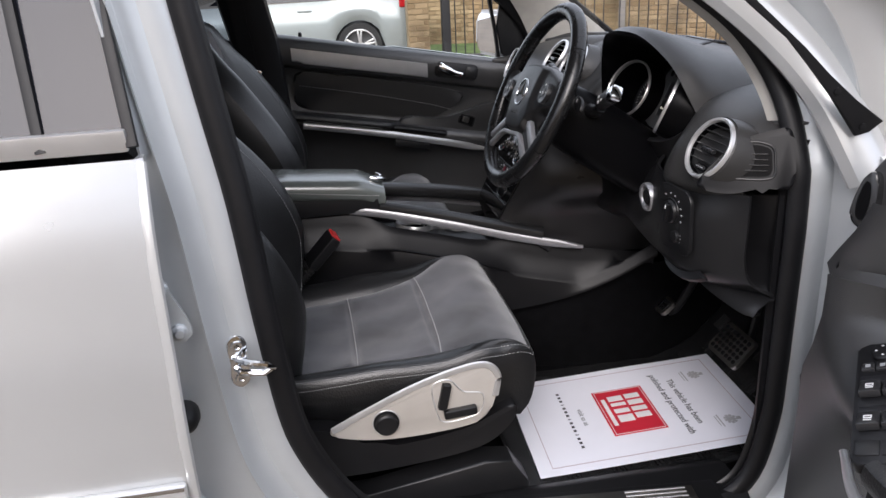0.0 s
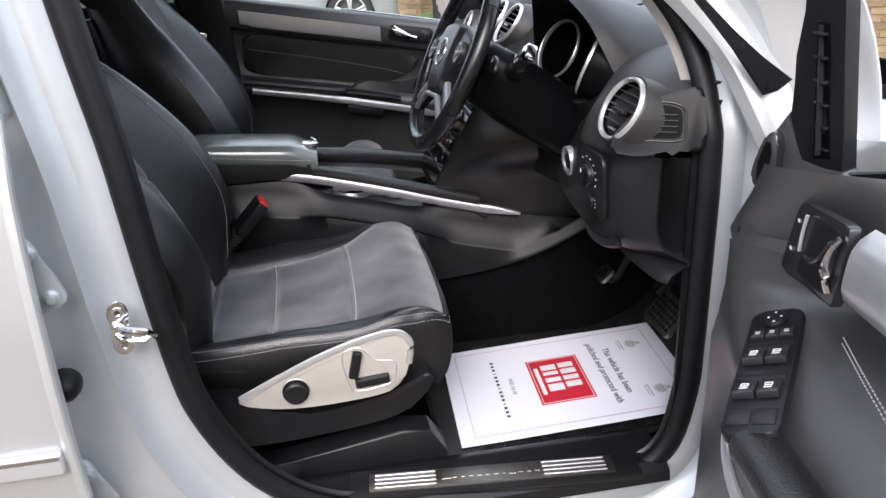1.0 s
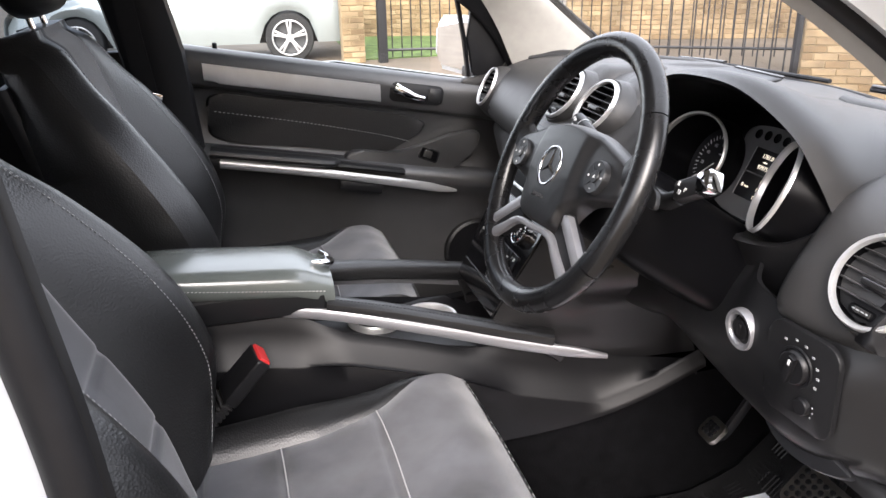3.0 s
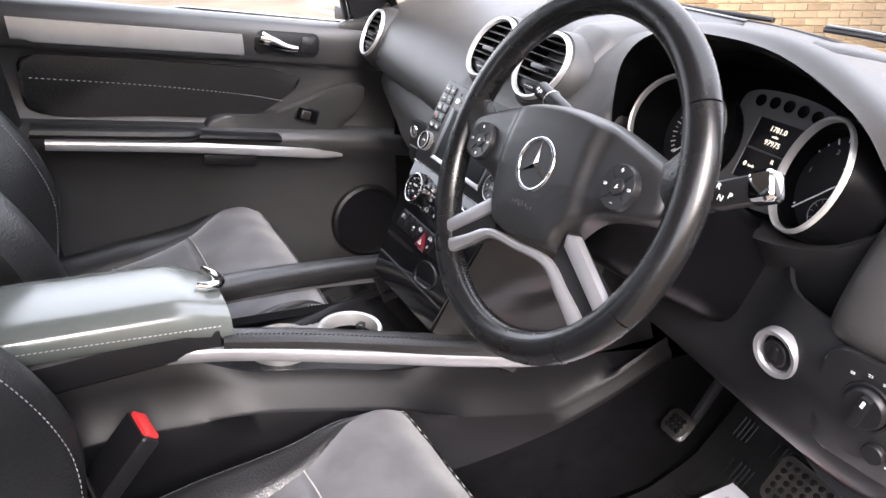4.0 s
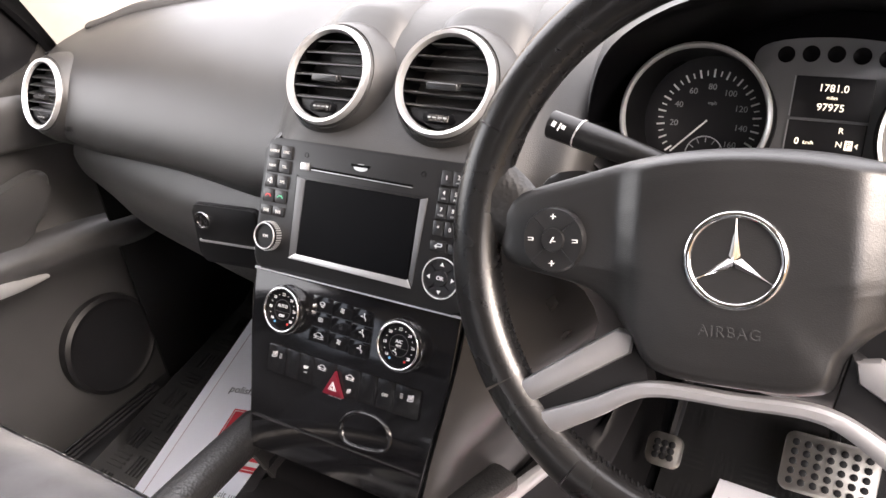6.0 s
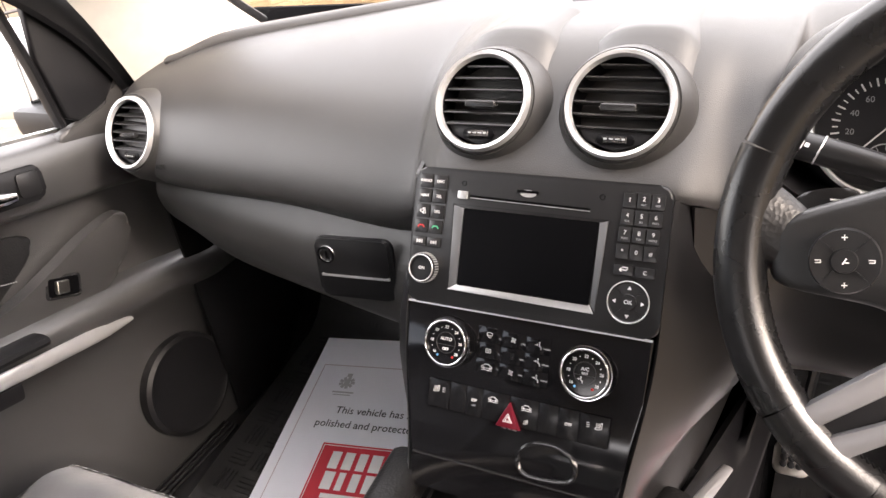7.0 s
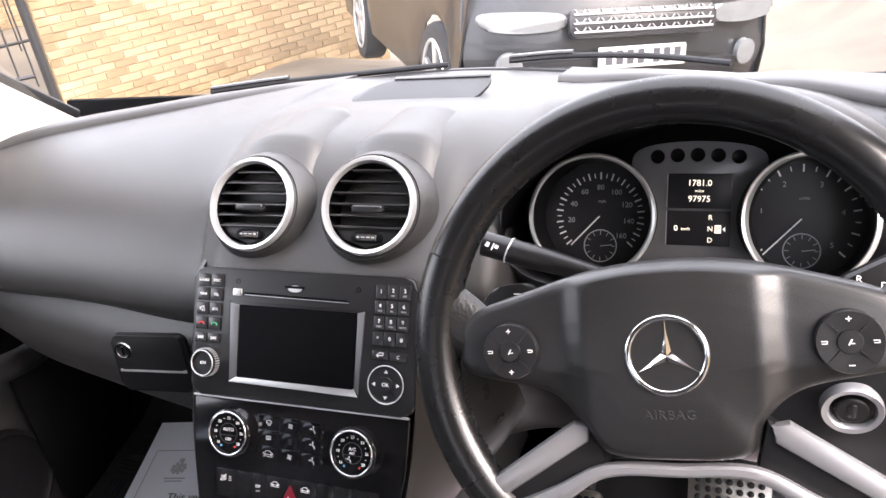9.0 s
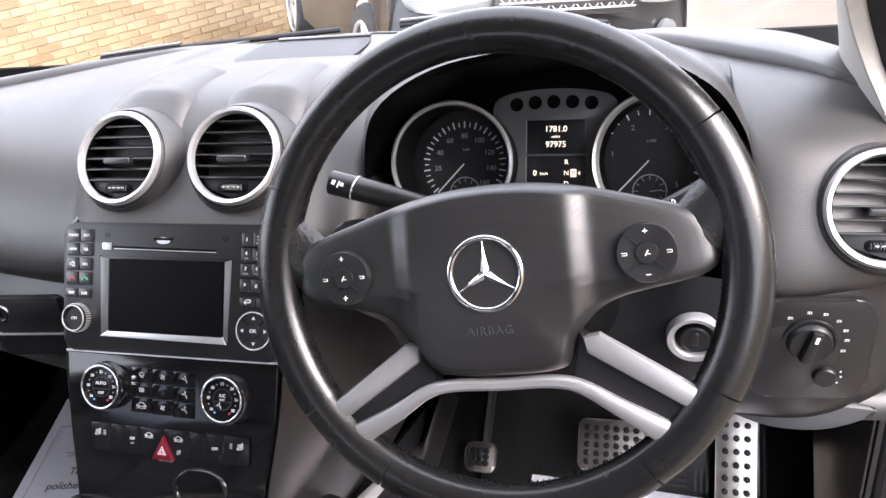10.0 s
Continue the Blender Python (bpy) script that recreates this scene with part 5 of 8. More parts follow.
# switch pods and their round keypads
for s, x in ((-1, -0.1115), (1, 0.1095)):
    bm = bmesh.new()
    lathe(bm, [(0.0207, 0.006), (0.0205, 0.0165), (0.0196, 0.0185), (0.0078, 0.0175), (0.0072, 0.0190), (0, 0.0192)], W @ at(x, 0.006, 0), 40)
    keypad = part("keypad", bm, SOFTBLACK, wheel, "round multifunction keypad")
    bm = bmesh.new()
    for a in (45, 135, 225, 315):
        box(bm, W @ at(x + 0.0145 * math.cos(radians(a)), 0.006 + 0.0145 * math.sin(radians(a)), 0.0182, a), 0.012, 0.0009, 0.0008)
    part("keypad_gap", bm, DIAL, keypad)
    bm = bmesh.new()
    for a in range(0, 360, 90):
        px, py = x + 0.0148 * math.cos(radians(a)), 0.006 + 0.0148 * math.sin(radians(a))
        bars(bm, W @ at(px, py, 0.0186), [(0, 0.0008, 0.0036, 0.0005), (0, -0.0008, 0.0032, 0.0005), (0.0016, 0, 0.0005, 0.0020)] if a % 180 == 0 else [(0, 0, 0.0034, 0.0006)] + ([(0, 0, 0.0006, 0.0034)] if a == 90 or s < 0 else []))
    bars(bm, W @ at(x, 0.006, 0.0194), [(0, 0, 0.0008, 0.0042, -30), (0.0014, -0.0008, 0.0022, 0.0006)])
    part("symbol", bm, WHITE, keypad)
# spokes
for s in (-1, 1):
    bm = bmesh.new()
    prism(bm, [(s * 0.058, -0.046), (s * 0.070, -0.054), (s * 0.142, -0.096), (s * 0.128, -0.126), (s * 0.05, -0.080)][::s], W @ at(0, 0, -0.010), 0.016, 0.003)
    part("spoke", bm, PLASTIC, wheel)
    bm = bmesh.new()
    prism(bm, [(s * 0.060, -0.050), (s * 0.072, -0.048), (s * 0.138, -0.092), (s * 0.142, -0.100), (s * 0.134, -0.108), (s * 0.062, -0.062)][::s], W @ at(0, 0, 0.000), 0.010, 0.0035)
    part("spoke_trim", bm, RAIL, wheel, "satin silver upper spoke")
bm = bmesh.new()
line = spline([W @ V(*p) for p in ((-0.128, -0.122, 0.004), (-0.085, -0.100, 0.008), (-0.050, -0.082, 0.009), (0, -0.081, 0.009), (0.048, -0.082, 0.009), (0.083, -0.102, 0.008), (0.116, -0.124, 0.004))], 36)
tube(bm, line, lambda t: lerp(0.011, 0.0045, math.sin(math.pi * t) ** 0.6), 0.0055, 10, up=W.to_3x3() @ V(0, 0, 1), power=0.7)
part("lower_spoke_trim", bm, RAIL, wheel, "satin silver lower spokes")
for s in (-1, 1):   # bosses that join pad and rim
    bm = bmesh.new()
    tube(bm, spline([W @ V(*p) for p in ((s * 0.138, 0.012, -0.004), (s * 0.152, 0.022, -0.004), (s * 0.172, 0.034, 0.0))], 8), lambda t: lerp(0.020, 0.030, t), lambda t: lerp(0.012, 0.013, t), 14, up=W.to_3x3() @ V(0, 0, 1))
    part("boss", bm, LEATHER, wheel)
    bm = bmesh.new()
    PC = facing((0.436, -0.386, 1.2094), (0, -1, 0), (-0.902, 0, 0.432))
    prism(bm, soft_outline([(s * 0.152, 0.013), (s * 0.143, 0.031), (s * 0.116, 0.037), (s * 0.108, 0.030), (s * 0.126, 0.014)], 24)[::s], PC @ at(0, 0, -0.050), 0.006, 0.002)
    paddle = part("paddle", bm, SOFTBLACK, wheel, "gearshift paddle")
    bm = bmesh.new()
    bars(bm, PC @ at(s * 0.122, 0.0285, -0.0435), [(0, 0, 0.007, 0.0012)] + ([(0, 0, 0.0012, 0.007)] if s > 0 else []))
    part("symbol", bm, WHITE, paddle)

# ---- steering column and stalks ----
column = thing("steering_column", "black steering column shroud with stalks", "steering column")
bm = bmesh.new()
C = facing((0.436, -0.386, 1.2094), (0, -1, 0), (-0.902, 0, 0.432))
rows = []
for z, w, up_, dn in ((-0.045, 0.050, 0.045, -0.055), (-0.06, 0.062, 0.055, -0.068), (-0.14, 0.070, 0.050, -0.085), (-0.24, 0.075, 0.035, -0.10), (-0.34, 0.08, 0.02, -0.11)):
    rows.append([C @ V(w * math.copysign(abs(math.cos(a)) ** 0.6, math.cos(a)), lerp(dn, up_, 0.5 + 0.5 * math.copysign(abs(math.sin(a)) ** 0.6, math.sin(a))), z) for a in [2 * math.pi * i / 28 for i in range(28)]])
vs = grid(bm, rows, close_v=True)
bm.faces.new(vs[0])
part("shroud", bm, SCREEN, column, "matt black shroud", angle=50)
bm = bmesh.new()
box(bm, C @ at(0, 0, -0.03), 0.07, 0.07, 0.06, 0.01)
part("hub_neck", bm, PLASTIC, column)
bm = bmesh.new()
tube(bm, spline([C @ V(*p) for p in ((-0.04, 0.040, -0.075), (-0.081, 0.049, -0.072), (-0.125, 0.059, -0.07), (-0.159, 0.067, -0.068))], 14), lambda t: lerp(0.006, 0.0105, smooth(t * 1.5)), None, 12)
stalk = part("wiper_stalk", bm, SOFTBLACK, column, "indicator and wiper stalk")
bm = bmesh.new()
lathe(bm, ring_profile(0.0106, 0.0008), facing(C @ V(-0.137, 0.062, -0.070), (0, 0, 1), C.to_3x3() @ V(-1, 0.4, 0.05)), 20, True)
part("stalk_ring", bm, ALU, stalk)
bm = bmesh.new()
bars(bm, facing(C @ V(-0.149, 0.0655, -0.0575), C.to_3x3() @ V(1, -0.4, 0), C.to_3x3() @ V(0, 0.2, 1)), [(-0.004, 0, 0.003, 0.004), (0.001, 0, 0.001, 0.006), (0.004, 0.001, 0.003, 0.003)])
part("symbol", bm, WHITE, stalk)
bm = bmesh.new()
tube(bm, spline([C @ V(*p) for p in ((0.045, 0.020, -0.100), (0.085, 0.022, -0.102), (0.112, 0.034, -0.098))], 10), lambda t: lerp(0.014, 0.010, t), None, 12)
lever = part("gear_lever", bm, SOFTBLACK, column, "column gear selector with chrome tip")
bm = bmesh.new()
box(bm, C @ pose(0.143, 0.053, -0.089, 0, 0, 30), 0.056, 0.026, 0.020, 0.007, 3)
part("lever_head", bm, SOFTBLACK, lever)
bm = bmesh.new()
box(bm, C @ pose(0.164, 0.065, -0.088, 0, 0, 30), 0.026, 0.0285, 0.022, 0.007, 3)
part("lever_tip", bm, CHROME, lever, "bright chrome tip")
for ch, x, y in (("R", 0.126, 0.050), ("N", 0.133, 0.041), ("P", 0.142, 0.046)):
    lettering("legend", ch, 0.008, C @ at(x, y, -0.0785), WHITE, lever)

# ---- switches on the lower panel ----
ign = thing("ignition_switch", "round key switch in a bright ring", "ignition switch")
I = facing((0.622, -0.537, 1.026), (0, -1, 0), (-0.97, 0, -0.05))
bm = bmesh.new()
lathe(bm, [(0.0275, -0.006), (0.0275, 0.003), (0.0262, 0.0055), (0.0215, 0.0045), (0.0195, 0.0015), (0.019, -0.004)], I, 44)
part("ring", bm, RAIL, ign, "bright ring")
bm = bmesh.new()
lathe(bm, [(0.0195, -0.004), (0.0175, -0.006), (0.0155, -0.004), (0.0145, 0.0025), (0.0130, 0.0035), (0, 0.003)], I, 36)
part("barrel", bm, PLASTIC, ign)
bm = bmesh.new()
prism(bm, rounded(0.0085, 0.0165, 0.003), I @ at(0, 0, 0.002), 0.0022, 0.0008)
part("key_slot", bm, SOFTBLACK, ign)
lamp = thing("light_switch", "rotary headlamp switch with white symbols", "light switch")
L = facing((0.622, -0.641, 1.029), (0, -1, 0), (-0.97, -0.08, -0.03))
bm = bmesh.new()
prism(bm, rounded(0.108, 0.120, 0.022, 8, cx=0.004, cy=-0.014), L @ at(0, 0, -0.0085), 0.007, 0.0025)
part("plate", bm, SOFTBLACK, lamp)
bm = bmesh.new()
lathe(bm, [(0.0255, 0.0), (0.0248, 0.0025), (0.0225, 0.0025), (0.0212, 0.0015), (0.0200, 0.0065), (0.0185, 0.0080), (0, 0.0080)], L @ at(0, 0), 36)
rot = part("rotary_knob", bm, PLASTIC, lamp)
bm = bmesh.new()
box(bm, L @ at(0, 0, 0.0105, -15), 0.0105, 0.036, 0.008, 0.002)
part("grip", bm, PLASTIC, rot)
bm = bmesh.new()
box(bm, L @ at(0.003, 0.011, 0.0148, -15), 0.0030, 0.007, 0.001)
part("pointer", bm, WHITE, rot)
for a in (125, 95, 70, 45, 22, 2, -20):
    bm = bmesh.new()
    bars(bm, L @ at(0.0335 * math.cos(radians(a)), 0.0335 * math.sin(radians(a)), 0.0008), [(-0.0012, 0.0009, 0.0024, 0.0006), (-0.0012, -0.0009, 0.0024, 0.0006), (0.0012, 0, 0.0010, 0.0026)])
    part("symbol", bm, PALEPRINT, lamp)
for a in (20, -5, -35):
    bm = bmesh.new()
    bars(bm, L @ at(0.018 + 0.015 * math.cos(radians(a)), -0.042 + 0.015 * math.sin(radians(a)), 0.0012), [(0, 0, 0.0016, 0.0016)])
    part("symbol", bm, PALEPRINT, lamp)
bm = bmesh.new()
lathe(bm, [(0.0110, 0), (0.0107, 0.005), (0.0095, 0.0065), (0, 0.0065)], L @ at(0.018, -0.042), 24)
part("range_wheel", bm, PLASTIC, lamp)
pb = thing("parking_brake_release", "parking brake release handle under the dashboard", "handle")
bm = bmesh.new()
Pb = facing((0.650, -0.640, 0.918), (0, -1, 0), (-0.80, 0, 0.60))
prism(bm, soft_outline([(-0.075, 0.004), (-0.03, 0.016), (0.04, 0.015), (0.08, 0.006), (0.03, -0.016), (-0.03, -0.016)], 28), Pb @ at(0, 0, -0.004), 0.010, 0.003)
part("handle", bm, PLASTIC, pb)
bm = bmesh.new()
lathe(bm, ring_profile(0.0062, 0.0008, 0.0004), Pb @ at(-0.004, 0, 0.0065), 20, True)
bars(bm, Pb @ at(-0.004, 0, 0.0064), [(0, 0, 0.0014, 0.006), (0.0012, 0.001, 0.002, 0.003)])
part("symbol", bm, WHITE, pb)


# ---- centre console ----
console = thing("centre_console", "black centre console with silver grab rails and cupholders", "console")


def console_half(x):
    return flow(x, (-0.5, 0.0, 0.15, 0.45, 0.65, 0.80), (0.085, 0.085, 0.095, 0.150, 0.185, 0.21))


for s in (-1, 1):
    bm = bmesh.new()
    rows = []
    for i in range(73):
        x = lerp(-0.50, 0.80, i / 72)
        h = console_half(x)
        rail_z = flow(x, (-0.5, 0.0, 0.15, 0.32, 0.47, 0.622, 0.80), (0.935, 0.920, 0.897, 0.862, 0.825, 0.797, 0.775))
        gap = smooth((x - 0.08) / 0.10) * (1 - smooth((x - 0.36) / 0.11))
        top = rail_z - lerp(0.012, 0.034, gap)
        ridge = top - lerp(0.085, 0.048, gap)
        low = flow(x, (-0.5, 0.30, 0.45, 0.60, 0.70, 0.80), (0.60, 0.625, 0.640, 0.672, 0.712, 0.768))
        out = lerp(0.0, 0.010, gap)
        prof = [(-0.036, top - 0.006), (-0.026 + out * 0.3, top), (-0.016 + out, lerp(top, ridge, 0.30)), (-0.004 + out, max(ridge + 0.004, low + 0.03)), (0.002 + out, max(ridge, low + 0.024)), (0.003, max(ridge - 0.006, low + 0.018)), (0.012, max(ridge - 0.035, low + 0.01)), (0.014, low), (0.004, low - 0.004)]
        rows.append([V(x, s * (h + d), z) for d, z in prof])
    grid(bm, rows)
    part("side_wall", thick(bm, 0.004), CONSOLE, console, angle=60)
    bm = bmesh.new()
    grid(bm, [[V(x, s * (console_half(x) - 0.012), z) for z in (0.45, 0.60, 0.74)] for x in [lerp(-0.5, 1.12, k / 30) for k in range(31)]])
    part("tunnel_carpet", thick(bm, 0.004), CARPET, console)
    bm = bmesh.new()
    line = spline([(0.015, s * 0.060, 0.918), (0.15, s * 0.078, 0.897), (0.32, s * 0.118, 0.862), (0.47, s * 0.148, 0.825), (0.622, s * 0.184, 0.797)], 28)
    tube(bm, line, 0.0065, lambda t: 0.0105 * (min(1, 9 * t + 0.15) ** 0.5) * (min(1, 9 * (1 - t) + 0.12) ** 0.5), 12, up=(0, 0, 1), power=0.75)
    part("grab_rail", bm, RAIL, console, "satin silver grab rail")
    bm = bmesh.new()
    line = spline([(0.145, s * 0.062, 0.912), (0.25, s * 0.084, 0.893), (0.36, s * 0.110, 0.869), (0.468, s * 0.136, 0.845), (0.53, s * 0.152, 0.832)], 18) if s < 0 else spline([(0.145, s * 0.062, 0.922), (0.25, s * 0.084, 0.904), (0.36, s * 0.110, 0.879), (0.468, s * 0.136, 0.851)], 16)
    tube(bm, line, 0.019 if s < 0 else 0.022, 0.012 if s < 0 else 0.018, 14, up=(0, 0, 1), power=0.7)
    padded = part("rail_pad", bm, LEATHER, console, "stitched leather rail pad")
    bm = bmesh.new()
    for i in range(60):
        p, q = line[int(i * 15 / 60)], line[min(16, int(i * 15 / 60) + 1)]
        c = p.lerp(q, (i * 15 / 60) % 1)
        box(bm, Matrix.Translation(c + V(0, s * 0.006, 0.0122)), 0.0035, 0.0012, 0.001)
    part("stitching", bm, RUBBER, padded)
    bm = bmesh.new()
    tube(bm, [V(0.468, s * 0.132, 0.845), V(0.50, s * 0.138, 0.828), V(0.55, s * 0.145, 0.79)], 0.016, 0.012, 12, up=(0, 0, 1), power=0.7)
    part("rail_mount", bm, SOFTBLACK, console)
# tray between the rails
bm = bmesh.new()
rows = []
CUPS = ((0.236, 0.833), (0.345, 0.824))
for i in range(105):
    x = lerp(0.10, 0.62, i / 104)
    h = console_half(x) - 0.028
    z = interp(x, (0.10, 0.16, 0.40, 0.45, 0.62), (0.850, 0.835, 0.815, 0.79, 0.785))
    rows.append([V(x, lerp(-h, h, j / 32), z) for j in range(33)])
grid(bm, rows, keep=lambda i, j: all((rows[i][j].x - cx) ** 2 + (rows[i][j].y - 0.008) ** 2 > 0.045 ** 2 for cx, cz in CUPS))
part("tray", thick(bm, 0.004), PLASTIC, console)
bm = bmesh.new()
prism(bm, soft_outline([(-0.018, 0.0), (-0.020, 0.034), (0.0, 0.030), (0.020, 0.034), (0.018, 0.0), (0.020, -0.034), (0.0, -0.030), (-0.020, -0.034)], 32), pose(0.2905, 0.008, 0.824, 0, 4, 0), 0.010, 0.003)
holder = part("cupholder_plate", bm, ALU, console, "silver bridge between the cup rings")
for x, z in CUPS:
    C_ = pose(x, 0.008, z, 0, 4, 0)
    bm = bmesh.new()
    lathe(bm, [(0.0515, -0.012), (0.0515, 0.004), (0.0495, 0.008), (0.0445, 0.007), (0.0425, 0.0), (0.042, -0.014)], C_, 44)
    cup = part("cup_ring", bm, ALU, holder, "silver cup ring")
    bm = bmesh.new()
    lathe(bm, [(0.0440, -0.004), (0.0430, -0.040), (0.0400, -0.070), (0.0, -0.072)], C_, 36)
    part("cup_well", bm, SCREEN, cup)
    for a in (40, 160, 280):
        bm = bmesh.new()
        box(bm, C_ @ at(0, 0, -0.014, a) @ at(0.036, 0), 0.016, 0.012, 0.020, 0.003)
        part("cup_grip", bm, SATIN, cup)
# armrest
armrest = thing("armrest", "black leather armrest lid with a chrome latch", "armrest")
bm = bmesh.new()
rows = []
for i in range(29):
    x = lerp(-0.42, 0.158, i / 28)
    f = 1 - 0.5 * smooth((i - 24) / 4) ** 2
    top = interp(x, (-0.42, -0.10, 0.10, 0.158), (1.005, 1.0, 0.982, 0.968)) - (0.012 * smooth((i - 25) / 3))
    h = 0.082 - 0.010 * smooth((i - 25) / 3)
    ring = []
    for k in range(20):
        a = 2 * math.pi * k / 20
        c, d = math.cos(a), math.sin(a)
        ring.append(V(x, h * math.copysign(abs(c) ** 0.45, c), top - 0.027 + 0.027 * math.copysign(abs(d) ** 0.6, d)))
    rows.append(ring)
vs = grid(bm, rows, close_v=True)
bm.faces.new(vs[-1])
bm.faces.new(vs[0])
part("lid", bm, LID_SHEEN, armrest, angle=60)
bm = bmesh.new()
for k in range(90):
    box(bm, pose(lerp(-0.40, 0.14, k / 89), -0.0815, interp(lerp(-0.40, 0.14, k / 89), (-0.42, -0.1, 0.158), (0.98, 0.975, 0.943))), 0.0038, 0.0012, 0.0012)
part("stitching", bm, THREAD, armrest)
bm = bmesh.new()
box(bm, pose(-0.135, 0, 0.925), 0.56, 0.150, 0.05, 0.012, 3)
part("box", bm, PLASTIC, armrest)
bm = bmesh.new()
tube(bm, spline([(0.128, -0.012, 0.972), (0.150, -0.010, 0.968), (0.160, 0.010, 0.962), (0.160, 0.035, 0.960), (0.146, 0.052, 0.964)], 16), lambda t: 0.010 * (0.35 + 0.65 * math.sin(math.pi * t)), 0.006, 12, up=(0.3, 0, 1))
part("latch", bm, CHROME, armrest, "chrome latch")

# ---- seats ----


def seat(y0, outer, label, lean=17):
    """A front seat with its middle at y0; outer is the side of its door, -1 or 1."""
    st = thing("front_seat", label, "car seat", "front seats")
    U, Wd = 104, 44

    def insert_half(x):
        return interp(x, (-0.15, 0.10, 0.20, 0.27, 0.31, 0.37), (0.160, 0.172, 0.192, 0.220, 0.226, 0.226))

    def column(j, w, half):
        k = j - Wd // 2
        n = Wd // 2 - 10
        return math.copysign(w * min(abs(k), n) / n + (half - w) * max(0, abs(k) - n) / 10, k)

    def cushion(i, j):
        v = lerp(-1, 1, j / Wd)
        x = lerp(-0.16, 0.366 - 0.062 * abs(v) ** 3.2, i / U)
        half = flow(x, (-0.16, 0.0, 0.20, 0.27, 0.31, 0.37), (0.216, 0.226, 0.237, 0.236, 0.231, 0.231))
        w = insert_half(x)
        y = column(j, w, half)
        z = flow(x, (-0.16, -0.05, 0.10, 0.20, 0.27, 0.31, 0.335, 0.366), (0.745, 0.745, 0.758, 0.778, 0.803, 0.806, 0.799, 0.778))
        side = min(1.0, max(0.0, abs(y) - w) / max(0.02, half - w))
        z += 0.026 * math.sin(side * math.pi * 0.58) * (1 - 0.9 * smooth((x - 0.05) / 0.2))
        z -= 0.005 * math.exp(-((abs(y) - w) / 0.005) ** 2) * (1 - smooth((x - 0.22) / 0.06))
        if abs(y) < w:
            for sx in (-0.085, 0.040, 0.195):
                z -= 0.008 * math.exp(-((x - sx) / 0.007) ** 2)
            z -= 0.010 * (1 - (y / w) ** 2) * (1 - smooth((x - 0.1) / 0.15)) - 0.004 * noise.noise(V(x * 14, y * 14, 2))
        return V(x, y0 + y, z - 0.012 * smooth((x - 0.22) / 0.09) * abs(v) ** 5)

    pts = [[cushion(i, j) for j in range(Wd + 1)] for i in range(U + 1)]
    inside = lambda i, j: 10 <= j < Wd - 10
    bm = bmesh.new()
    grid(bm, pts, keep=inside)
    part("cushion_insert", clean(bm), SUEDE, st, "charcoal suede cushion insert", angle=180)
    for sx in (0.040, 0.195):
        i_ = int(round((sx + 0.16) / 0.515 * U))
        bm = bmesh.new()
        tube(bm, [pts[i_][j] + V(0, 0, 0.0012) for j in range(10, Wd - 9)], 0.0011, 0.0008, 6)
        part("seam", bm, THREAD, st)
    bm = bmesh.new()
    grid(bm, pts, keep=lambda i, j: not inside(i, j))
    # leather side drops from the cushion edge
    edge = [pts[i][0] for i in range(U + 1)] + [pts[U][j] for j in range(1, Wd + 1)] + [pts[i][Wd] for i in range(U - 1, -1, -1)]
    rows = []
    for k, p in enumerate(edge):
        a, b = edge[max(0, k - 9)], edge[min(len(edge) - 1, k + 9)]
        q = V(b.y - a.y, a.x - b.x, 0).normalized() * (1 if edge[len(edge) // 2].x > edge[0].x else -1)
        q = q if q.dot(V(p.x - 0.10, p.y - y0, 0)) > 0 else -q
        low = interp(p.x, (-0.16, 0.0, 0.20, 0.34), (0.70, 0.69, 0.668, 0.664))
        rows.append(spline([p, p + q * 0.008 + V(0, 0, -0.008), p + q * 0.015 + V(0, 0, -0.034), V(p.x, p.y, max(low + 0.03, p.z - 0.075)) + q * 0.014, V(p.x, p.y, low) + q * 0.004, V(p.x, p.y, low - 0.03) - q * 0.015], 12))
    grid(bm, rows)
    part("cushion_bolster", clean(bm), LEATHER, st, "black leather bolsters", angle=60)
    for at_ in (1.3, 3.4):
        n_ = int(at_)
        dense = spline([r[n_].lerp(r[n_ + 1], at_ - n_) for r in rows[::3]], 560)
        bm = bmesh.new()
        for k in range(0, 559, 2):
            tube(bm, [dense[k], dense[k + 1]], 0.0007, n=4)
        part("stitching", bm, THREAD, st)
    # base shield with its switches on the door side, black on the other
    bm = bmesh.new()
    box(bm, pose(0.08, y0, 0.62), 0.44, 0.44, 0.10, 0.03, 3)
    part("base", bm, PLASTIC, st)
    O = facing((0.0, y0 + outer * 0.262, 0.60), (-outer, 0, 0), (0, outer, 0.05))   # x forward on the driver side
    fx = -outer
    shape = lambda pp: [(fx * x, z - 0.60) for x, z in pp][::(1 if fx > 0 else -1)]
    bm = bmesh.new()
    prism(bm, soft_outline(shape([(-0.12, 0.68), (-0.03, 0.682), (0.07, 0.635), (0.22, 0.648), (0.315, 0.685), (0.32, 0.655), (0.25, 0.605), (0.08, 0.585), (-0.06, 0.585), (-0.14, 0.60)]), 60), O @ at(0, 0, -0.06), 0.066, 0.006)
    part("side_cover", bm, PLASTIC, st)
    if outer < 0:
        bm = bmesh.new()
        prism(bm, soft_outline(shape([(-0.022, 0.683), (0.05, 0.715), (0.13, 0.748), (0.21, 0.772), (0.265, 0.778), (0.288, 0.755), (0.282, 0.71), (0.255, 0.668), (0.17, 0.655), (0.07, 0.655), (0.0, 0.668)]), 60), O @ at(0, 0, 0.004), 0.012, 0.005, 3)
        shield = part("shield", bm, CHAMPAGNE, st, "champagne seat shield with switches")
        bm = bmesh.new()
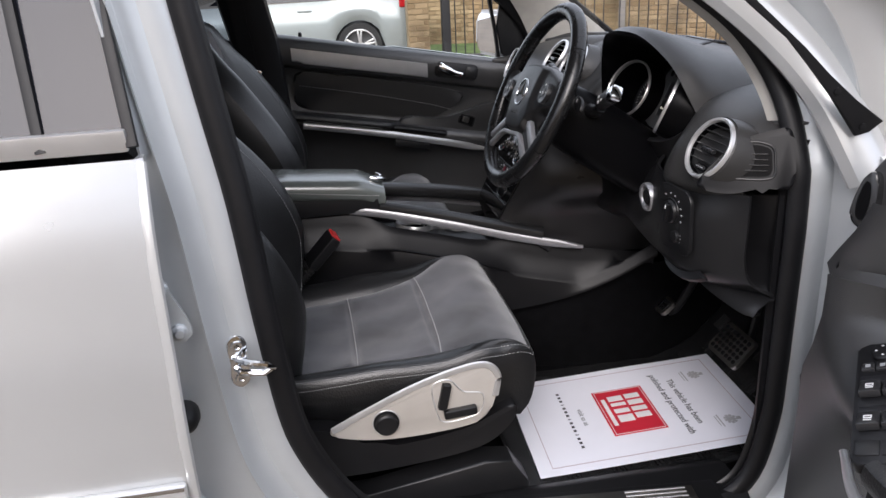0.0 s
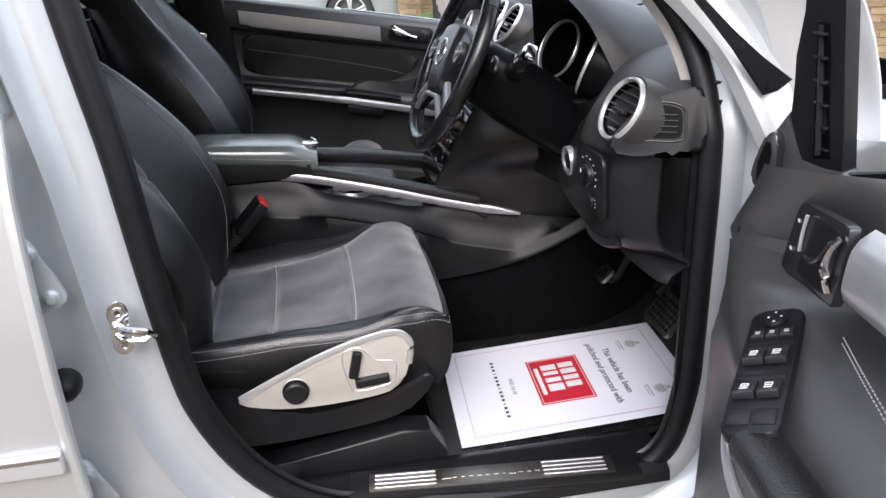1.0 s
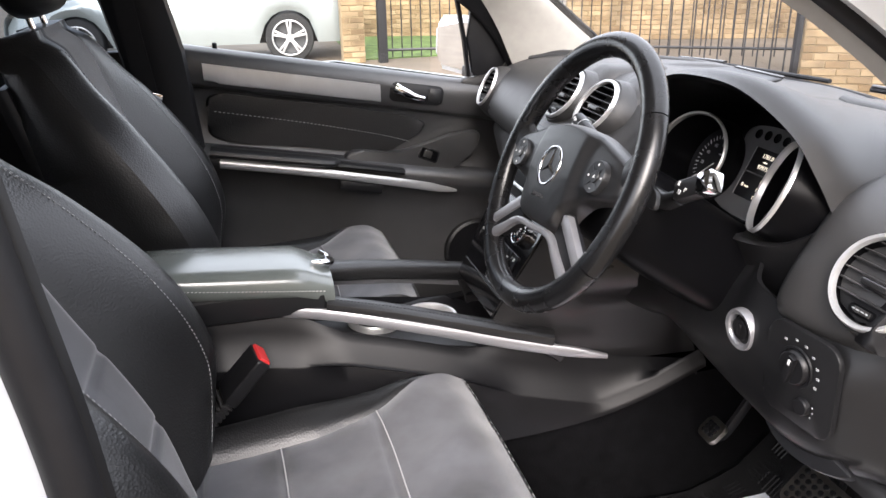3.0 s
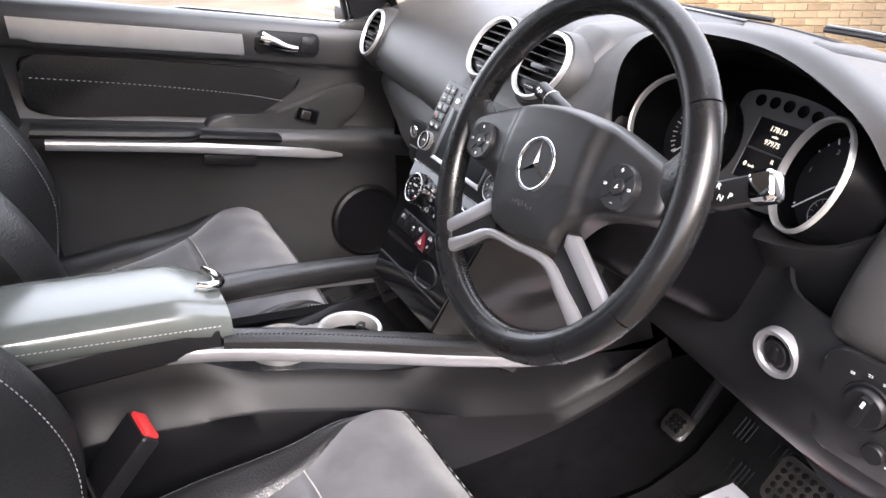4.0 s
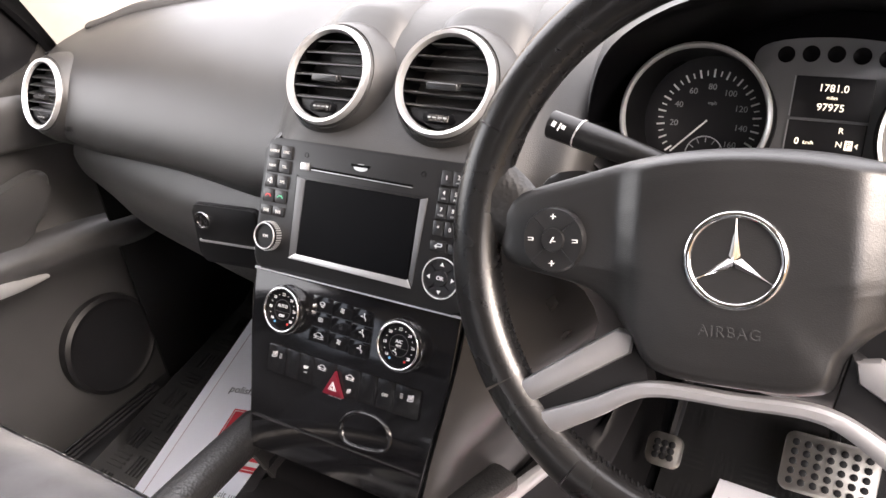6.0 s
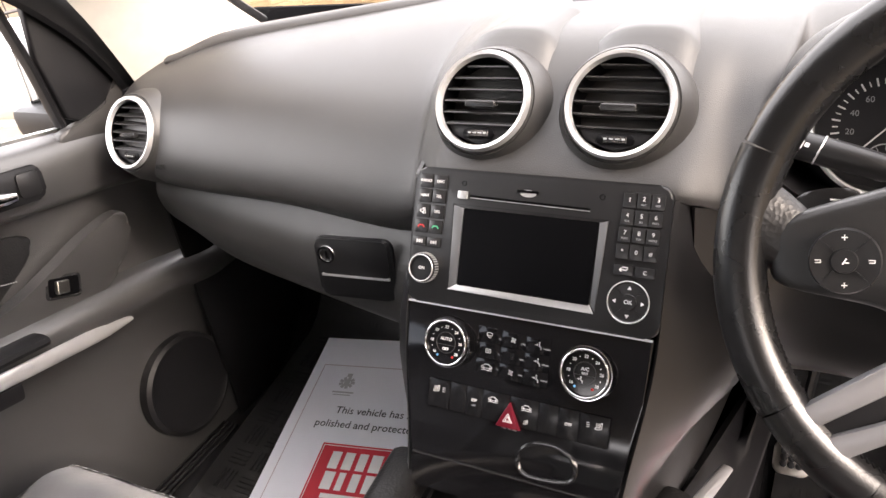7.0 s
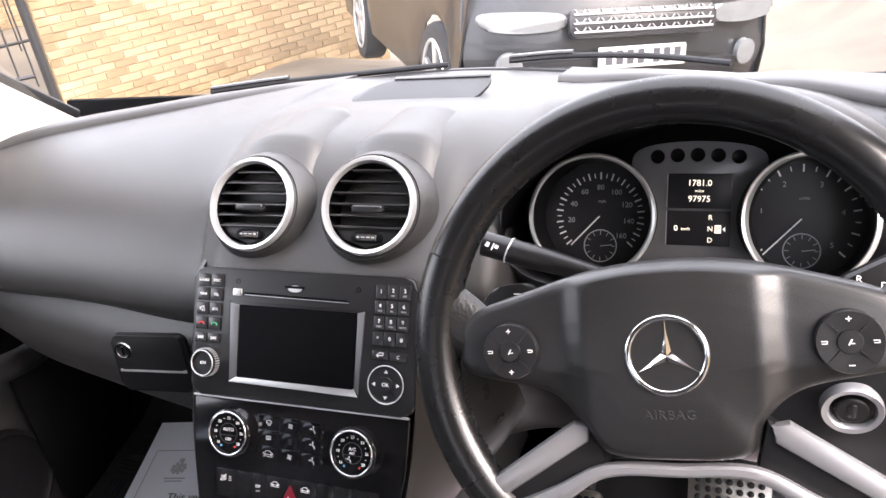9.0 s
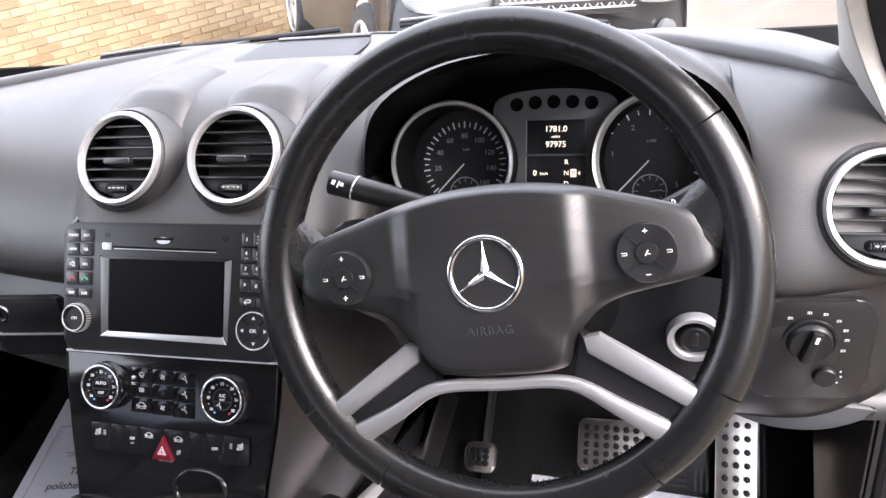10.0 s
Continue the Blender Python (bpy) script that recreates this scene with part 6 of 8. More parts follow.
        tube(bm, spline([O @ V(fx * x, z - 0.60, 0.0155) for x, z in ((-0.02, 0.686), (0.05, 0.718), (0.13, 0.751), (0.21, 0.774), (0.265, 0.779), (0.288, 0.755), (0.283, 0.715))], 34), 0.004, 0.007, 8, up=(0, 0, 1))
        part("shield_edge", bm, ALU, shield)
        bm = bmesh.new()
        lathe(bm, [(0.024, 0.0), (0.0235, 0.003), (0.0205, 0.003), (0.020, 0.012), (0.017, 0.014), (0.0, 0.012)], O @ at(fx * 0.078, 0.089, 0.016), 32)
        part("lumbar_knob", bm, PLASTIC, shield, "round lumbar switch")
        bm = bmesh.new()
        lathe(bm, ring_profile(0.0245, 0.0012), O @ at(fx * 0.078, 0.089, 0.0165), 36, True)
        part("knob_ring", bm, ALU, shield)
        bm = bmesh.new()
        tube(bm, spline([O @ V(fx * x, z - 0.60, 0.0165) for x, z in ((0.165, 0.74), (0.175, 0.757), (0.20, 0.757), (0.222, 0.732), (0.258, 0.722), (0.255, 0.69), (0.235, 0.678), (0.185, 0.674), (0.172, 0.695))], 40, True), 0.0013, n=6, closed=True)
        part("recess_line", bm, ALU, shield)
        bm = bmesh.new()
        box(bm, O @ at(fx * 0.187, 0.128, 0.020, -14), 0.017, 0.052, 0.016, 0.005, 3)
        part("backrest_switch", bm, PLASTIC, shield)
        bm = bmesh.new()
        box(bm, O @ at(fx * 0.215, 0.093, 0.020, 4), 0.062, 0.017, 0.016, 0.005, 3)
        part("cushion_switch", bm, PLASTIC, shield)
    for s in (-1, 1):
        bm = bmesh.new()
        prism(bm, [(fx * x, z - 0.60) for x, z in ((-0.16, 0.49), (0.345, 0.49), (0.345, 0.515), (0.315, 0.562), (0.26, 0.57), (0.05, 0.535), (-0.16, 0.525))][::(1 if fx > 0 else -1)], Matrix.Translation(V(0, -outer * 0.40 if s < 0 else 0, 0)) @ O @ at(0, 0, -0.05), 0.055, 0.006)
        part("track_cover", bm, SOFTBLACK, st)
    # backrest
    B = Matrix.Translation((-0.115, y0, 0.735)) @ Matrix.Rotation(-radians(lean), 4, "Y")
    UB = 92

    def back(i, j):
        h = lerp(0.0, 0.650, i / UB)
        half = flow(h, (0, 0.10, 0.28, 0.42, 0.52, 0.60, 0.65), (0.215, 0.258, 0.275, 0.254, 0.220, 0.188, 0.150))
        v = lerp(-1, 1, j / Wd)
        w = flow(h, (0, 0.30, 0.42, 0.52, 0.635), (0.098, 0.096, 0.096, 0.096, 0.090))
        y = column(j, w, half)
        side = max(0.0, abs(y) - w) / max(0.02, half - w)
        x = flow(h, (0, 0.15, 0.35, 0.50, 0.60, 0.635), (0.03, 0.045, 0.025, 0.01, 0.0, -0.025))
        x += 0.098 * math.sin(min(1, side) * math.pi * 0.62) ** 1.15 * flow(h, (0, 0.06, 0.16, 0.3, 0.45, 0.55, 0.635), (0.25, 0.55, 0.95, 1.0, 0.62, 0.22, 0.0))
        x -= 0.20 * max(0.0, side - 0.62) ** 1.6
        x -= 0.007 * math.exp(-((abs(y) - w) / 0.005) ** 2)
        if abs(y) < w:
            for sh in (0.14, 0.27, 0.40):
                x -= 0.006 * math.exp(-((h - sh) / 0.006) ** 2)
        return B @ V(x, y, h)

    pb_ = [[back(i, j) for j in range(Wd + 1)] for i in range(UB + 1)]
    mid = inside
    bm = bmesh.new()
    grid(bm, pb_, keep=mid)
    part("backrest_insert", clean(bm), SUEDE, st, "charcoal suede backrest insert", angle=180)
    bm = bmesh.new()
    grid(bm, pb_, keep=lambda i, j: not mid(i, j))
    rim = [pb_[i][0] for i in range(UB + 1)] + [pb_[UB][j] for j in range(1, Wd + 1)] + [pb_[i][Wd] for i in range(UB - 1, -1, -1)]
    rows = []
    for p in rim:
        l = B.inverted() @ p
        rows.append([p, B @ V(l.x - 0.03, l.y * 1.01, l.z + (0.006 if l.z > 0.6 else 0)), B @ V(l.x - 0.06, l.y * 0.99, l.z + (0.004 if l.z > 0.6 else 0)), B @ V(-0.10, l.y * 0.90, l.z * 0.985), B @ V(-0.12, l.y * 0.6, l.z * 0.95)])
    grid(bm, rows)
    part("backrest_bolster", clean(bm), LEATHER, st, "black leather backrest bolsters", angle=60)
    bm = bmesh.new()
    box(bm, B @ at(0, 0) @ pose(-0.11, 0, 0.30), 0.03, 0.40, 0.56, 0.012)
    part("backrest_shell", bm, PLASTIC, st)
    for s in (0, Wd):
        bm = bmesh.new()
        line = spline([pb_[i][5 if s == 0 else Wd - 5] for i in range(4, UB - 4)], 170)
        for k in range(0, 170, 2):
            for d in (0.0, 0.005):
                tube(bm, [line[k] + V(0.0015, (d if s else -d), 0), line[k + 1] + V(0.0015, (d if s else -d), 0)], 0.0006, n=4)
        part("backrest_stitching", bm, THREAD, st)
    # headrest
    bm = bmesh.new()
    rows = []
    for k in range(15):
        a = math.pi * (k / 14 - 0.5)
        r = max(0.02, math.cos(a)) ** 0.5
        rows.append([B @ V(-0.03 + 0.055 * r * math.copysign(abs(math.cos(t)) ** 0.7, math.cos(t)), 0.135 * r * math.copysign(abs(math.sin(t)) ** 0.6, math.sin(t)), 0.745 + 0.075 * math.sin(a)) for t in [2 * math.pi * q / 24 for q in range(24)]])
    vs = grid(bm, rows, close_v=True)
    bm.faces.new(vs[0])
    bm.faces.new(vs[-1])
    head = part("headrest", bm, LEATHER, st, "black leather headrest", angle=70)
    for s in (-0.055, 0.055):
        bm = bmesh.new()
        tube(bm, [B @ V(-0.05, s, 0.58), B @ V(-0.045, s, 0.70)], 0.006, n=12)
        part("headrest_post", bm, CHROME, head)
    return st


seat(-0.395, -1, "black leather driver seat with suede insert and champagne shield", 20)
seat(0.395, 1, "black leather passenger seat with grey suede insert", 14)

# seat belt buckle beside the driver cushion
buckle = thing("belt_buckle", "black seat belt buckle with red release button", "seat belt buckle")
axis = V(0.69, 0.05, 0.72).normalized()
bm = bmesh.new()
KF = facing(V(0.026, -0.158, 0.884) - axis * 0.047, (0.3, -1, 0), axis)
box(bm, KF, 0.058, 0.024, 0.09, 0.006, 3)
part("housing", bm, PLASTIC, buckle)
bm = bmesh.new()
box(bm, KF @ at(0, 0, 0.043), 0.046, 0.020, 0.012, 0.003)
part("release_button", bm, REDPLASTIC, buckle, "red release button")
bm = bmesh.new()
for k in range(10):
    box(bm, KF @ at(0, 0, -0.052 - 0.0085 * k), 0.046 - 0.0008 * k, 0.024, 0.0055, 0.002, 1)
part("gaiter", bm, SLAT, buckle, "ribbed gaiter")
bm = bmesh.new()
box(bm, KF @ at(0, 0, -0.10), 0.044, 0.012, 0.11, 0.002)
part("stem", bm, SOFTBLACK, buckle)

# ---- far door, shut ----
far = thing("passenger_door", "shut passenger door with black trim and silver strips", "car door")


def belt(x):
    return interp(x, (-0.15, -0.06, 0.69, 0.80), (1.268, 1.252, 1.118, 1.09))


bm = bmesh.new()
rows = []
for i in range(41):
    x = lerp(-0.16, 0.86, i / 40)
    b = belt(x)
    y = 0.0
    prof = [(0.845, b + 0.004), (0.80, b + 0.006), (0.785, b - 0.004), (0.782, b - 0.03), (0.787, b - 0.075), (0.80, b - 0.09), (0.803, b - 0.20), (0.790, b - 0.235), (0.745, b - 0.245), (0.735, b - 0.262), (0.740, b - 0.285), (0.775, b - 0.31), (0.79, b - 0.40), (0.785, 0.62), (0.77, 0.56), (0.78, 0.47)]
    rows.append([V(x, yy, z) for yy, z in prof])
grid(bm, rows)
part("door_card", thick(bm, 0.004), DOORCARD, far, angle=50)
bm = bmesh.new()
rows = []
for i in range(31):
    x = lerp(-0.15, 0.80, i / 30)
    b = belt(x)
    rows.append([V(x, yy, z) for yy, z in ((0.84, b + 0.008), (0.80, b + 0.010), (0.781, b - 0.002), (0.777, b - 0.03), (0.779, b - 0.078), (0.785, b - 0.088), (0.800, b - 0.092))])
grid(bm, rows)
part("upper_trim", thick(bm, 0.003), DOORCARD, far, "grey grained upper trim", angle=50)
bm = bmesh.new()
rows = []
for i in range(25):
    x = lerp(-0.045, 0.405, i / 24)
    b = belt(x) - 0.028
    rows.append([V(x, 0.782, b + 0.002), V(x, 0.774, b), V(x, 0.772, b - 0.02), V(x, 0.775, b - 0.045 + 0.006 * (i < 2)), V(x, 0.786, b - 0.05)])
grid(bm, rows)
part("silver_trim", bm, ALU, far, "satin silver trim panel")
H = facing((0.505, 0.779, 1.110), (1, 0, -0.17), (0, -1, 0.1))
bm = bmesh.new()
prism(bm, rounded(0.150, 0.052, 0.014), H @ at(0, 0, -0.002), 0.006, 0.003)
hs = part("handle_surround", bm, PLASTIC, far)
bm = bmesh.new()
tube(bm, spline([H @ V(*p) for p in ((-0.062, 0.010, 0.012), (-0.045, 0.004, 0.016), (-0.005, -0.008, 0.016), (0.02, -0.010, 0.014))], 12), lambda t: lerp(0.014, 0.007, t), 0.006, 10, up=(0, -1, 0))
part("door_handle", bm, CHROME, far, "chrome door handle")
bm = bmesh.new()
prism(bm, rounded(0.034, 0.036, 0.006), H @ at(0.050, 0, 0.003), 0.004, 0.0015)
part("lock_switch", bm, SOFTBLACK, hs)
# padded panel and armrest
bm = bmesh.new()
FD = facing((0.20, 0.796, 1.047), (1, 0, -0.165), (0, -1, 0.05))
prism(bm, soft_outline([(-0.24, 0.055), (-0.1, 0.058), (0.12, 0.055), (0.28, 0.045), (0.33, 0.025), (0.27, -0.03), (0.20, -0.060), (0.0, -0.062), (-0.22, -0.062), (-0.25, 0)], 60), FD @ at(0, 0.0, -0.012), 0.022, 0.008, 3)
padp = part("padded_panel", bm, LEATHER, far, "stitched padded leather panel")
bm = bmesh.new()
line = spline([FD @ V(*p) for p in ((-0.235, 0.012, 0.0105), (0.0, 0.004, 0.0105), (0.20, -0.010, 0.0105), (0.29, -0.022, 0.0105))], 130)
for k in range(0, 130, 2):
    tube(bm, [line[k], line[k + 1]], 0.0009, n=4)
part("stitching", bm, THREAD, padp)
bm = bmesh.new()
tube(bm, spline([(-0.05, 0.735, 1.005), (0.12, 0.722, 0.978), (0.235, 0.722, 0.958), (0.26, 0.735, 0.952)], 16), 0.030, 0.013, 12, up=(0, 0, 1), power=0.7)
part("armrest", bm, LEATHER, far, "leather door armrest")
bm = bmesh.new()
tube(bm, spline([(0.20, 0.735, 0.957), (0.33, 0.725, 0.935), (0.45, 0.735, 0.908)], 12), 0.022, 0.009, 12, up=(0, 0, 1), power=0.7)
part("pull", bm, PLASTIC, far)
bm = bmesh.new()
tube(bm, spline([(-0.03, 0.722, 0.975), (0.20, 0.712, 0.935), (0.42, 0.722, 0.885), (0.605, 0.752, 0.833)], 22), 0.007, lambda t: 0.012 * min(1, 8 * (1 - t) + 0.1) ** 0.5, 10, up=(0, 0, 1))
part("silver_strip", bm, ALU, far, "satin silver strip")
bm = bmesh.new()
box(bm, pose(0.33, 0.722, 0.880, 0, 12, 0), 0.12, 0.02, 0.026, 0.006)
part("pull_cup", bm, PLASTIC, far)
# raised switch panel that sweeps up from the pull
bm = bmesh.new()
SP = facing((0.0, 0.792, 0.0), (1, 0, 0), (0, -1, 0))
prism(bm, soft_outline([(0.30, 0.925), (0.42, 0.893), (0.53, 0.884), (0.63, 0.908), (0.680, 0.965), (0.672, 0.995), (0.60, 0.990), (0.53, 0.972), (0.44, 0.955), (0.32, 0.968)], 48), SP, 0.026, 0.010, 4)
panel_ = part("switch_panel", bm, DOORCARD, far, angle=60)
SW = facing((0.532, 0.767, 0.941), (1, 0, -0.42), (0, -1, 0.1))
bm = bmesh.new()
prism(bm, rounded(0.058, 0.036, 0.006), SW @ at(0, 0, -0.001), 0.0035, 0.001)
sw = part("window_switch", bm, SATIN, far, "window switch with bright rocker")
bm = bmesh.new()
prism(bm, rounded(0.050, 0.028, 0.004), SW @ at(0, 0, 0.0012), 0.002)
part("switch_well", bm, SCREEN, sw)
bm = bmesh.new()
box(bm, SW @ at(-0.004, 0, 0.005) @ pose(0, 0, 0, 0, 14), 0.024, 0.020, 0.008, 0.003, 3)
part("switch_rocker", bm, STEELPEDAL, sw)
bm = bmesh.new()
lathe(bm, [(0.098, -0.01), (0.096, 0.006), (0.088, 0.010), (0.078, 0.004), (0.0, 0.008)], facing((0.672, 0.772, 0.632), (1, 0, 0), (0, -1, 0.1)), 44)
part("speaker", bm, PLASTIC, far, "round speaker grille")
bm = bmesh.new()
lathe(bm, [(0.006, 0), (0.006, 0.016), (0.004, 0.018), (0, 0.018)], pose(-0.01, 0.825, 1.248), 12)
part("lock_pin", bm, RUBBER, far)
bm = bmesh.new()
grid(bm, [[V(x, lerp(0.848, 0.66, s), lerp(belt(x), 1.68, s)) for s in (0, 0.4, 1)] for x in (-0.12, 0.1, 0.35, 0.56)])
win = part("window", bm, GLASS, far, "clear side glass")
win.visible_shadow = False
bm = bmesh.new()
tube(bm, spline([(-0.13, 0.845, 1.25), (-0.16, 0.79, 1.42), (-0.20, 0.70, 1.60)], 10), 0.02, 0.012, 8, up=(0, 1, 0))
part("rear_window_frame", bm, RUBBER, far)
bm = bmesh.new()
tube(bm, spline([(0.815, 0.785, 1.12), (0.797, 0.782, 1.172), (0.748, 0.782, 1.262), (0.690, 0.780, 1.328), (0.62, 0.765, 1.385), (0.45, 0.72, 1.53), (0.30, 0.68, 1.64)], 24), 0.028, 0.016, 10, up=(0, 1, 0))
part("window_frame", bm, RUBBER, far)
SA = facing((0, 0.806, 0), (1, 0, 0), (0, -1, 0))
bm = bmesh.new()
prism(bm, [(0.668, 1.335), (0.692, 1.318), (0.722, 1.292), (0.752, 1.255), (0.775, 1.212), (0.781, 1.180), (0.745, 1.150), (0.692, 1.140), (0.668, 1.155), (0.655, 1.25)], SA, 0.012, 0.004, 3)
part("mirror_sail", bm, PLASTIC, far, "black corner panel by the mirror")
bm = bmesh.new()
tube(bm, [V(0.628, 0.805, 1.36), V(0.650, 0.808, 1.24), V(0.662, 0.812, 1.145)], 0.007, 0.012, 8, up=(0, 1, 0))
part("window_channel", bm, RUBBER, far)
bm = bmesh.new()
prism(bm, soft_outline([(0.640, 1.140), (0.690, 1.146), (0.742, 1.158), (0.775, 1.186), (0.812, 1.182), (0.818, 1.12), (0.76, 1.085), (0.69, 1.090), (0.64, 1.115)], 40), facing((0, 0.802, 0), (1, 0, 0), (0, -1, 0)), 0.016, 0.006, 3)
part("corner_cover", bm, DASH, far)
bm = bmesh.new()
rows = [[V(x, y, z) for y, z in ((0.690, 0.470), (0.715, 0.488), (0.735, 0.492), (0.800, 0.492), (0.835, 0.47), (0.84, 0.42))] for x in (-0.20, 0.2, 0.6, 1.10)]
grid(bm, rows)
st_ = part("sill_cover", thick(bm, 0.004), PLASTIC, body, "black ribbed sill cover")
for k in range(4):
    bm = bmesh.new()
    box(bm, pose(0.42, 0.742 + 0.012 * k, 0.4945), 0.60, 0.005, 0.004, 0.001, 1)
    part("rib", bm, SATIN, st_)
bm = bmesh.new()
grid(bm, [[V(x, y, z) for y, z in ((0.86, 1.20 if x < 0.7 else 1.10), (0.92, 1.05), (0.95, 0.80), (0.93, 0.50), (0.90, 0.42))] for x in (-0.2, 0.3, 0.86)])
part("outer_skin", thick(bm, 0.004), SILVER, far)
# far door mirror
mirror = thing("door_mirror", "silver exterior door mirror with clear glass", "door mirror")
bm = bmesh.new()
MF = facing((0.70, 1.06, 1.20), (0, -1, 0), (-1, -0.25, 0.05))
prism(bm, rounded(0.25, 0.165, 0.045, 7), MF @ at(0, 0, -0.07), 0.075, 0.02, 4)
part("shell", bm, SILVER, mirror)
bm = bmesh.new()
prism(bm, rounded(0.225, 0.14, 0.036, 7), MF @ at(0, 0, 0.003), 0.004, 0.001)
part("mirror_pane", bm, MIRROR, mirror)
bm = bmesh.new()
box(bm, pose(0.72, 0.91, 1.13), 0.07, 0.12, 0.05, 0.015)
part("arm", bm, PLASTIC, mirror)
# belt on the far pillar
fbelt = thing("seat_belt", "black seat belt with steel tongue on the far pillar", "seat belt")
bm = bmesh.new()
rows = [[V(p.x - 0.022, p.y - 0.01, p.z), V(p.x + 0.022, p.y - 0.012, p.z)] for p in spline([(-0.20, 0.655, 1.50), (-0.185, 0.67, 1.30), (-0.165, 0.69, 1.10), (-0.15, 0.70, 0.80)], 12)]
grid(bm, rows)
part("webbing", thick(bm, 0.0015), RUBBER, fbelt)
bm = bmesh.new()
box(bm, pose(-0.165, 0.672, 1.165, 0, 18, 0), 0.052, 0.012, 0.022, 0.004)
part("tongue", bm, CHROME, fbelt, "steel tongue")

# rear bench, dim behind the front seats
bench = thing("rear_bench", "black leather rear bench seat", "rear seat")
bm = bmesh.new()
box(bm, pose(-0.98, 0, 0.72), 0.55, 1.36, 0.22, 0.05, 4)
part("cushion", bm, LEATHER, bench)
bm = bmesh.new()
box(bm, pose(-1.32, 0, 1.05, 0, -18, 0), 0.18, 1.36, 0.70, 0.05, 4)
part("backrest", bm, LEATHER, bench)

# ---- open driver door ----
HINGE = Matrix.Translation((0.80, -0.85, 0)) @ Matrix.Rotation(radians(77), 4, "Z")
odoor = thing("driver_door", "open driver door with black inner trim and switches", "car door")


def od(x, y, z):
    """x metres back from the hinge along the door, y out of its inner face, z up."""
    return HINGE @ V(-x, y, z)


BACK, INWARD = od(1, 0, 0) - od(0, 0, 0), od(0, 1, 0) - od(0, 0, 0)


def front_edge(z):
    return interp(z, (0.46, 0.60, 0.66, 0.77, 0.80, 0.86, 0.94, 1.007, 1.026, 1.104, 1.193), (0.036, 0.045, 0.060, 0.046, 0.030, 0.067, 0.092, 0.095, 0.078, 0.166, 0.222))


def card(bm, prof, x1=1.05, n=36):
    rows = []
    for i in range(n + 1):
        row = []
        for y, z, rise in prof:
            x = lerp(front_edge(z), x1, (i / n) ** 1.5)
            row.append(od(x, lerp(0.045, y, smooth((x - front_edge(z)) / 0.20)), z + rise * (x - 0.10)))
        rows.append(row)
    grid(bm, rows)


bm = bmesh.new()
card(bm, [(-0.125, 1.135, 0.12), (-0.09, 1.138, 0.12), (-0.074, 1.125, 0.13), (-0.062, 1.09, 0.14), (-0.052, 1.05, 0.16), (-0.046, 1.025, 0.18), (-0.044, 1.008, 0.185)])
part("upper_trim", bm, DOORCARD, odoor, angle=50)
bm = bmesh.new()
card(bm, [(-0.052, 1.010, 0.185), (-0.066, 0.995, 0.16), (-0.078, 0.97, 0.10), (-0.060, 0.952, 0.04), (0.0, 0.940, 0.0), (0.045, 0.925, -0.02), (0.068, 0.905, -0.03), (0.072, 0.880, -0.03), (0.040, 0.83, 0.0), (-0.01, 0.74, 0.0), (-0.02, 0.60, 0.0), (0.0, 0.53, 0.0), (-0.03, 0.46, 0.0)])
part("door_card", thick(bm, 0.003), DOORCARD, odoor, angle=60)
bm = bmesh.new()
grid(bm, [[od(x, y, z) for y, z in ((-0.13, 1.13 if x < 0.3 else 1.22), (-0.16, 1.06), (-0.175, 0.85), (-0.16, 0.55), (-0.14, 0.42))] for x in (0.02, 0.4, 1.08)])
part("outer_skin", thick(bm, 0.004), SILVER, odoor)
bm = bmesh.new()
grid(bm, [[od(front_edge(z) + 0.004, y, z) for y in (-0.14, -0.06, 0.042)] for z in (0.46, 0.6, 0.66, 0.72, 0.77, 0.80, 0.86, 0.94, 1.007, 1.06, 1.104, 1.13)])
part("hinge_face", thick(bm, 0.004), PLASTIC, odoor)
def board(bm, outer, depth, bevel=0.003):
    """A plate with those corners, thickened away from the camera's side of the door."""
    lo = [bm.verts.new(Vector(p) + V(0.9, 0.4, 0).normalized() * depth) for p in outer]
    hi = [bm.verts.new(p) for p in outer]
    n = len(outer)
    bm.faces.new(lo[::-1])
    face = bm.faces.new(hi)
    for i in range(n):
        bm.faces.new((lo[i], lo[(i + 1) % n], hi[(i + 1) % n], hi[i]))
    bmesh.ops.bevel(bm, geom=face.edges[:], offset=bevel, segments=3, profile=0.5, affect="EDGES")


bm = bmesh.new()
board(bm, [(0.735, -0.990, 1.56), (0.770, -0.978, 1.40), (0.782, -0.965, 1.322), (0.784, -0.955, 1.265), (0.788, -0.950, 1.19), (0.803, -0.968, 1.122), (0.812, -1.040, 1.130), (0.796, -1.040, 1.24), (0.776, -1.040, 1.38), (0.745, -1.04, 1.56)], 0.03, 0.005)
sail = part("mirror_sail", bm, SOFTBLACK, odoor, "black corner panel with louvre")
bm = bmesh.new()
board(bm, [(0.783, -0.990, 1.315), (0.780, -1.014, 1.313), (0.806, -1.020, 1.143), (0.803, -0.988, 1.136)], 0.008, 0.002)
louvre = part("louvre", bm, SCREEN, sail)
for k in range(6):
    bm = bmesh.new()
    c_ = V(0.781, -1.002, 1.300).lerp(V(0.803, -1.004, 1.155), k / 5)
    box(bm, facing(c_, (-0.02, -1, 0), (-0.95, 0.1, 0)), 0.026, 0.003, 0.006)
    part("slat", bm, SATIN, louvre)
bm = bmesh.new()
box(bm, facing((0.790, -1.004, 1.228), (-0.15, -1, 0), (-0.95, 0.1, -0.1)) @ at(0, 0, 0, -1), 0.003, 0.165, 0.007)
part("slat", bm, SATIN, louvre)
bm = bmesh.new()
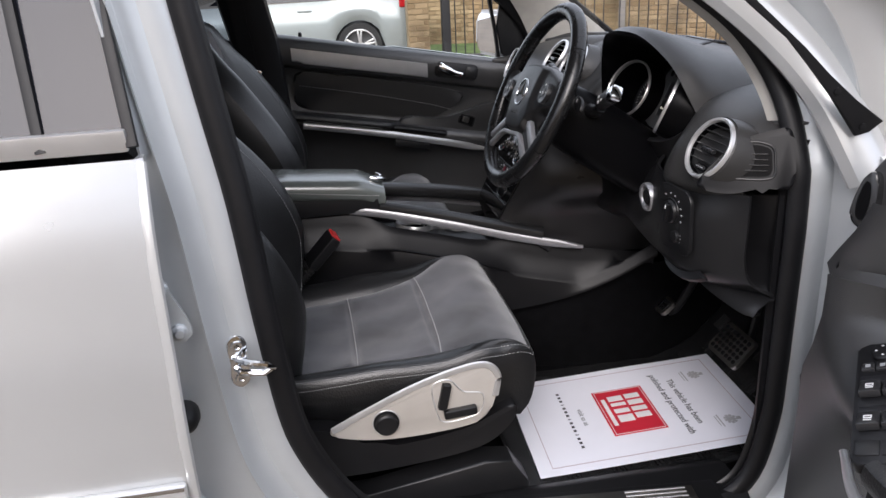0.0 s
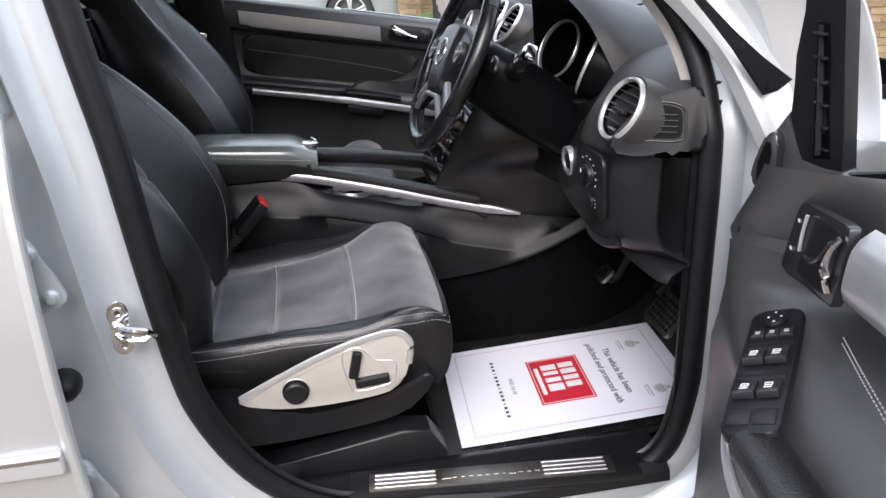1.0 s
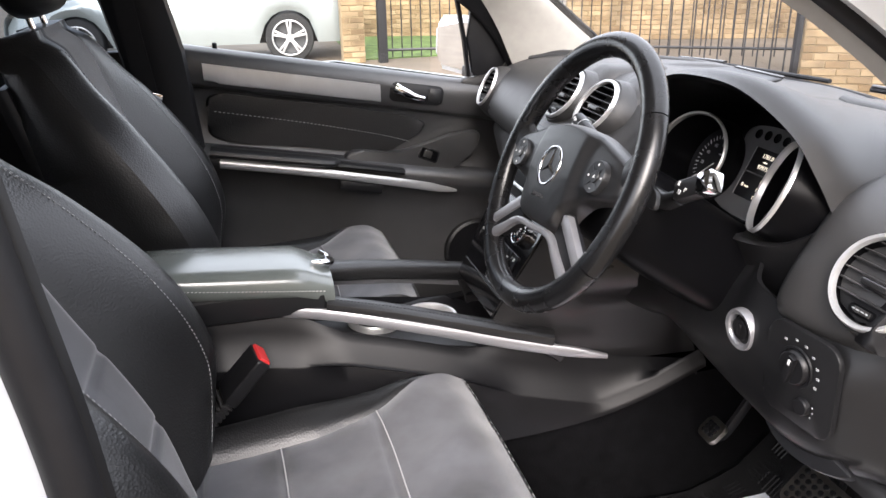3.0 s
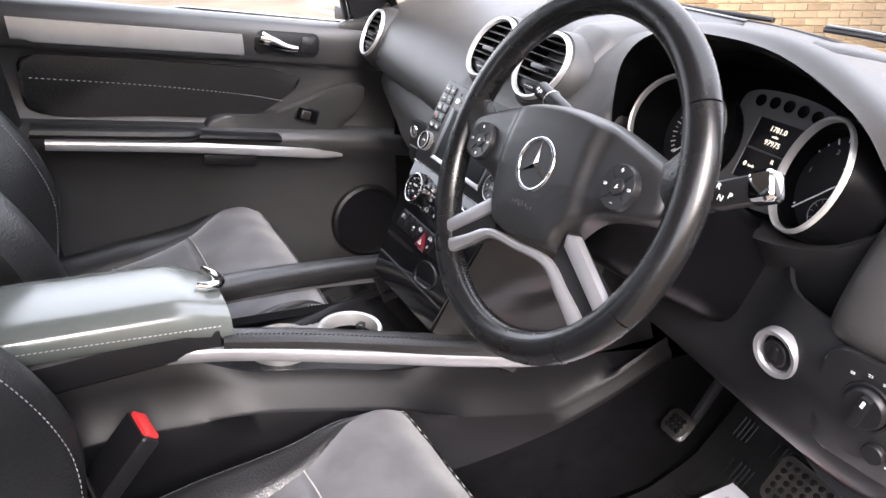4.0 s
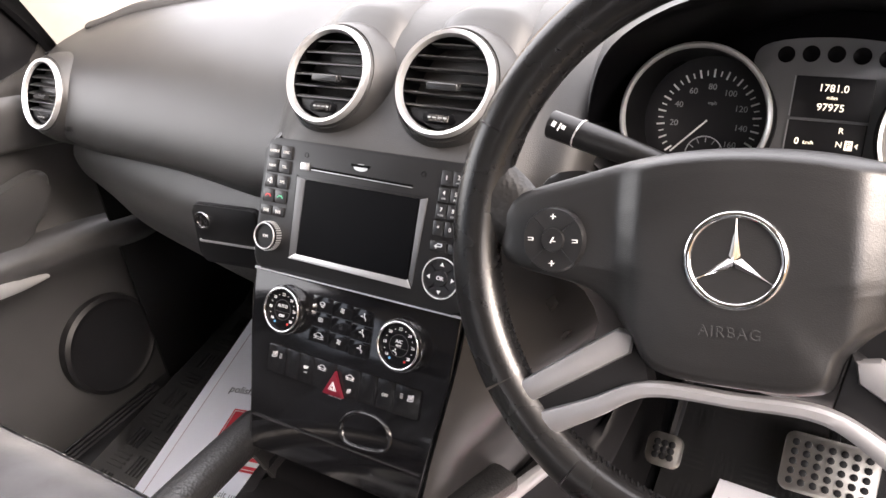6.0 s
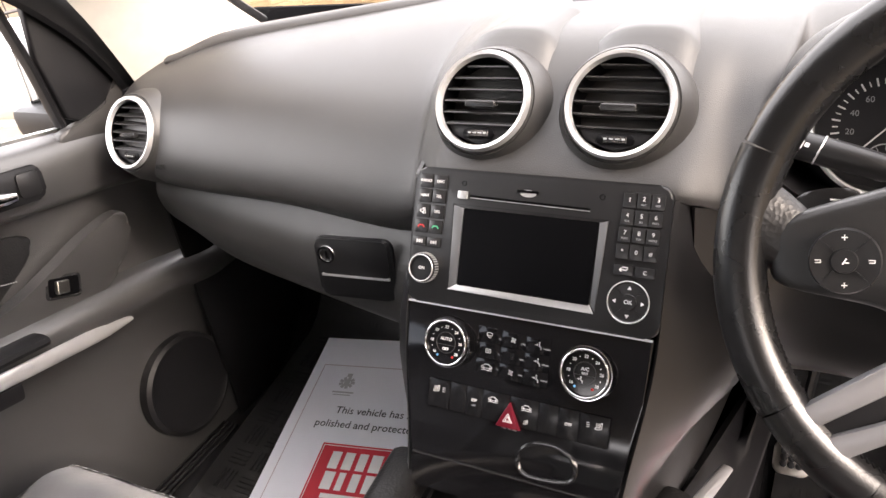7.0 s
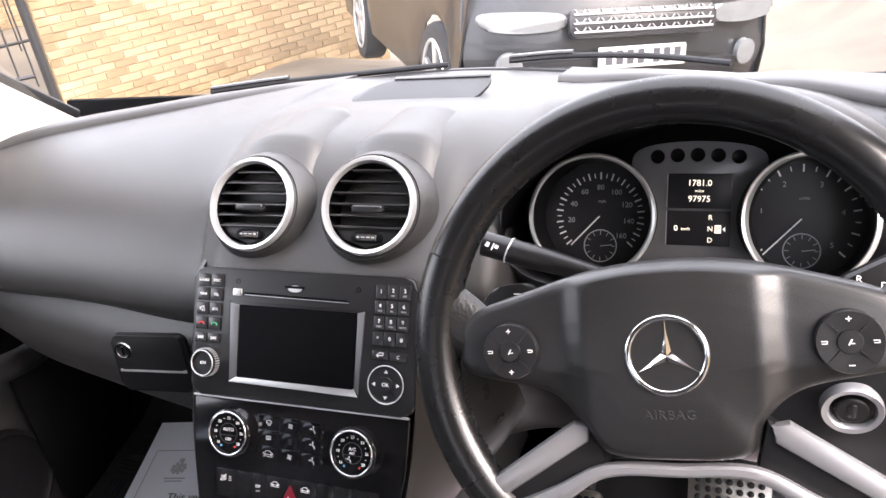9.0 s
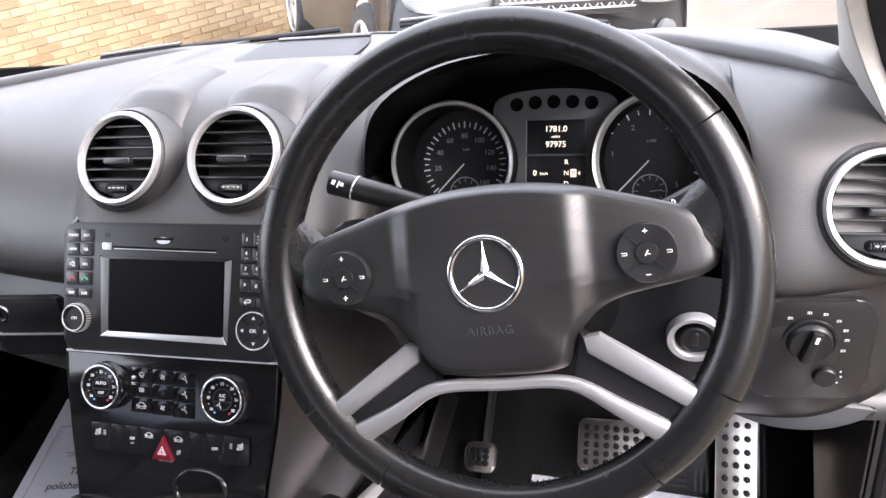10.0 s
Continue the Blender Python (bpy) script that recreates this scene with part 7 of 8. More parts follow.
board(bm, [(0.782, -0.930, 1.163), (0.787, -0.949, 1.192), (0.801, -0.968, 1.124), (0.808, -1.045, 1.133), (0.800, -1.09, 1.10), (0.792, -0.935, 1.080), (0.775, -0.925, 1.10)], 0.03, 0.006)
part("corner_cover", bm, DOORCARD, odoor)
bm = bmesh.new()
TW = facing((0.768, -0.940, 1.121), (0.45, -0.9, 0), (-0.9, -0.45, 0.1))
prism(bm, soft_outline([(-0.012, -0.034), (0.008, -0.040), (0.016, -0.01), (0.014, 0.036), (0.0, 0.042), (-0.010, 0.02), (-0.017, -0.015)], 28), TW @ at(0, 0, -0.02), 0.024, 0.005, 3)
tw = part("tweeter", bm, SATIN, odoor, "oval tweeter pod")
bm = bmesh.new()
prism(bm, soft_outline([(-0.007, -0.022), (0.004, -0.026), (0.008, 0.0), (0.006, 0.024), (-0.002, 0.028), (-0.009, 0.0)], 24), TW @ at(0, 0, 0.003), 0.002)
part("tweeter_grille", bm, SCREEN, tw)
SF = facing((0.6665, -1.149, 0.934), (0.032, -0.027, 0.015), (-0.0036, 0.0014, 0.0101))
bm = bmesh.new()
prism(bm, rounded(0.064, 0.256, 0.014), SF @ at(0, 0, -0.010), 0.014, 0.003)
panel = part("switch_panel", bm, PLASTIC, odoor, "window and mirror switch panel")
bm = bmesh.new()
lathe(bm, [(0.015, 0.002), (0.0145, 0.009), (0.012, 0.011), (0, 0.010)], SF @ at(0, 0.100) @ Matrix.Diagonal((1, 1.3, 1, 1)), 28)
mk = part("mirror_knob", bm, PLASTIC, panel, "round mirror switch")
bm = bmesh.new()
for a in range(0, 360, 90):
    bars(bm, SF @ at(0.008 * math.cos(radians(a)), 0.100 + 0.011 * math.sin(radians(a)), 0.0105), [(0, 0, 0.003, 0.003, 45)])
part("symbol", bm, WHITE, mk)
for c in (-1, 0, 1):
    bm = bmesh.new()
    box(bm, SF @ at(0.0175 * c, 0.068, 0.005), 0.0165, 0.018, 0.006, 0.002)
    sm = part("small_switch", bm, SATIN, panel)
    bm = bmesh.new()
    bars(bm, SF @ at(0.0175 * c, 0.068, 0.0085), [(0, 0, 0.006, 0.006)])
    part("symbol", bm, GREYPRINT, sm)
for r in (0, 1):
    bm = bmesh.new()
    box(bm, SF @ at(0, 0.040 - 0.068 * r, 0.003), 0.054, 0.020, 0.004, 0.002)
    part("switch_well", bm, DIAL, panel)
    for c in (-1, 1):
        bm = bmesh.new()
        box(bm, SF @ at(0.0135 * c, 0.017 - 0.068 * r, 0.007) @ pose(0, 0, 0, -10, 0, 0), 0.0255, 0.034, 0.010, 0.003)
        b_ = part("window_rocker", bm, SATIN, panel, "window rocker with pale symbol")
        bm = bmesh.new()
        bars(bm, SF @ at(0.0135 * c, 0.015 - 0.068 * r, 0.0130) @ pose(0, 0, 0, -10, 0, 0), [(0, 0, 0.009, 0.0016), (0, 0.006, 0.009, 0.0016), (0.004, 0.003, 0.0012, 0.007), (-0.004, 0.003, 0.0012, 0.007), (0, -0.005, 0.009, 0.0016)])
        part("symbol", bm, WHITE, b_)
for c in (-1, 1):
    bm = bmesh.new()
    box(bm, SF @ at(0.014 * c, -0.100, 0.004), 0.026, 0.028, 0.004, 0.002)
    part("blank_switch", bm, SOFTBLACK, panel)
DF = Matrix.Translation(od(0, 0, 0)) @ Matrix((BACK, V(0, 0, 1), INWARD)).transposed().to_4x4() @ Matrix.Translation((0.042, 0.016, 0.019))   # x back, y up, z into the cabin
bm = bmesh.new()
prism(bm, soft_outline([(0.153, 0.993), (0.160, 1.022), (0.176, 1.066), (0.190, 1.093), (0.206, 1.099), (0.260, 1.106), (0.312, 1.112), (0.321, 1.104), (0.316, 1.066), (0.307, 1.016), (0.290, 1.010), (0.220, 1.001)], 60), DF @ at(0, 0, -0.020), 0.012, 0.003)
hsur = part("handle_surround", bm, SATIN, odoor, "black handle plate")
bm = bmesh.new()
prism(bm, soft_outline([(0.214, 1.040), (0.224, 1.088), (0.262, 1.094), (0.304, 1.098), (0.300, 1.060), (0.292, 1.022), (0.250, 1.014), (0.208, 1.012)], 44), DF @ at(0, 0, -0.0078), 0.0012)
part("handle_well", bm, DIAL, hsur)
bm = bmesh.new()
tube(bm, spline([DF @ V(*p) for p in ((0.209, 1.040, -0.005), (0.214, 1.064, -0.004), (0.221, 1.090, -0.004))], 10), 0.0025, 0.002, 8)
part("well_edge", bm, SILVER, hsur)
bm = bmesh.new()
tube(bm, spline([DF @ V(*p) for p in ((0.226, 1.038, -0.009), (0.252, 1.044, -0.006), (0.276, 1.058, -0.004), (0.298, 1.086, -0.004))], 14), 0.007, 0.004, 10)
pull = part("door_handle", bm, SATIN, odoor, "black door pull with a chrome face")
bm = bmesh.new()
tube(bm, spline([DF @ V(*p) for p in ((0.310, 1.096, -0.004), (0.301, 1.080, -0.002), (0.296, 1.060, -0.001), (0.294, 1.042, -0.002), (0.298, 1.026, -0.005))], 18), lambda t: 0.002 + 0.005 * math.sin(math.pi * t), 0.004, 10)
part("handle_face", bm, CHROME, pull, "bright chrome face")
bm = bmesh.new()
for x, y in ((0.190, 1.072), (0.176, 1.030)):
    bars(bm, DF @ at(x, y, -0.0075), [(0, 0, 0.006, 0.004)])
part("symbol", bm, WHITE, hsur)
bm = bmesh.new()
rows = [[od(0.353 + u + 0.018 * k / 8, 0.009 - 0.020 * abs(k / 4 - 1) ** 4, lerp(1.028, 1.130, k / 8) + 0.09 * u) for k in range(9)] for u in (0.0, 0.004, 0.02, 0.06, 0.12, 0.2, 0.3, 0.5, 0.72)]
grid(bm, rows)
part("silver_trim", thick(bm, 0.004), ALU, odoor, "satin silver trim panel", angle=60)
bm = bmesh.new()
tube(bm, spline([od(0.43, 0.105, 0.905), od(0.53, 0.10, 0.91), od(0.75, 0.09, 0.91), od(1.0, 0.08, 0.91)], 16), 0.030, 0.020, 12, power=0.7)
part("armrest", bm, LEATHER, odoor, "leather door armrest")
bm = bmesh.new()
for dz in (0.0, -0.008):
    line = spline([od(0.34, -0.012, 0.985 + dz), od(0.44, -0.004, 0.975 + dz), od(0.60, 0.0, 0.955 + dz), od(0.9, 0.0, 0.94 + dz)], 120)
    for k in range(0, 120, 2):
        tube(bm, [line[k], line[k + 1]], 0.0009, n=4)
part("stitching", bm, THREAD, odoor)
bm = bmesh.new()
tube(bm, spline([od(0.33, 0.105, 0.865), od(0.42, 0.125, 0.855), od(0.60, 0.128, 0.855), od(1.0, 0.12, 0.86)], 16), 0.006, lambda t: 0.012 * min(1, 8 * t + 0.1) ** 0.5, 10)
part("silver_strip", bm, ALU, odoor, "satin silver strip")
bm = bmesh.new()
lathe(bm, [(0.095, -0.01), (0.093, 0.006), (0.085, 0.010), (0.0, 0.008)], facing(od(0.14, -0.012, 0.66), BACK, INWARD), 44)
part("speaker", bm, PLASTIC, odoor, "round speaker grille")
bm = bmesh.new()
grid(bm, [[od(x, lerp(-0.115, -0.02, s), lerp(1.137 + 0.12 * (x - 0.12), 1.68, s)) for s in (0, 0.5, 1)] for x in (0.17, 0.45, 0.75, 1.03)])
dwin = part("window", bm, GLASS, odoor, "clear side glass")
dwin.visible_shadow = False

# ---- footwells ----


def mat_height(x, rise):
    """The mat lies on the floor and bends up over the toe board."""
    return max(mat_flat(x, rise), interp(x, (0.3, 0.78, 0.90, 1.0, 1.12), (0.462, 0.462, 0.50, 0.60, 0.80)) + 0.010)


def mat_flat(x, rise):
    return 0.478 + (rise * smooth((x - 0.86) / 0.20) if rise < 0.05 else rise * max(0.0, (x - 0.45) / 0.5))


def mat_sheet(bm, x0, x1, y0, y1, rise):
    rows = []
    for i in range(21):
        x = lerp(x0, x1, i / 20)
        z = mat_height(x, rise)
        rows.append([V(x, lerp(y0, y1, j / 8), z) for j in range(9)])
    grid(bm, rows)


for y0, y1, lab in ((-0.665, -0.215, "ribbed black rubber driver floor mat"), (0.215, 0.70, "ribbed black rubber passenger floor mat")):
    fm = thing("floor_mat", lab, "floor mat", "floor mats")
    rise = 0.035 if y0 < 0 else 0.09
    bm = bmesh.new()
    mat_sheet(bm, 0.34, 1.05, y0, y1, rise)
    part("sheet", thick(bm, 0.006), MAT_RUBBER, fm)
    bm = bmesh.new()
    for i in range(14):
        for j in range(9):
            x, y = lerp(0.38, 1.04, (i + 0.5) / 14), lerp(y0 + 0.02, y1 - 0.02, (j + 0.5) / 9)
            z = mat_height(x, rise)
            T = pose(x, y, z, 0, -math.degrees(math.atan2(mat_height(x + 0.012, rise) - mat_height(x - 0.012, rise), 0.024)), 0)
            for k in range(4):
                o = 0.009 * (k - 1.5)
                if (i + j) % 2:
                    box(bm, T @ at(o, 0, 0.0062), 0.004, 0.038, 0.004)
                else:
                    box(bm, T @ at(0, o, 0.0062), 0.038, 0.004, 0.004)
    part("ribs", bm, MAT_RUBBER, fm, "raised chequer ribs")["kind"] = "stuff"
    bm = bmesh.new()
    z = 0.482
    tube(bm, [V(0.34, y0, z), V(0.34, y1, z)], 0.007, n=8)
    tube(bm, [V(x, y0, mat_height(x, rise) + 0.004) for x in (0.34, 0.45, 0.72, 0.85, 0.90, 0.95, 1.0, 1.05)], 0.007, n=8)
    part("mat_edge", bm, MAT_RUBBER, fm)


def leaflet(M, w, h, label, extra=0.0):
    """A printed paper floor protector in the frame M: x across, y up the page."""
    sheet = thing("paper_mat", label, "paper mat", "paper floor protectors")
    bm = bmesh.new()
    rows = []
    for i in range(25):
        rows.append([M @ V(lerp(-w / 2, w / 2, j / 18), lerp(-h / 2, h / 2 + extra, i / 24), curl(lerp(-1, 1, j / 18), lerp(-1, 1, i / 24))) for j in range(19)])
    grid(bm, rows)
    part("paper", thick(bm, 0.0006), PAPER, sheet, angle=80)
    T = M @ at(0, 0, 0.0035)
    bm = bmesh.new()
    for x, y, sx, sy in ((0, h * 0.44, w * 0.88, 0.0012), (0, -h * 0.44, w * 0.88, 0.0012), (w * 0.44, 0, 0.0012, h * 0.88), (-w * 0.44, 0, 0.0012, h * 0.88)):
        bars(bm, T, [(x, y, sx, sy)])
    part("border", bm, mat("border_ink", (0.45, 0.35, 0.38), 0.7) if "border_ink" not in bpy.data.materials else bpy.data.materials["border_ink"], sheet)
    lettering("text_line", "This vehicle has been", 0.0215, T @ at(0, h * 0.235), INK, sheet)
    lettering("text_line", "polished and protected with", 0.0215, T @ at(0, h * 0.175), INK, sheet)
    lettering("text_line", "visit us at", 0.017, T @ at(0, -h * 0.225), GREYPRINT, sheet)
    bm = bmesh.new()
    for k in range(15):
        bars(bm, T, [(-0.105 + 0.015 * k, -h * 0.285, 0.007 if k % 4 != 3 else 0.002, 0.0065)])
    part("address_bars", bm, INK, sheet)
    bm = bmesh.new()
    bars(bm, T, [(0, -h * 0.02, 0.175, 0.118)])
    badge = part("red_badge", bm, RED, sheet, "red printed badge")
    bm = bmesh.new()
    U2 = T @ at(0, -h * 0.02, 0.0008)
    bars(bm, U2, [(-0.052, 0.026, 0.018, 0.034), (-0.026, 0.026, 0.018, 0.034), (0.0, 0.026, 0.016, 0.034), (0.026, 0.026, 0.020, 0.034), (-0.050, -0.014, 0.020, 0.034), (-0.026, -0.014, 0.012, 0.034), (0.0, -0.014, 0.016, 0.034), (0.030, -0.014, 0.026, 0.034)])
    bars(bm, U2, [(0, 0.0545, 0.168, 0.0012), (0, -0.0545, 0.168, 0.0012), (0.0835, 0, 0.0012, 0.110), (-0.0835, 0, 0.0012, 0.110), (0, -0.043, 0.105, 0.009)])
    part("badge_print", bm, WHITE, badge)
    for cx in (-0.095, 0.095):
        bm = bmesh.new()
        for k in range(9):
            a = 2 * math.pi * k / 9
            bars(bm, T, [(cx + 0.012 * math.cos(a), h * 0.36 + 0.010 * math.sin(a), 0.008, 0.006, k * 40)])
        bars(bm, T, [(cx, h * 0.36, 0.012, 0.016), (cx, h * 0.395, 0.010, 0.008), (cx, h * 0.315, 0.044, 0.003), (cx, h * 0.303, 0.036, 0.002)])
        part("crest", bm, mat("crest_ink", (0.42, 0.42, 0.44), 0.7) if "crest_ink" not in bpy.data.materials else bpy.data.materials["crest_ink"], sheet, "small grey crest")
    return sheet


curl = lambda u, v: 0.0022 + 0.002 * noise.noise(V(u * 1.5, v * 1.5, 0.3))
leaflet(Matrix.Translation((0.642, -0.468, 0.504)) @ Matrix.Rotation(radians(-3.8), 4, "Y") @ Matrix.Rotation(radians(-90), 4, "Z") @ at(0, 0, 0, -3), 0.360, 0.510, "white printed paper floor protector on the driver mat")
leaflet(Matrix.Translation((0.668, 0.410, 0.533)) @ Matrix.Rotation(radians(-10.2), 4, "Y") @ Matrix.Rotation(radians(-90), 4, "Z") @ at(0, 0, 0, 9.8), 0.360, 0.510, "white printed paper floor protector on the passenger mat", 0.04)


def pedal(x, y, z, w, h, tilt, label, dots, arm_from):
    p = thing("pedal", label, "pedal", "pedals")
    F = facing((x, y, z), (0, -1, 0), (-math.cos(radians(tilt)), 0, math.sin(radians(tilt))))
    bm = bmesh.new()
    prism(bm, rounded(w, h, 0.012), F @ at(0, 0, -0.008), 0.010, 0.003, 3)
    part("pad", bm, STEELPEDAL, p, "brushed steel pedal pad")
    nx, ny = dots
    for i in range(nx):
        for j in range(ny):
            bm = bmesh.new()
            lathe(bm, [(0.0050, 0.0), (0.0048, 0.003), (0.0034, 0.0035), (0, 0.003)], F @ at(lerp(-w / 2 + 0.014, w / 2 - 0.014, i / max(1, nx - 1)) if nx > 1 else 0, lerp(-h / 2 + 0.014, h / 2 - 0.014, j / (ny - 1)), 0.002), 10)
            part("rubber_stud", bm, RUBBER, p)
    bm = bmesh.new()
    tube(bm, spline([F @ V(0, 0.0, -0.01), F @ V(0, h * 0.4, -0.03), Vector(arm_from)], 10), 0.007, 0.011, 8)
    part("arm", bm, PLASTIC, p)
    return p


pedal(0.885, -0.442, 0.622, 0.118, 0.080, 42, "studded steel brake pedal", (7, 5), (0.98, -0.42, 0.88))
pedal(0.905, -0.620, 0.600, 0.060, 0.170, 35, "studded steel accelerator pedal", (3, 8), (1.0, -0.62, 0.82))
pedal(0.817, -0.240, 0.640, 0.048, 0.046, 48, "small studded steel parking brake pedal", (3, 3), (0.93, -0.262, 0.80))


# ---- street ----
ASPHALT = mat("worn_paving", (0.135, 0.108, 0.078), 0.85, 0, 0.4, 60, 0.25, 1.2)
GRASS = mat("short_grass", (0.09, 0.14, 0.04), 0.9, 0, 0.5, 80, 0.4, 6)
MORTAR = mat("lime_mortar", (0.29, 0.22, 0.13), 0.9, 0, 0.3, 120, 0.15, 4)
IRON = mat("black_railing_paint", (0.02, 0.02, 0.022), 0.45, 0, 0.1, 100)
BMW = mat("pale_silver_blue_paint", (0.38, 0.42, 0.42), 0.25, 0.35, 0, 1, 0.02, 3, coat=0.6)
BLACKCAR = mat("black_car_paint", (0.012, 0.013, 0.015), 0.30, 0.0, 0, 1, 0.05, 3, coat=0.3)
TYRE = mat("tyre_rubber", (0.02, 0.02, 0.02), 0.8)
LENS = mat("headlamp_lens", (0.22, 0.23, 0.24), 0.14, 0.4)
REDLENS = mat("red_lamp_lens", (0.45, 0.015, 0.02), 0.15)


def brick_material():
    ma = mat("yellow_stock_brick", (0.46, 0.33, 0.18), 0.88, 0, 0.5, 90, 0.45, 2.2)
    nt = ma.node_tree
    info = nt.nodes.new("ShaderNodeObjectInfo")
    geo = nt.nodes.new("ShaderNodeNewGeometry")
    add = nt.nodes.new("ShaderNodeMath")
    nt.links.new(info.outputs["Random"], add.inputs[0])
    nt.links.new(geo.outputs["Random Per Island"], add.inputs[1])
    fr = nt.nodes.new("ShaderNodeMath")
    fr.operation = "FRACT"
    nt.links.new(add.outputs[0], fr.inputs[0])
    ramp = nt.nodes.new("ShaderNodeValToRGB")
    ramp.color_ramp.elements[0].color, ramp.color_ramp.elements[1].color = (0.20, 0.135, 0.07, 1), (0.32, 0.235, 0.135, 1)
    nt.links.new(fr.outputs[0], ramp.inputs[0])
    mul = [n for n in nt.nodes if n.bl_idname == "ShaderNodeMix"][0]
    nt.links.new(ramp.outputs[0], mul.inputs["A"])
    return ma


BRICK = brick_material()


def ground_height(x, y):
    """Street that falls away ahead and tips sideways where the off-roader stands."""
    across = (y - 0.1) * math.cos(0.595) - (x - 4.2) * math.sin(0.595)
    fade = smooth((x - 2.4) / 1.0) * (1 - smooth((abs(across) - 1.2) / 1.2)) * (1 - smooth((x - 7.5) / 2.0))
    fall = 0.22 * smooth((x - 2.4) / 1.4) + 0.25 * smooth((x - 5.0) / 2.0) + 0.4 * smooth((x - 7.0) / 3.0)
    return 0.126 * max(-1.2, min(1.2, across)) * fade - fall * (1 - smooth((-1.0 - y) / 2)) * (1 - smooth((y - 6.5) / 1.5))


bm = bmesh.new()
steps = [-400, -120, -40, -16, -8] + [-5 + 0.5 * k for k in range(37)] + [16, 24, 60, 150, 400]
grid(bm, [[V(x, y, ground_height(x, y)) for y in steps] for x in steps])
tagged(part("ground", bm, ASPHALT), "pale worn paved street", "ground", kind="structure")


def brick_wall(name, a, b, height, label, z0=0.0):
    """A brick wall from a to b (plan points), its face towards the car."""
    a, b = Vector(a), Vector(b)
    L = (b - a).length
    d = (b - a).normalized()
    nrm = V(d.y, -d.x)
    F = Matrix(((d.x, 0, nrm.x, a.x), (d.y, 0, nrm.y, a.y), (0, 1, 0, z0), (0, 0, 0, 1)))
    bm = bmesh.new()
    box(bm, F @ Matrix.Translation((L / 2, height / 2, -0.115)), L, height, 0.22)
    wall = tagged(part(name, bm, MORTAR), label, "wall", kind="structure")
    return wall, F, L, height


def brick_mesh():
    """One brick with a worn face, its back lower corner at the middle of its bed."""
    w, h = 0.1075, 0.065
    vs = [(-w, 0, 0), (w, 0, 0), (w, h, 0), (-w, h, 0), (-w + 0.004, 0.004, 0.008), (w - 0.004, 0.004, 0.008), (w - 0.004, h - 0.004, 0.007), (-w + 0.004, h - 0.004, 0.0085)]
    me = bpy.data.meshes.new("brick")
    me.from_pydata(vs, [], [(4, 5, 6, 7), (0, 1, 5, 4), (1, 2, 6, 5), (2, 3, 7, 6), (3, 0, 4, 7)])
    me.materials.append(BRICK)
    return me


ONE_BRICK = brick_mesh()


def lay_bricks(wall, F, L, height, near=None):
    """Stretcher bond; bricks inside near (x0, x1, y0, y1 on the wall) are single parts, the rest one joined part."""
    verts, faces = [], []
    rnd = random.Random(5)
    for r in range(int(height / 0.075)):
        x = -0.1125 if r % 2 else 0.0
        while x < L:
            x0, x1 = max(0.0, x) + 0.004, min(L, x + 0.225) - 0.006
            z = 0.004 + rnd.random() * 0.006
            y0, y1 = r * 0.075 + 0.005, r * 0.075 + 0.070
            if near and x1 - x0 > 0.21 and near[0] < x and x + 0.225 < near[1] and near[2] < y0 and y1 < near[3]:
                ob = new("brick", ONE_BRICK)
                ob.parent = wall
                ob.matrix_local = F @ Matrix.Translation((x + 0.1115, y0, z - 0.007)) @ Matrix.Rotation(radians(rnd.uniform(-0.6, 0.6)), 4, "Z")
            elif x1 - x0 > 0.03:
                k = len(verts)
                for px, py, pz in ((x0, y0, 0), (x1, y0, 0), (x1, y1, 0), (x0, y1, 0), (x0 + 0.004, y0 + 0.004, z), (x1 - 0.004, y0 + 0.004, z), (x1 - 0.004, y1 - 0.004, z), (x0 + 0.004, y1 - 0.004, z)):
                    verts.append(F @ V(px, py, pz))
                faces += [tuple(k + q for q in f) for f in ((4, 5, 6, 7), (0, 1, 5, 4), (1, 2, 6, 5), (2, 3, 7, 6), (3, 0, 4, 7))]
            x += 0.225
    me = bpy.data.meshes.new("brickwork")
    me.from_pydata(verts, [], faces)
    me.materials.append(BRICK)
    ob = new("brickwork", me)
    ob.parent = wall
    tagged(ob, "weathered yellow bricks", kind="stuff")


walls = [
    brick_wall("wall_ahead", (5.53, 5.47), (8.9, 3.56), 3.4, "old yellow brick garden wall", -0.95),
    brick_wall("wall_north", (5.2, 10.6), (12.0, 8.2), 2.6, "yellow brick wall behind the railings"),
    brick_wall("wall_far", (1.6, 12.6), (5.4, 11.4), 2.6, "yellow brick house wall"),
]
# added out of view: shades the open doorway from low sky light
blocker_wall = brick_wall("unseen_wall_south", (9.0, -6.4), (-9.0, -6.4), 3.2, "unseen brick wall added to block low side light")
lay_bricks(*blocker_wall)
for w_, near_ in zip(walls, ((0.0, 3.9, 0.60, 1.75), (1.0, 6.0, 0.7, 1.6), None)):
    lay_bricks(*w_, near_)
bm = bmesh.new()
grid(bm, [[V(x, y, 0.02) for y in (9.6, 11, 13)] for x in (1.7, 3, 5.5)])
tagged(part("verge", thick(bm, 0.03), GRASS), "strip of short green grass behind railings", "grass", kind="structure")


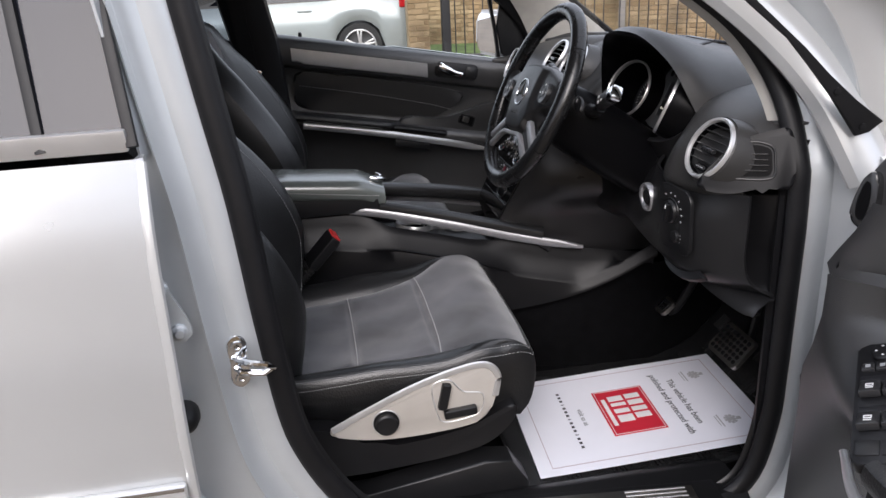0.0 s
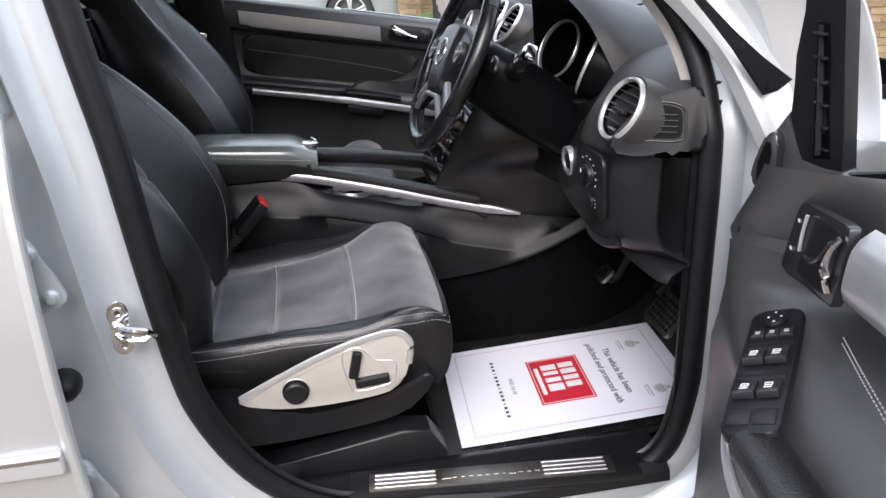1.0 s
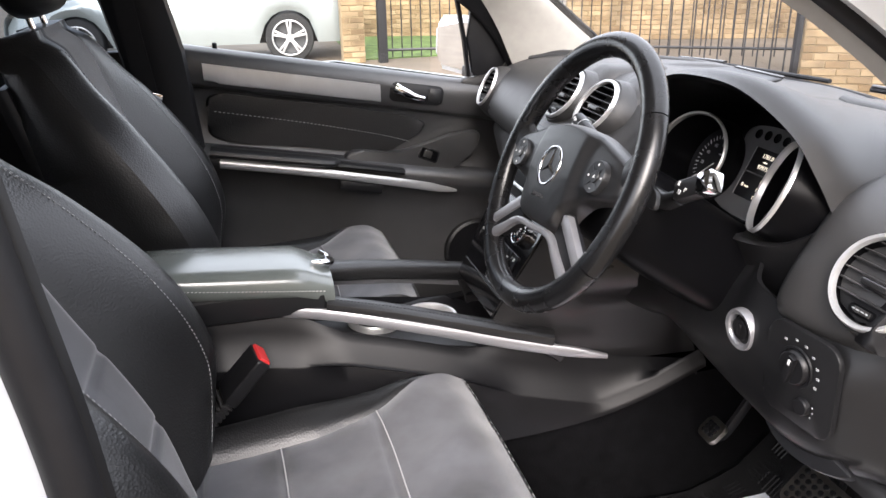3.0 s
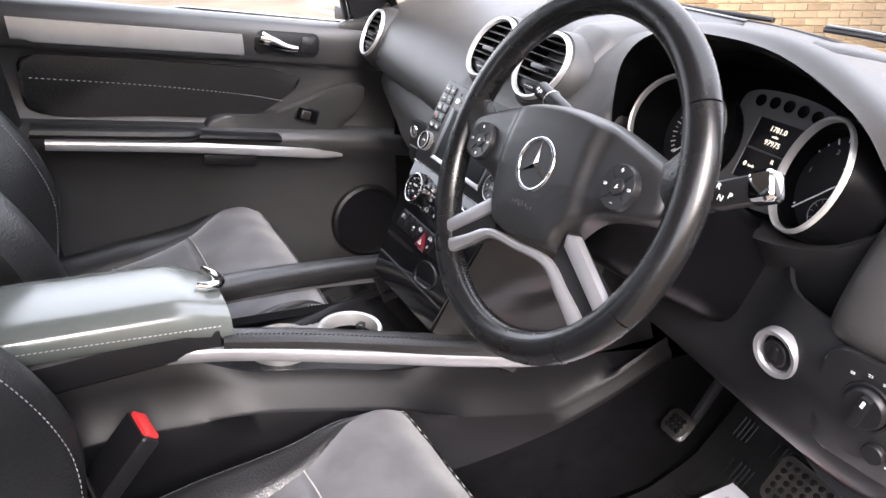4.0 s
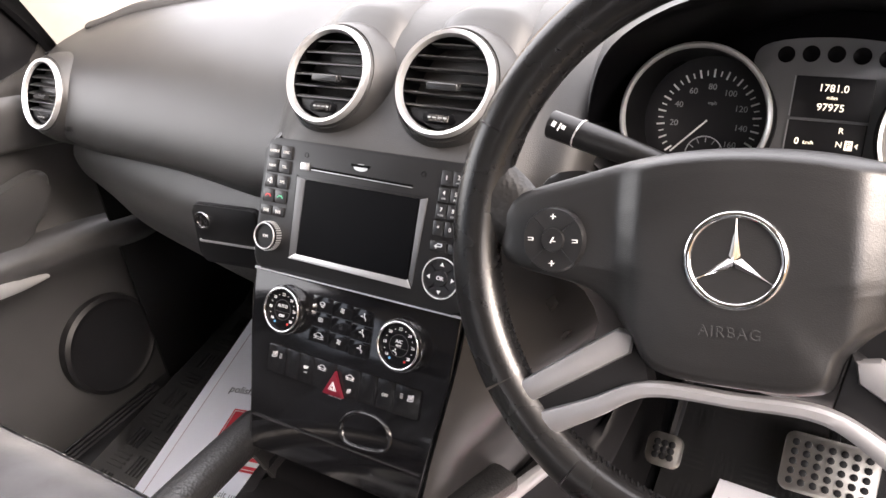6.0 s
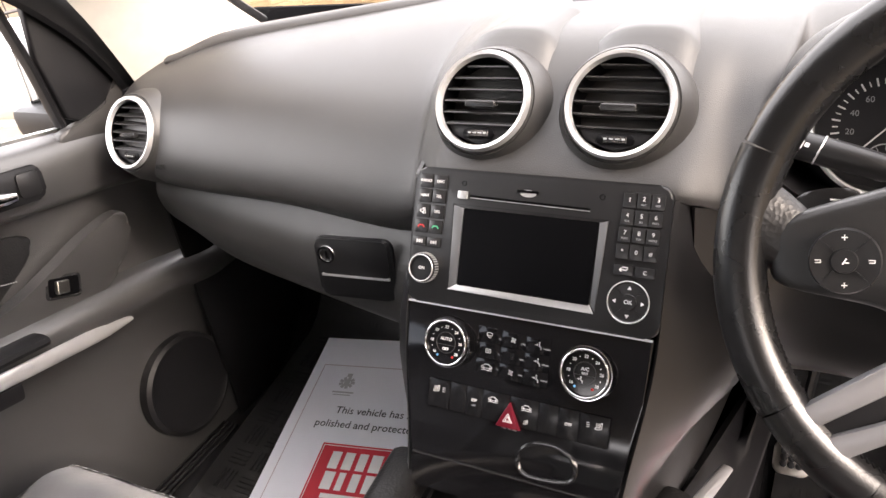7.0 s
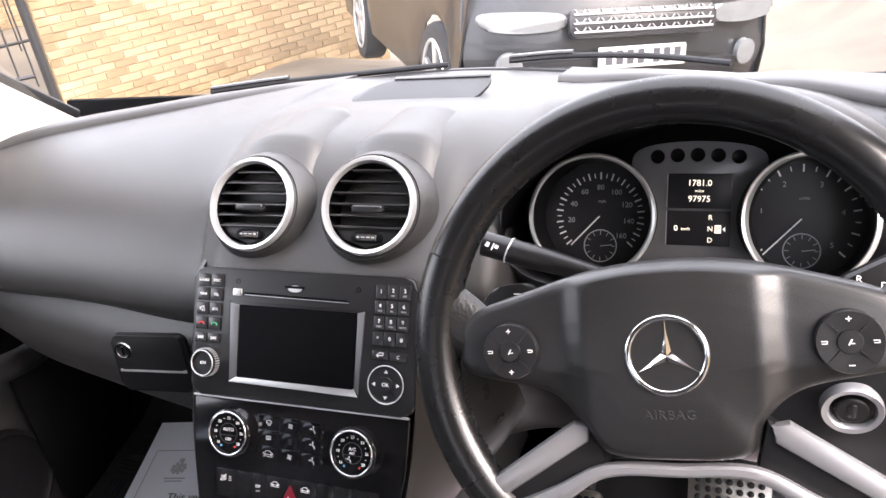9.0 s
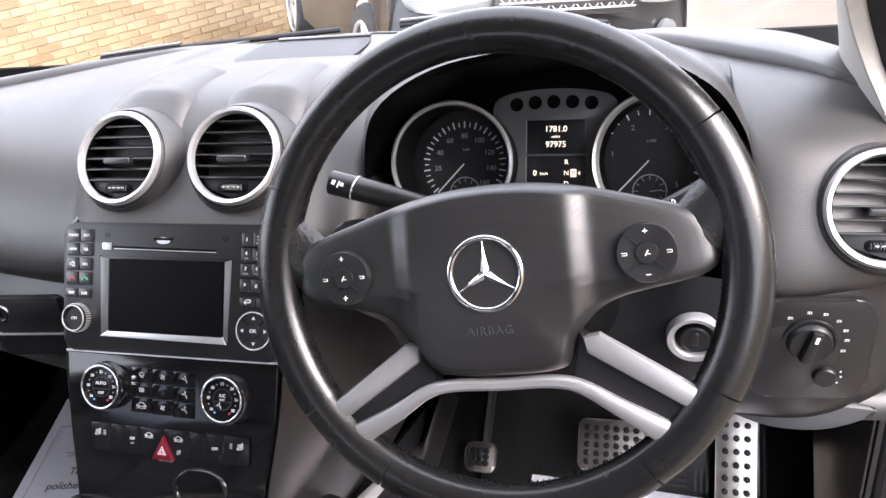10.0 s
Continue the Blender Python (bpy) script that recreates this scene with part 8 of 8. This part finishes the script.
def railing(a, b, label, height=1.75, gap=0.13):
    a, b = Vector((*a, 0)), Vector((*b, 0))
    rl = thing("railing", label, "railing", "street railings")
    for z in (0.15, height - 0.15):
        bm = bmesh.new()
        tube(bm, [a + V(0, 0, z), b + V(0, 0, z)], 0.02, n=6)
        part("rail", bm, IRON, rl)
    n = int((b - a).length / gap)
    me = None
    for k in range(n + 1):
        p = a.lerp(b, k / n)
        if me is None:
            bm = bmesh.new()
            tube(bm, [V(0, 0, 0.05), V(0, 0, height)], 0.009, n=6)
            first = part("bar", bm, IRON, rl)
            me = first.data
            first.location = p
        else:
            o = new("bar", me)
            o.parent, o.location = rl, p
    return rl


railing((2.0, 9.4), (4.2, 9.0), "black iron railings beside the grass")
railing((4.4, 8.9), (8.2, 6.6), "black iron railings before the brick wall")
railing((4.6, 6.45), (5.42, 5.58), "black iron railings beside the garden wall")
pier = brick_wall("pier", (1.45, 9.35), (1.75, 9.35), 2.3, "square brick gate pier")
lay_bricks(*pier)
bm = bmesh.new()
box(bm, pose(1.98, 9.3, 1.1), 0.12, 0.12, 2.2, 0.01)
gp = thing("gate_post", "black square gate post", "post")
part("post", bm, IRON, gp)
bm = bmesh.new()
box(bm, pose(5.49, 5.51, 0.95), 0.06, 0.06, 2.7, 0.01)
fp = thing("fence_post", "slim black fence post at the wall end", "post")
part("post", bm, IRON, fp)


def road_wheel(parent, c, r, axis_y=True, spokes=5):
    A = facing(c, (1, 0, 0), (0, -1, 0)) if axis_y else facing(c, (0, -1, 0), (-1, 0, 0))
    bm = bmesh.new()
    lathe(bm, [(r * 0.72, -0.18), (r * 0.95, -0.19), (r, -0.15), (r, -0.03), (r * 0.96, 0.0), (r * 0.74, 0.004), (r * 0.70, -0.02)], A, 44)
    w = part("wheel", bm, TYRE, parent, "black tyre with alloy rim")
    bm = bmesh.new()
    lathe(bm, [(r * 0.73, 0.0), (r * 0.70, 0.003), (r * 0.66, -0.03), (r * 0.64, -0.12), (0, -0.13)], A, 40)
    part("rim", bm, DIALGREY, w)
    bm = bmesh.new()
    lathe(bm, ring_profile(r * 0.70, r * 0.035, 0.012), A, 40, True)
    for k in range(spokes):
        a = 360 * k / spokes + 90
        for da in (-7, 7):
            box(bm, A @ at(0, 0, -0.012, a + da) @ pose(r * 0.40, 0, 0), r * 0.62, r * 0.085, 0.03, 0.008)
    lathe(bm, [(r * 0.17, -0.03), (r * 0.16, 0.0), (0, 0.004)], A, 24)
    part("alloy", bm, ALU, w, "silver spoked alloy")
    return w


# pale saloon parked across the street, seen from its side
saloon = thing("parked_saloon", "pale silver blue saloon parked across the street", "car")
saloon.matrix_world = Matrix.Translation((1.75, 10.55, 0)) @ Matrix.Rotation(radians(-7), 4, "Z")
SIDEP = [(0.0, 0.32), (0.03, 0.55), (0.0, 0.78), (-0.05, 0.92), (-0.30, 1.02), (-0.62, 1.04), (-1.35, 1.36), (-1.9, 1.42), (-2.6, 1.40), (-3.3, 0.98), (-4.3, 0.80), (-4.5, 0.55), (-4.45, 0.30)]
bm = bmesh.new()
rows = []
for x, z in [(p.x, p.z) for p in spline([(x, 0, z) for x, z in SIDEP], 60)]:
    waist = 0.98
    inset = max(0.0, (z - waist) / 0.45) * 0.26
    half = 0.88 - inset - 0.05 * smooth((0.4 - z) / 0.2)
    rows.append([V(x, -half, z), V(x, -half * 0.6, z + 0.01), V(x, 0, z + 0.015), V(x, half * 0.6, z + 0.01), V(x, half, z)])
grid(bm, rows)
part("upper_body", bm, BMW, saloon, angle=40)
bm = bmesh.new()
rows = []
for i in range(46):
    x = lerp(0.02, -4.48, i / 45)
    z1 = interp(-x, (0, 0.05, 0.30, 0.62, 3.3, 4.3, 4.5), (0.78, 0.92, 1.01, 0.99, 0.95, 0.80, 0.55))
    z0 = 0.26
    for cx in (-0.86, -3.62):
        dx = abs(x - cx)
        if dx < 0.37:
            z0 = max(z0, 0.32 + math.sqrt(0.37 ** 2 - dx * dx))
    taper = 0.10 * smooth((0.25 + x) / 0.25) + 0.08 * smooth((-4.1 - x) / 0.4)
    rows.append([V(x, -0.88 + taper + dy, lerp(z0, z1, s)) for s, dy in ((0, 0.05), (0.2, 0.01), (0.45, -0.02), (0.7, -0.005), (0.72, 0.0), (1, 0.02))])
grid(bm, rows)
part("flank", thick(bm, 0.01), BMW, saloon, "silver blue door skins", angle=40)
bm = bmesh.new()
prism(bm, [(-1.25, 1.02), (-1.50, 1.27), (-1.95, 1.36), (-2.55, 1.33), (-3.05, 1.03)], facing((0, -0.80, 0), (1, 0, 0), (0, -1, 0.35)), 0.01)
part("side_window", bm, TINTED, saloon)
bm = bmesh.new()
box(bm, pose(-0.17, -0.785, 0.905, 0, 0, 14), 0.22, 0.16, 0.13, 0.03, 3)
part("tail_lamp", bm, REDLENS, saloon, "red tail lamp")
bm = bmesh.new()
box(bm, pose(-1.62, -0.90, 0.86), 0.20, 0.02, 0.028, 0.009)
part("door_handle", bm, BMW, saloon)
bm = bmesh.new()
box(bm, pose(-0.02, 0, 0.50), 0.16, 1.50, 0.30, 0.05, 3)
part("bumper", bm, BMW, saloon)
for cx in (-0.86, -3.62):
    road_wheel(saloon, (cx, -0.865, 0.33), 0.33)
bm = bmesh.new()
box(bm, pose(-2.2, 0, 0.45), 4.1, 1.40, 0.40, 0.05)
part("underbody", bm, TYRE, saloon)

# dark off-roader parked ahead, facing the camera
suv = thing("parked_offroader", "black compact off-roader parked ahead, nose on", "car")
suv.matrix_world = Matrix.Translation((4.235, 0.106, -0.235)) @ Matrix.Rotation(radians(34.1), 4, "Z") @ Matrix.Rotation(radians(7.2), 4, "X")
bm = bmesh.new()
rows = []
for i in range(25):
    v = lerp(-1, 1, i / 24)
    y = 0.95 * v
    bow = 0.22 * abs(v) ** 2.6
    rows.append([V(x + bow * f, y * g, z) for x, z, f, g in ((0.10, 0.28, 1, 0.92), (0.02, 0.40, 1, 0.96), (0.0, 0.60, 1, 0.98), (0.04, 0.78, 1, 0.99), (0.10, 0.95, 1, 0.97), (0.30, 1.03, 0.7, 0.93), (1.15, 1.12, 0, 0.90), (1.7, 1.50, 0, 0.72), (2.4, 1.58, 0, 0.70), (4.2, 1.50, 0, 0.68), (4.3, 0.5, 0, 0.9))])
grid(bm, rows)
part("body", bm, BLACKCAR, suv, angle=45)
for s in (-1, 1):
    bm = bmesh.new()
    rows = []
    for i in range(31):
        x = lerp(0.22, 4.3, i / 30)
        z0 = 0.30
        for cx in (0.78, 3.42):
            if abs(x - cx) < 0.42:
                z0 = max(z0, 0.36 + math.sqrt(0.42 ** 2 - (x - cx) ** 2))
        rows.append([V(x, s * yy, lerp(z0, 1.02, t)) for t, yy in ((0, 0.93), (0.4, 0.96), (1, 0.90))])
    grid(bm, rows)
    part("flank", thick(bm, 0.01), BLACKCAR, suv, angle=45)
    for cx in (0.78, 3.42):
        wl = road_wheel(suv, (cx, s * 0.95, 0.37), 0.37)
        if s > 0:
            wl.matrix_local = Matrix.Translation((cx, 0.95, 0)) @ Matrix.Rotation(math.pi, 4, "Z") @ Matrix.Translation((-cx, -0.95, 0))
    bm = bmesh.new()
    HL = facing((0.09 if s > 0 else 0.09, s * 0.66, 0.825), (0.12 * s, -1, 0) if s > 0 else (0.12 * s, -1, 0), (-1, 0.22 * s, 0.15))
    prism(bm, soft_outline([(-0.22, 0.055), (0.0, 0.055), (0.22, 0.03), (0.22, -0.04), (0.0, -0.055), (-0.20, -0.02)] if s > 0 else [(0.22, 0.055), (0.22, 0.03), (0.20, -0.02), (0.0, -0.055), (-0.22, -0.04), (-0.22, 0.03), (0.0, 0.055)], 30), HL @ at(0, 0, -0.03), 0.05, 0.015, 3)
    part("headlamp", bm, LENS, suv, "clear headlamp")
    bm = bmesh.new()
    lathe(bm, [(0.075, -0.02), (0.072, 0.01), (0.055, 0.015), (0, 0.005)], facing((0.08, s * 0.72, 0.60), (0, -1, 0), (-1, 0.25 * s, 0)), 24)
    part("fog_lamp", bm, LENS, suv)
bm = bmesh.new()
GF = facing((-0.005, 0, 0.82), (0, -1, 0), (-1, 0, 0.25))
prism(bm, rounded(0.86, 0.15, 0.04), GF @ at(0, 0, -0.01), 0.03, 0.008)
grille = part("grille", bm, DIAL, suv, "mesh grille with silver bars")
for k in (-0.045, 0.0, 0.045):
    bm = bmesh.new()
    box(bm, GF @ at(0, k, 0.022), 0.82, 0.012, 0.012, 0.004)
    for q in range(22):
        box(bm, GF @ at(-0.39 + 0.037 * q, k + 0.012, 0.022, 50 if q % 2 else -50), 0.034, 0.006, 0.008)
    part("grille_bar", bm, RAIL, grille)
bm = bmesh.new()
PF = facing((-0.03, 0.0, 0.64), (0, -1, 0), (-1, 0, 0.08))
prism(bm, rounded(0.52, 0.112, 0.01), PF, 0.01, 0.002)
plate = part("number_plate", bm, mat("plate_white", (0.45, 0.45, 0.43), 0.5), suv, "white number plate")
bm = bmesh.new()
for k in range(7):
    bars(bm, PF @ at(0, 0, 0.0105), [(-0.20 + 0.063 * k + (0.03 if k > 3 else 0), 0, 0.040, 0.075)])
part("plate_bars", bm, INK, plate)
bm = bmesh.new()
box(bm, pose(0.06, 0, 0.52), 0.10, 1.25, 0.16, 0.03)
part("lower_intake", bm, DIAL, suv)
# wipers at the foot of the windscreen
for pts, lab in ((((1.068, 0.425), (1.10, 0.30), (1.135, 0.15), (1.165, 0.02)), "black wiper blade resting on the windscreen"), (((1.172, -0.082), (1.185, -0.175), (1.165, -0.30), (1.12, -0.42)), "black wiper blade and arm on the windscreen")):
    wp = thing("wiper", lab, "wiper", "windscreen wipers")
    line = spline([(x + 0.015, y, 1.219 - 0.03 * max(0, abs(y) - 0.3)) for x, y in pts], 14)
    bm = bmesh.new()
    tube(bm, line, 0.006, 0.005, 8)
    part("blade", bm, RUBBER, wp)
    bm = bmesh.new()
    tube(bm, [p + V(0.004, 0, 0.006) for p in line[:6]], 0.007, 0.003, 8)
    part("arm", bm, SATIN, wp)
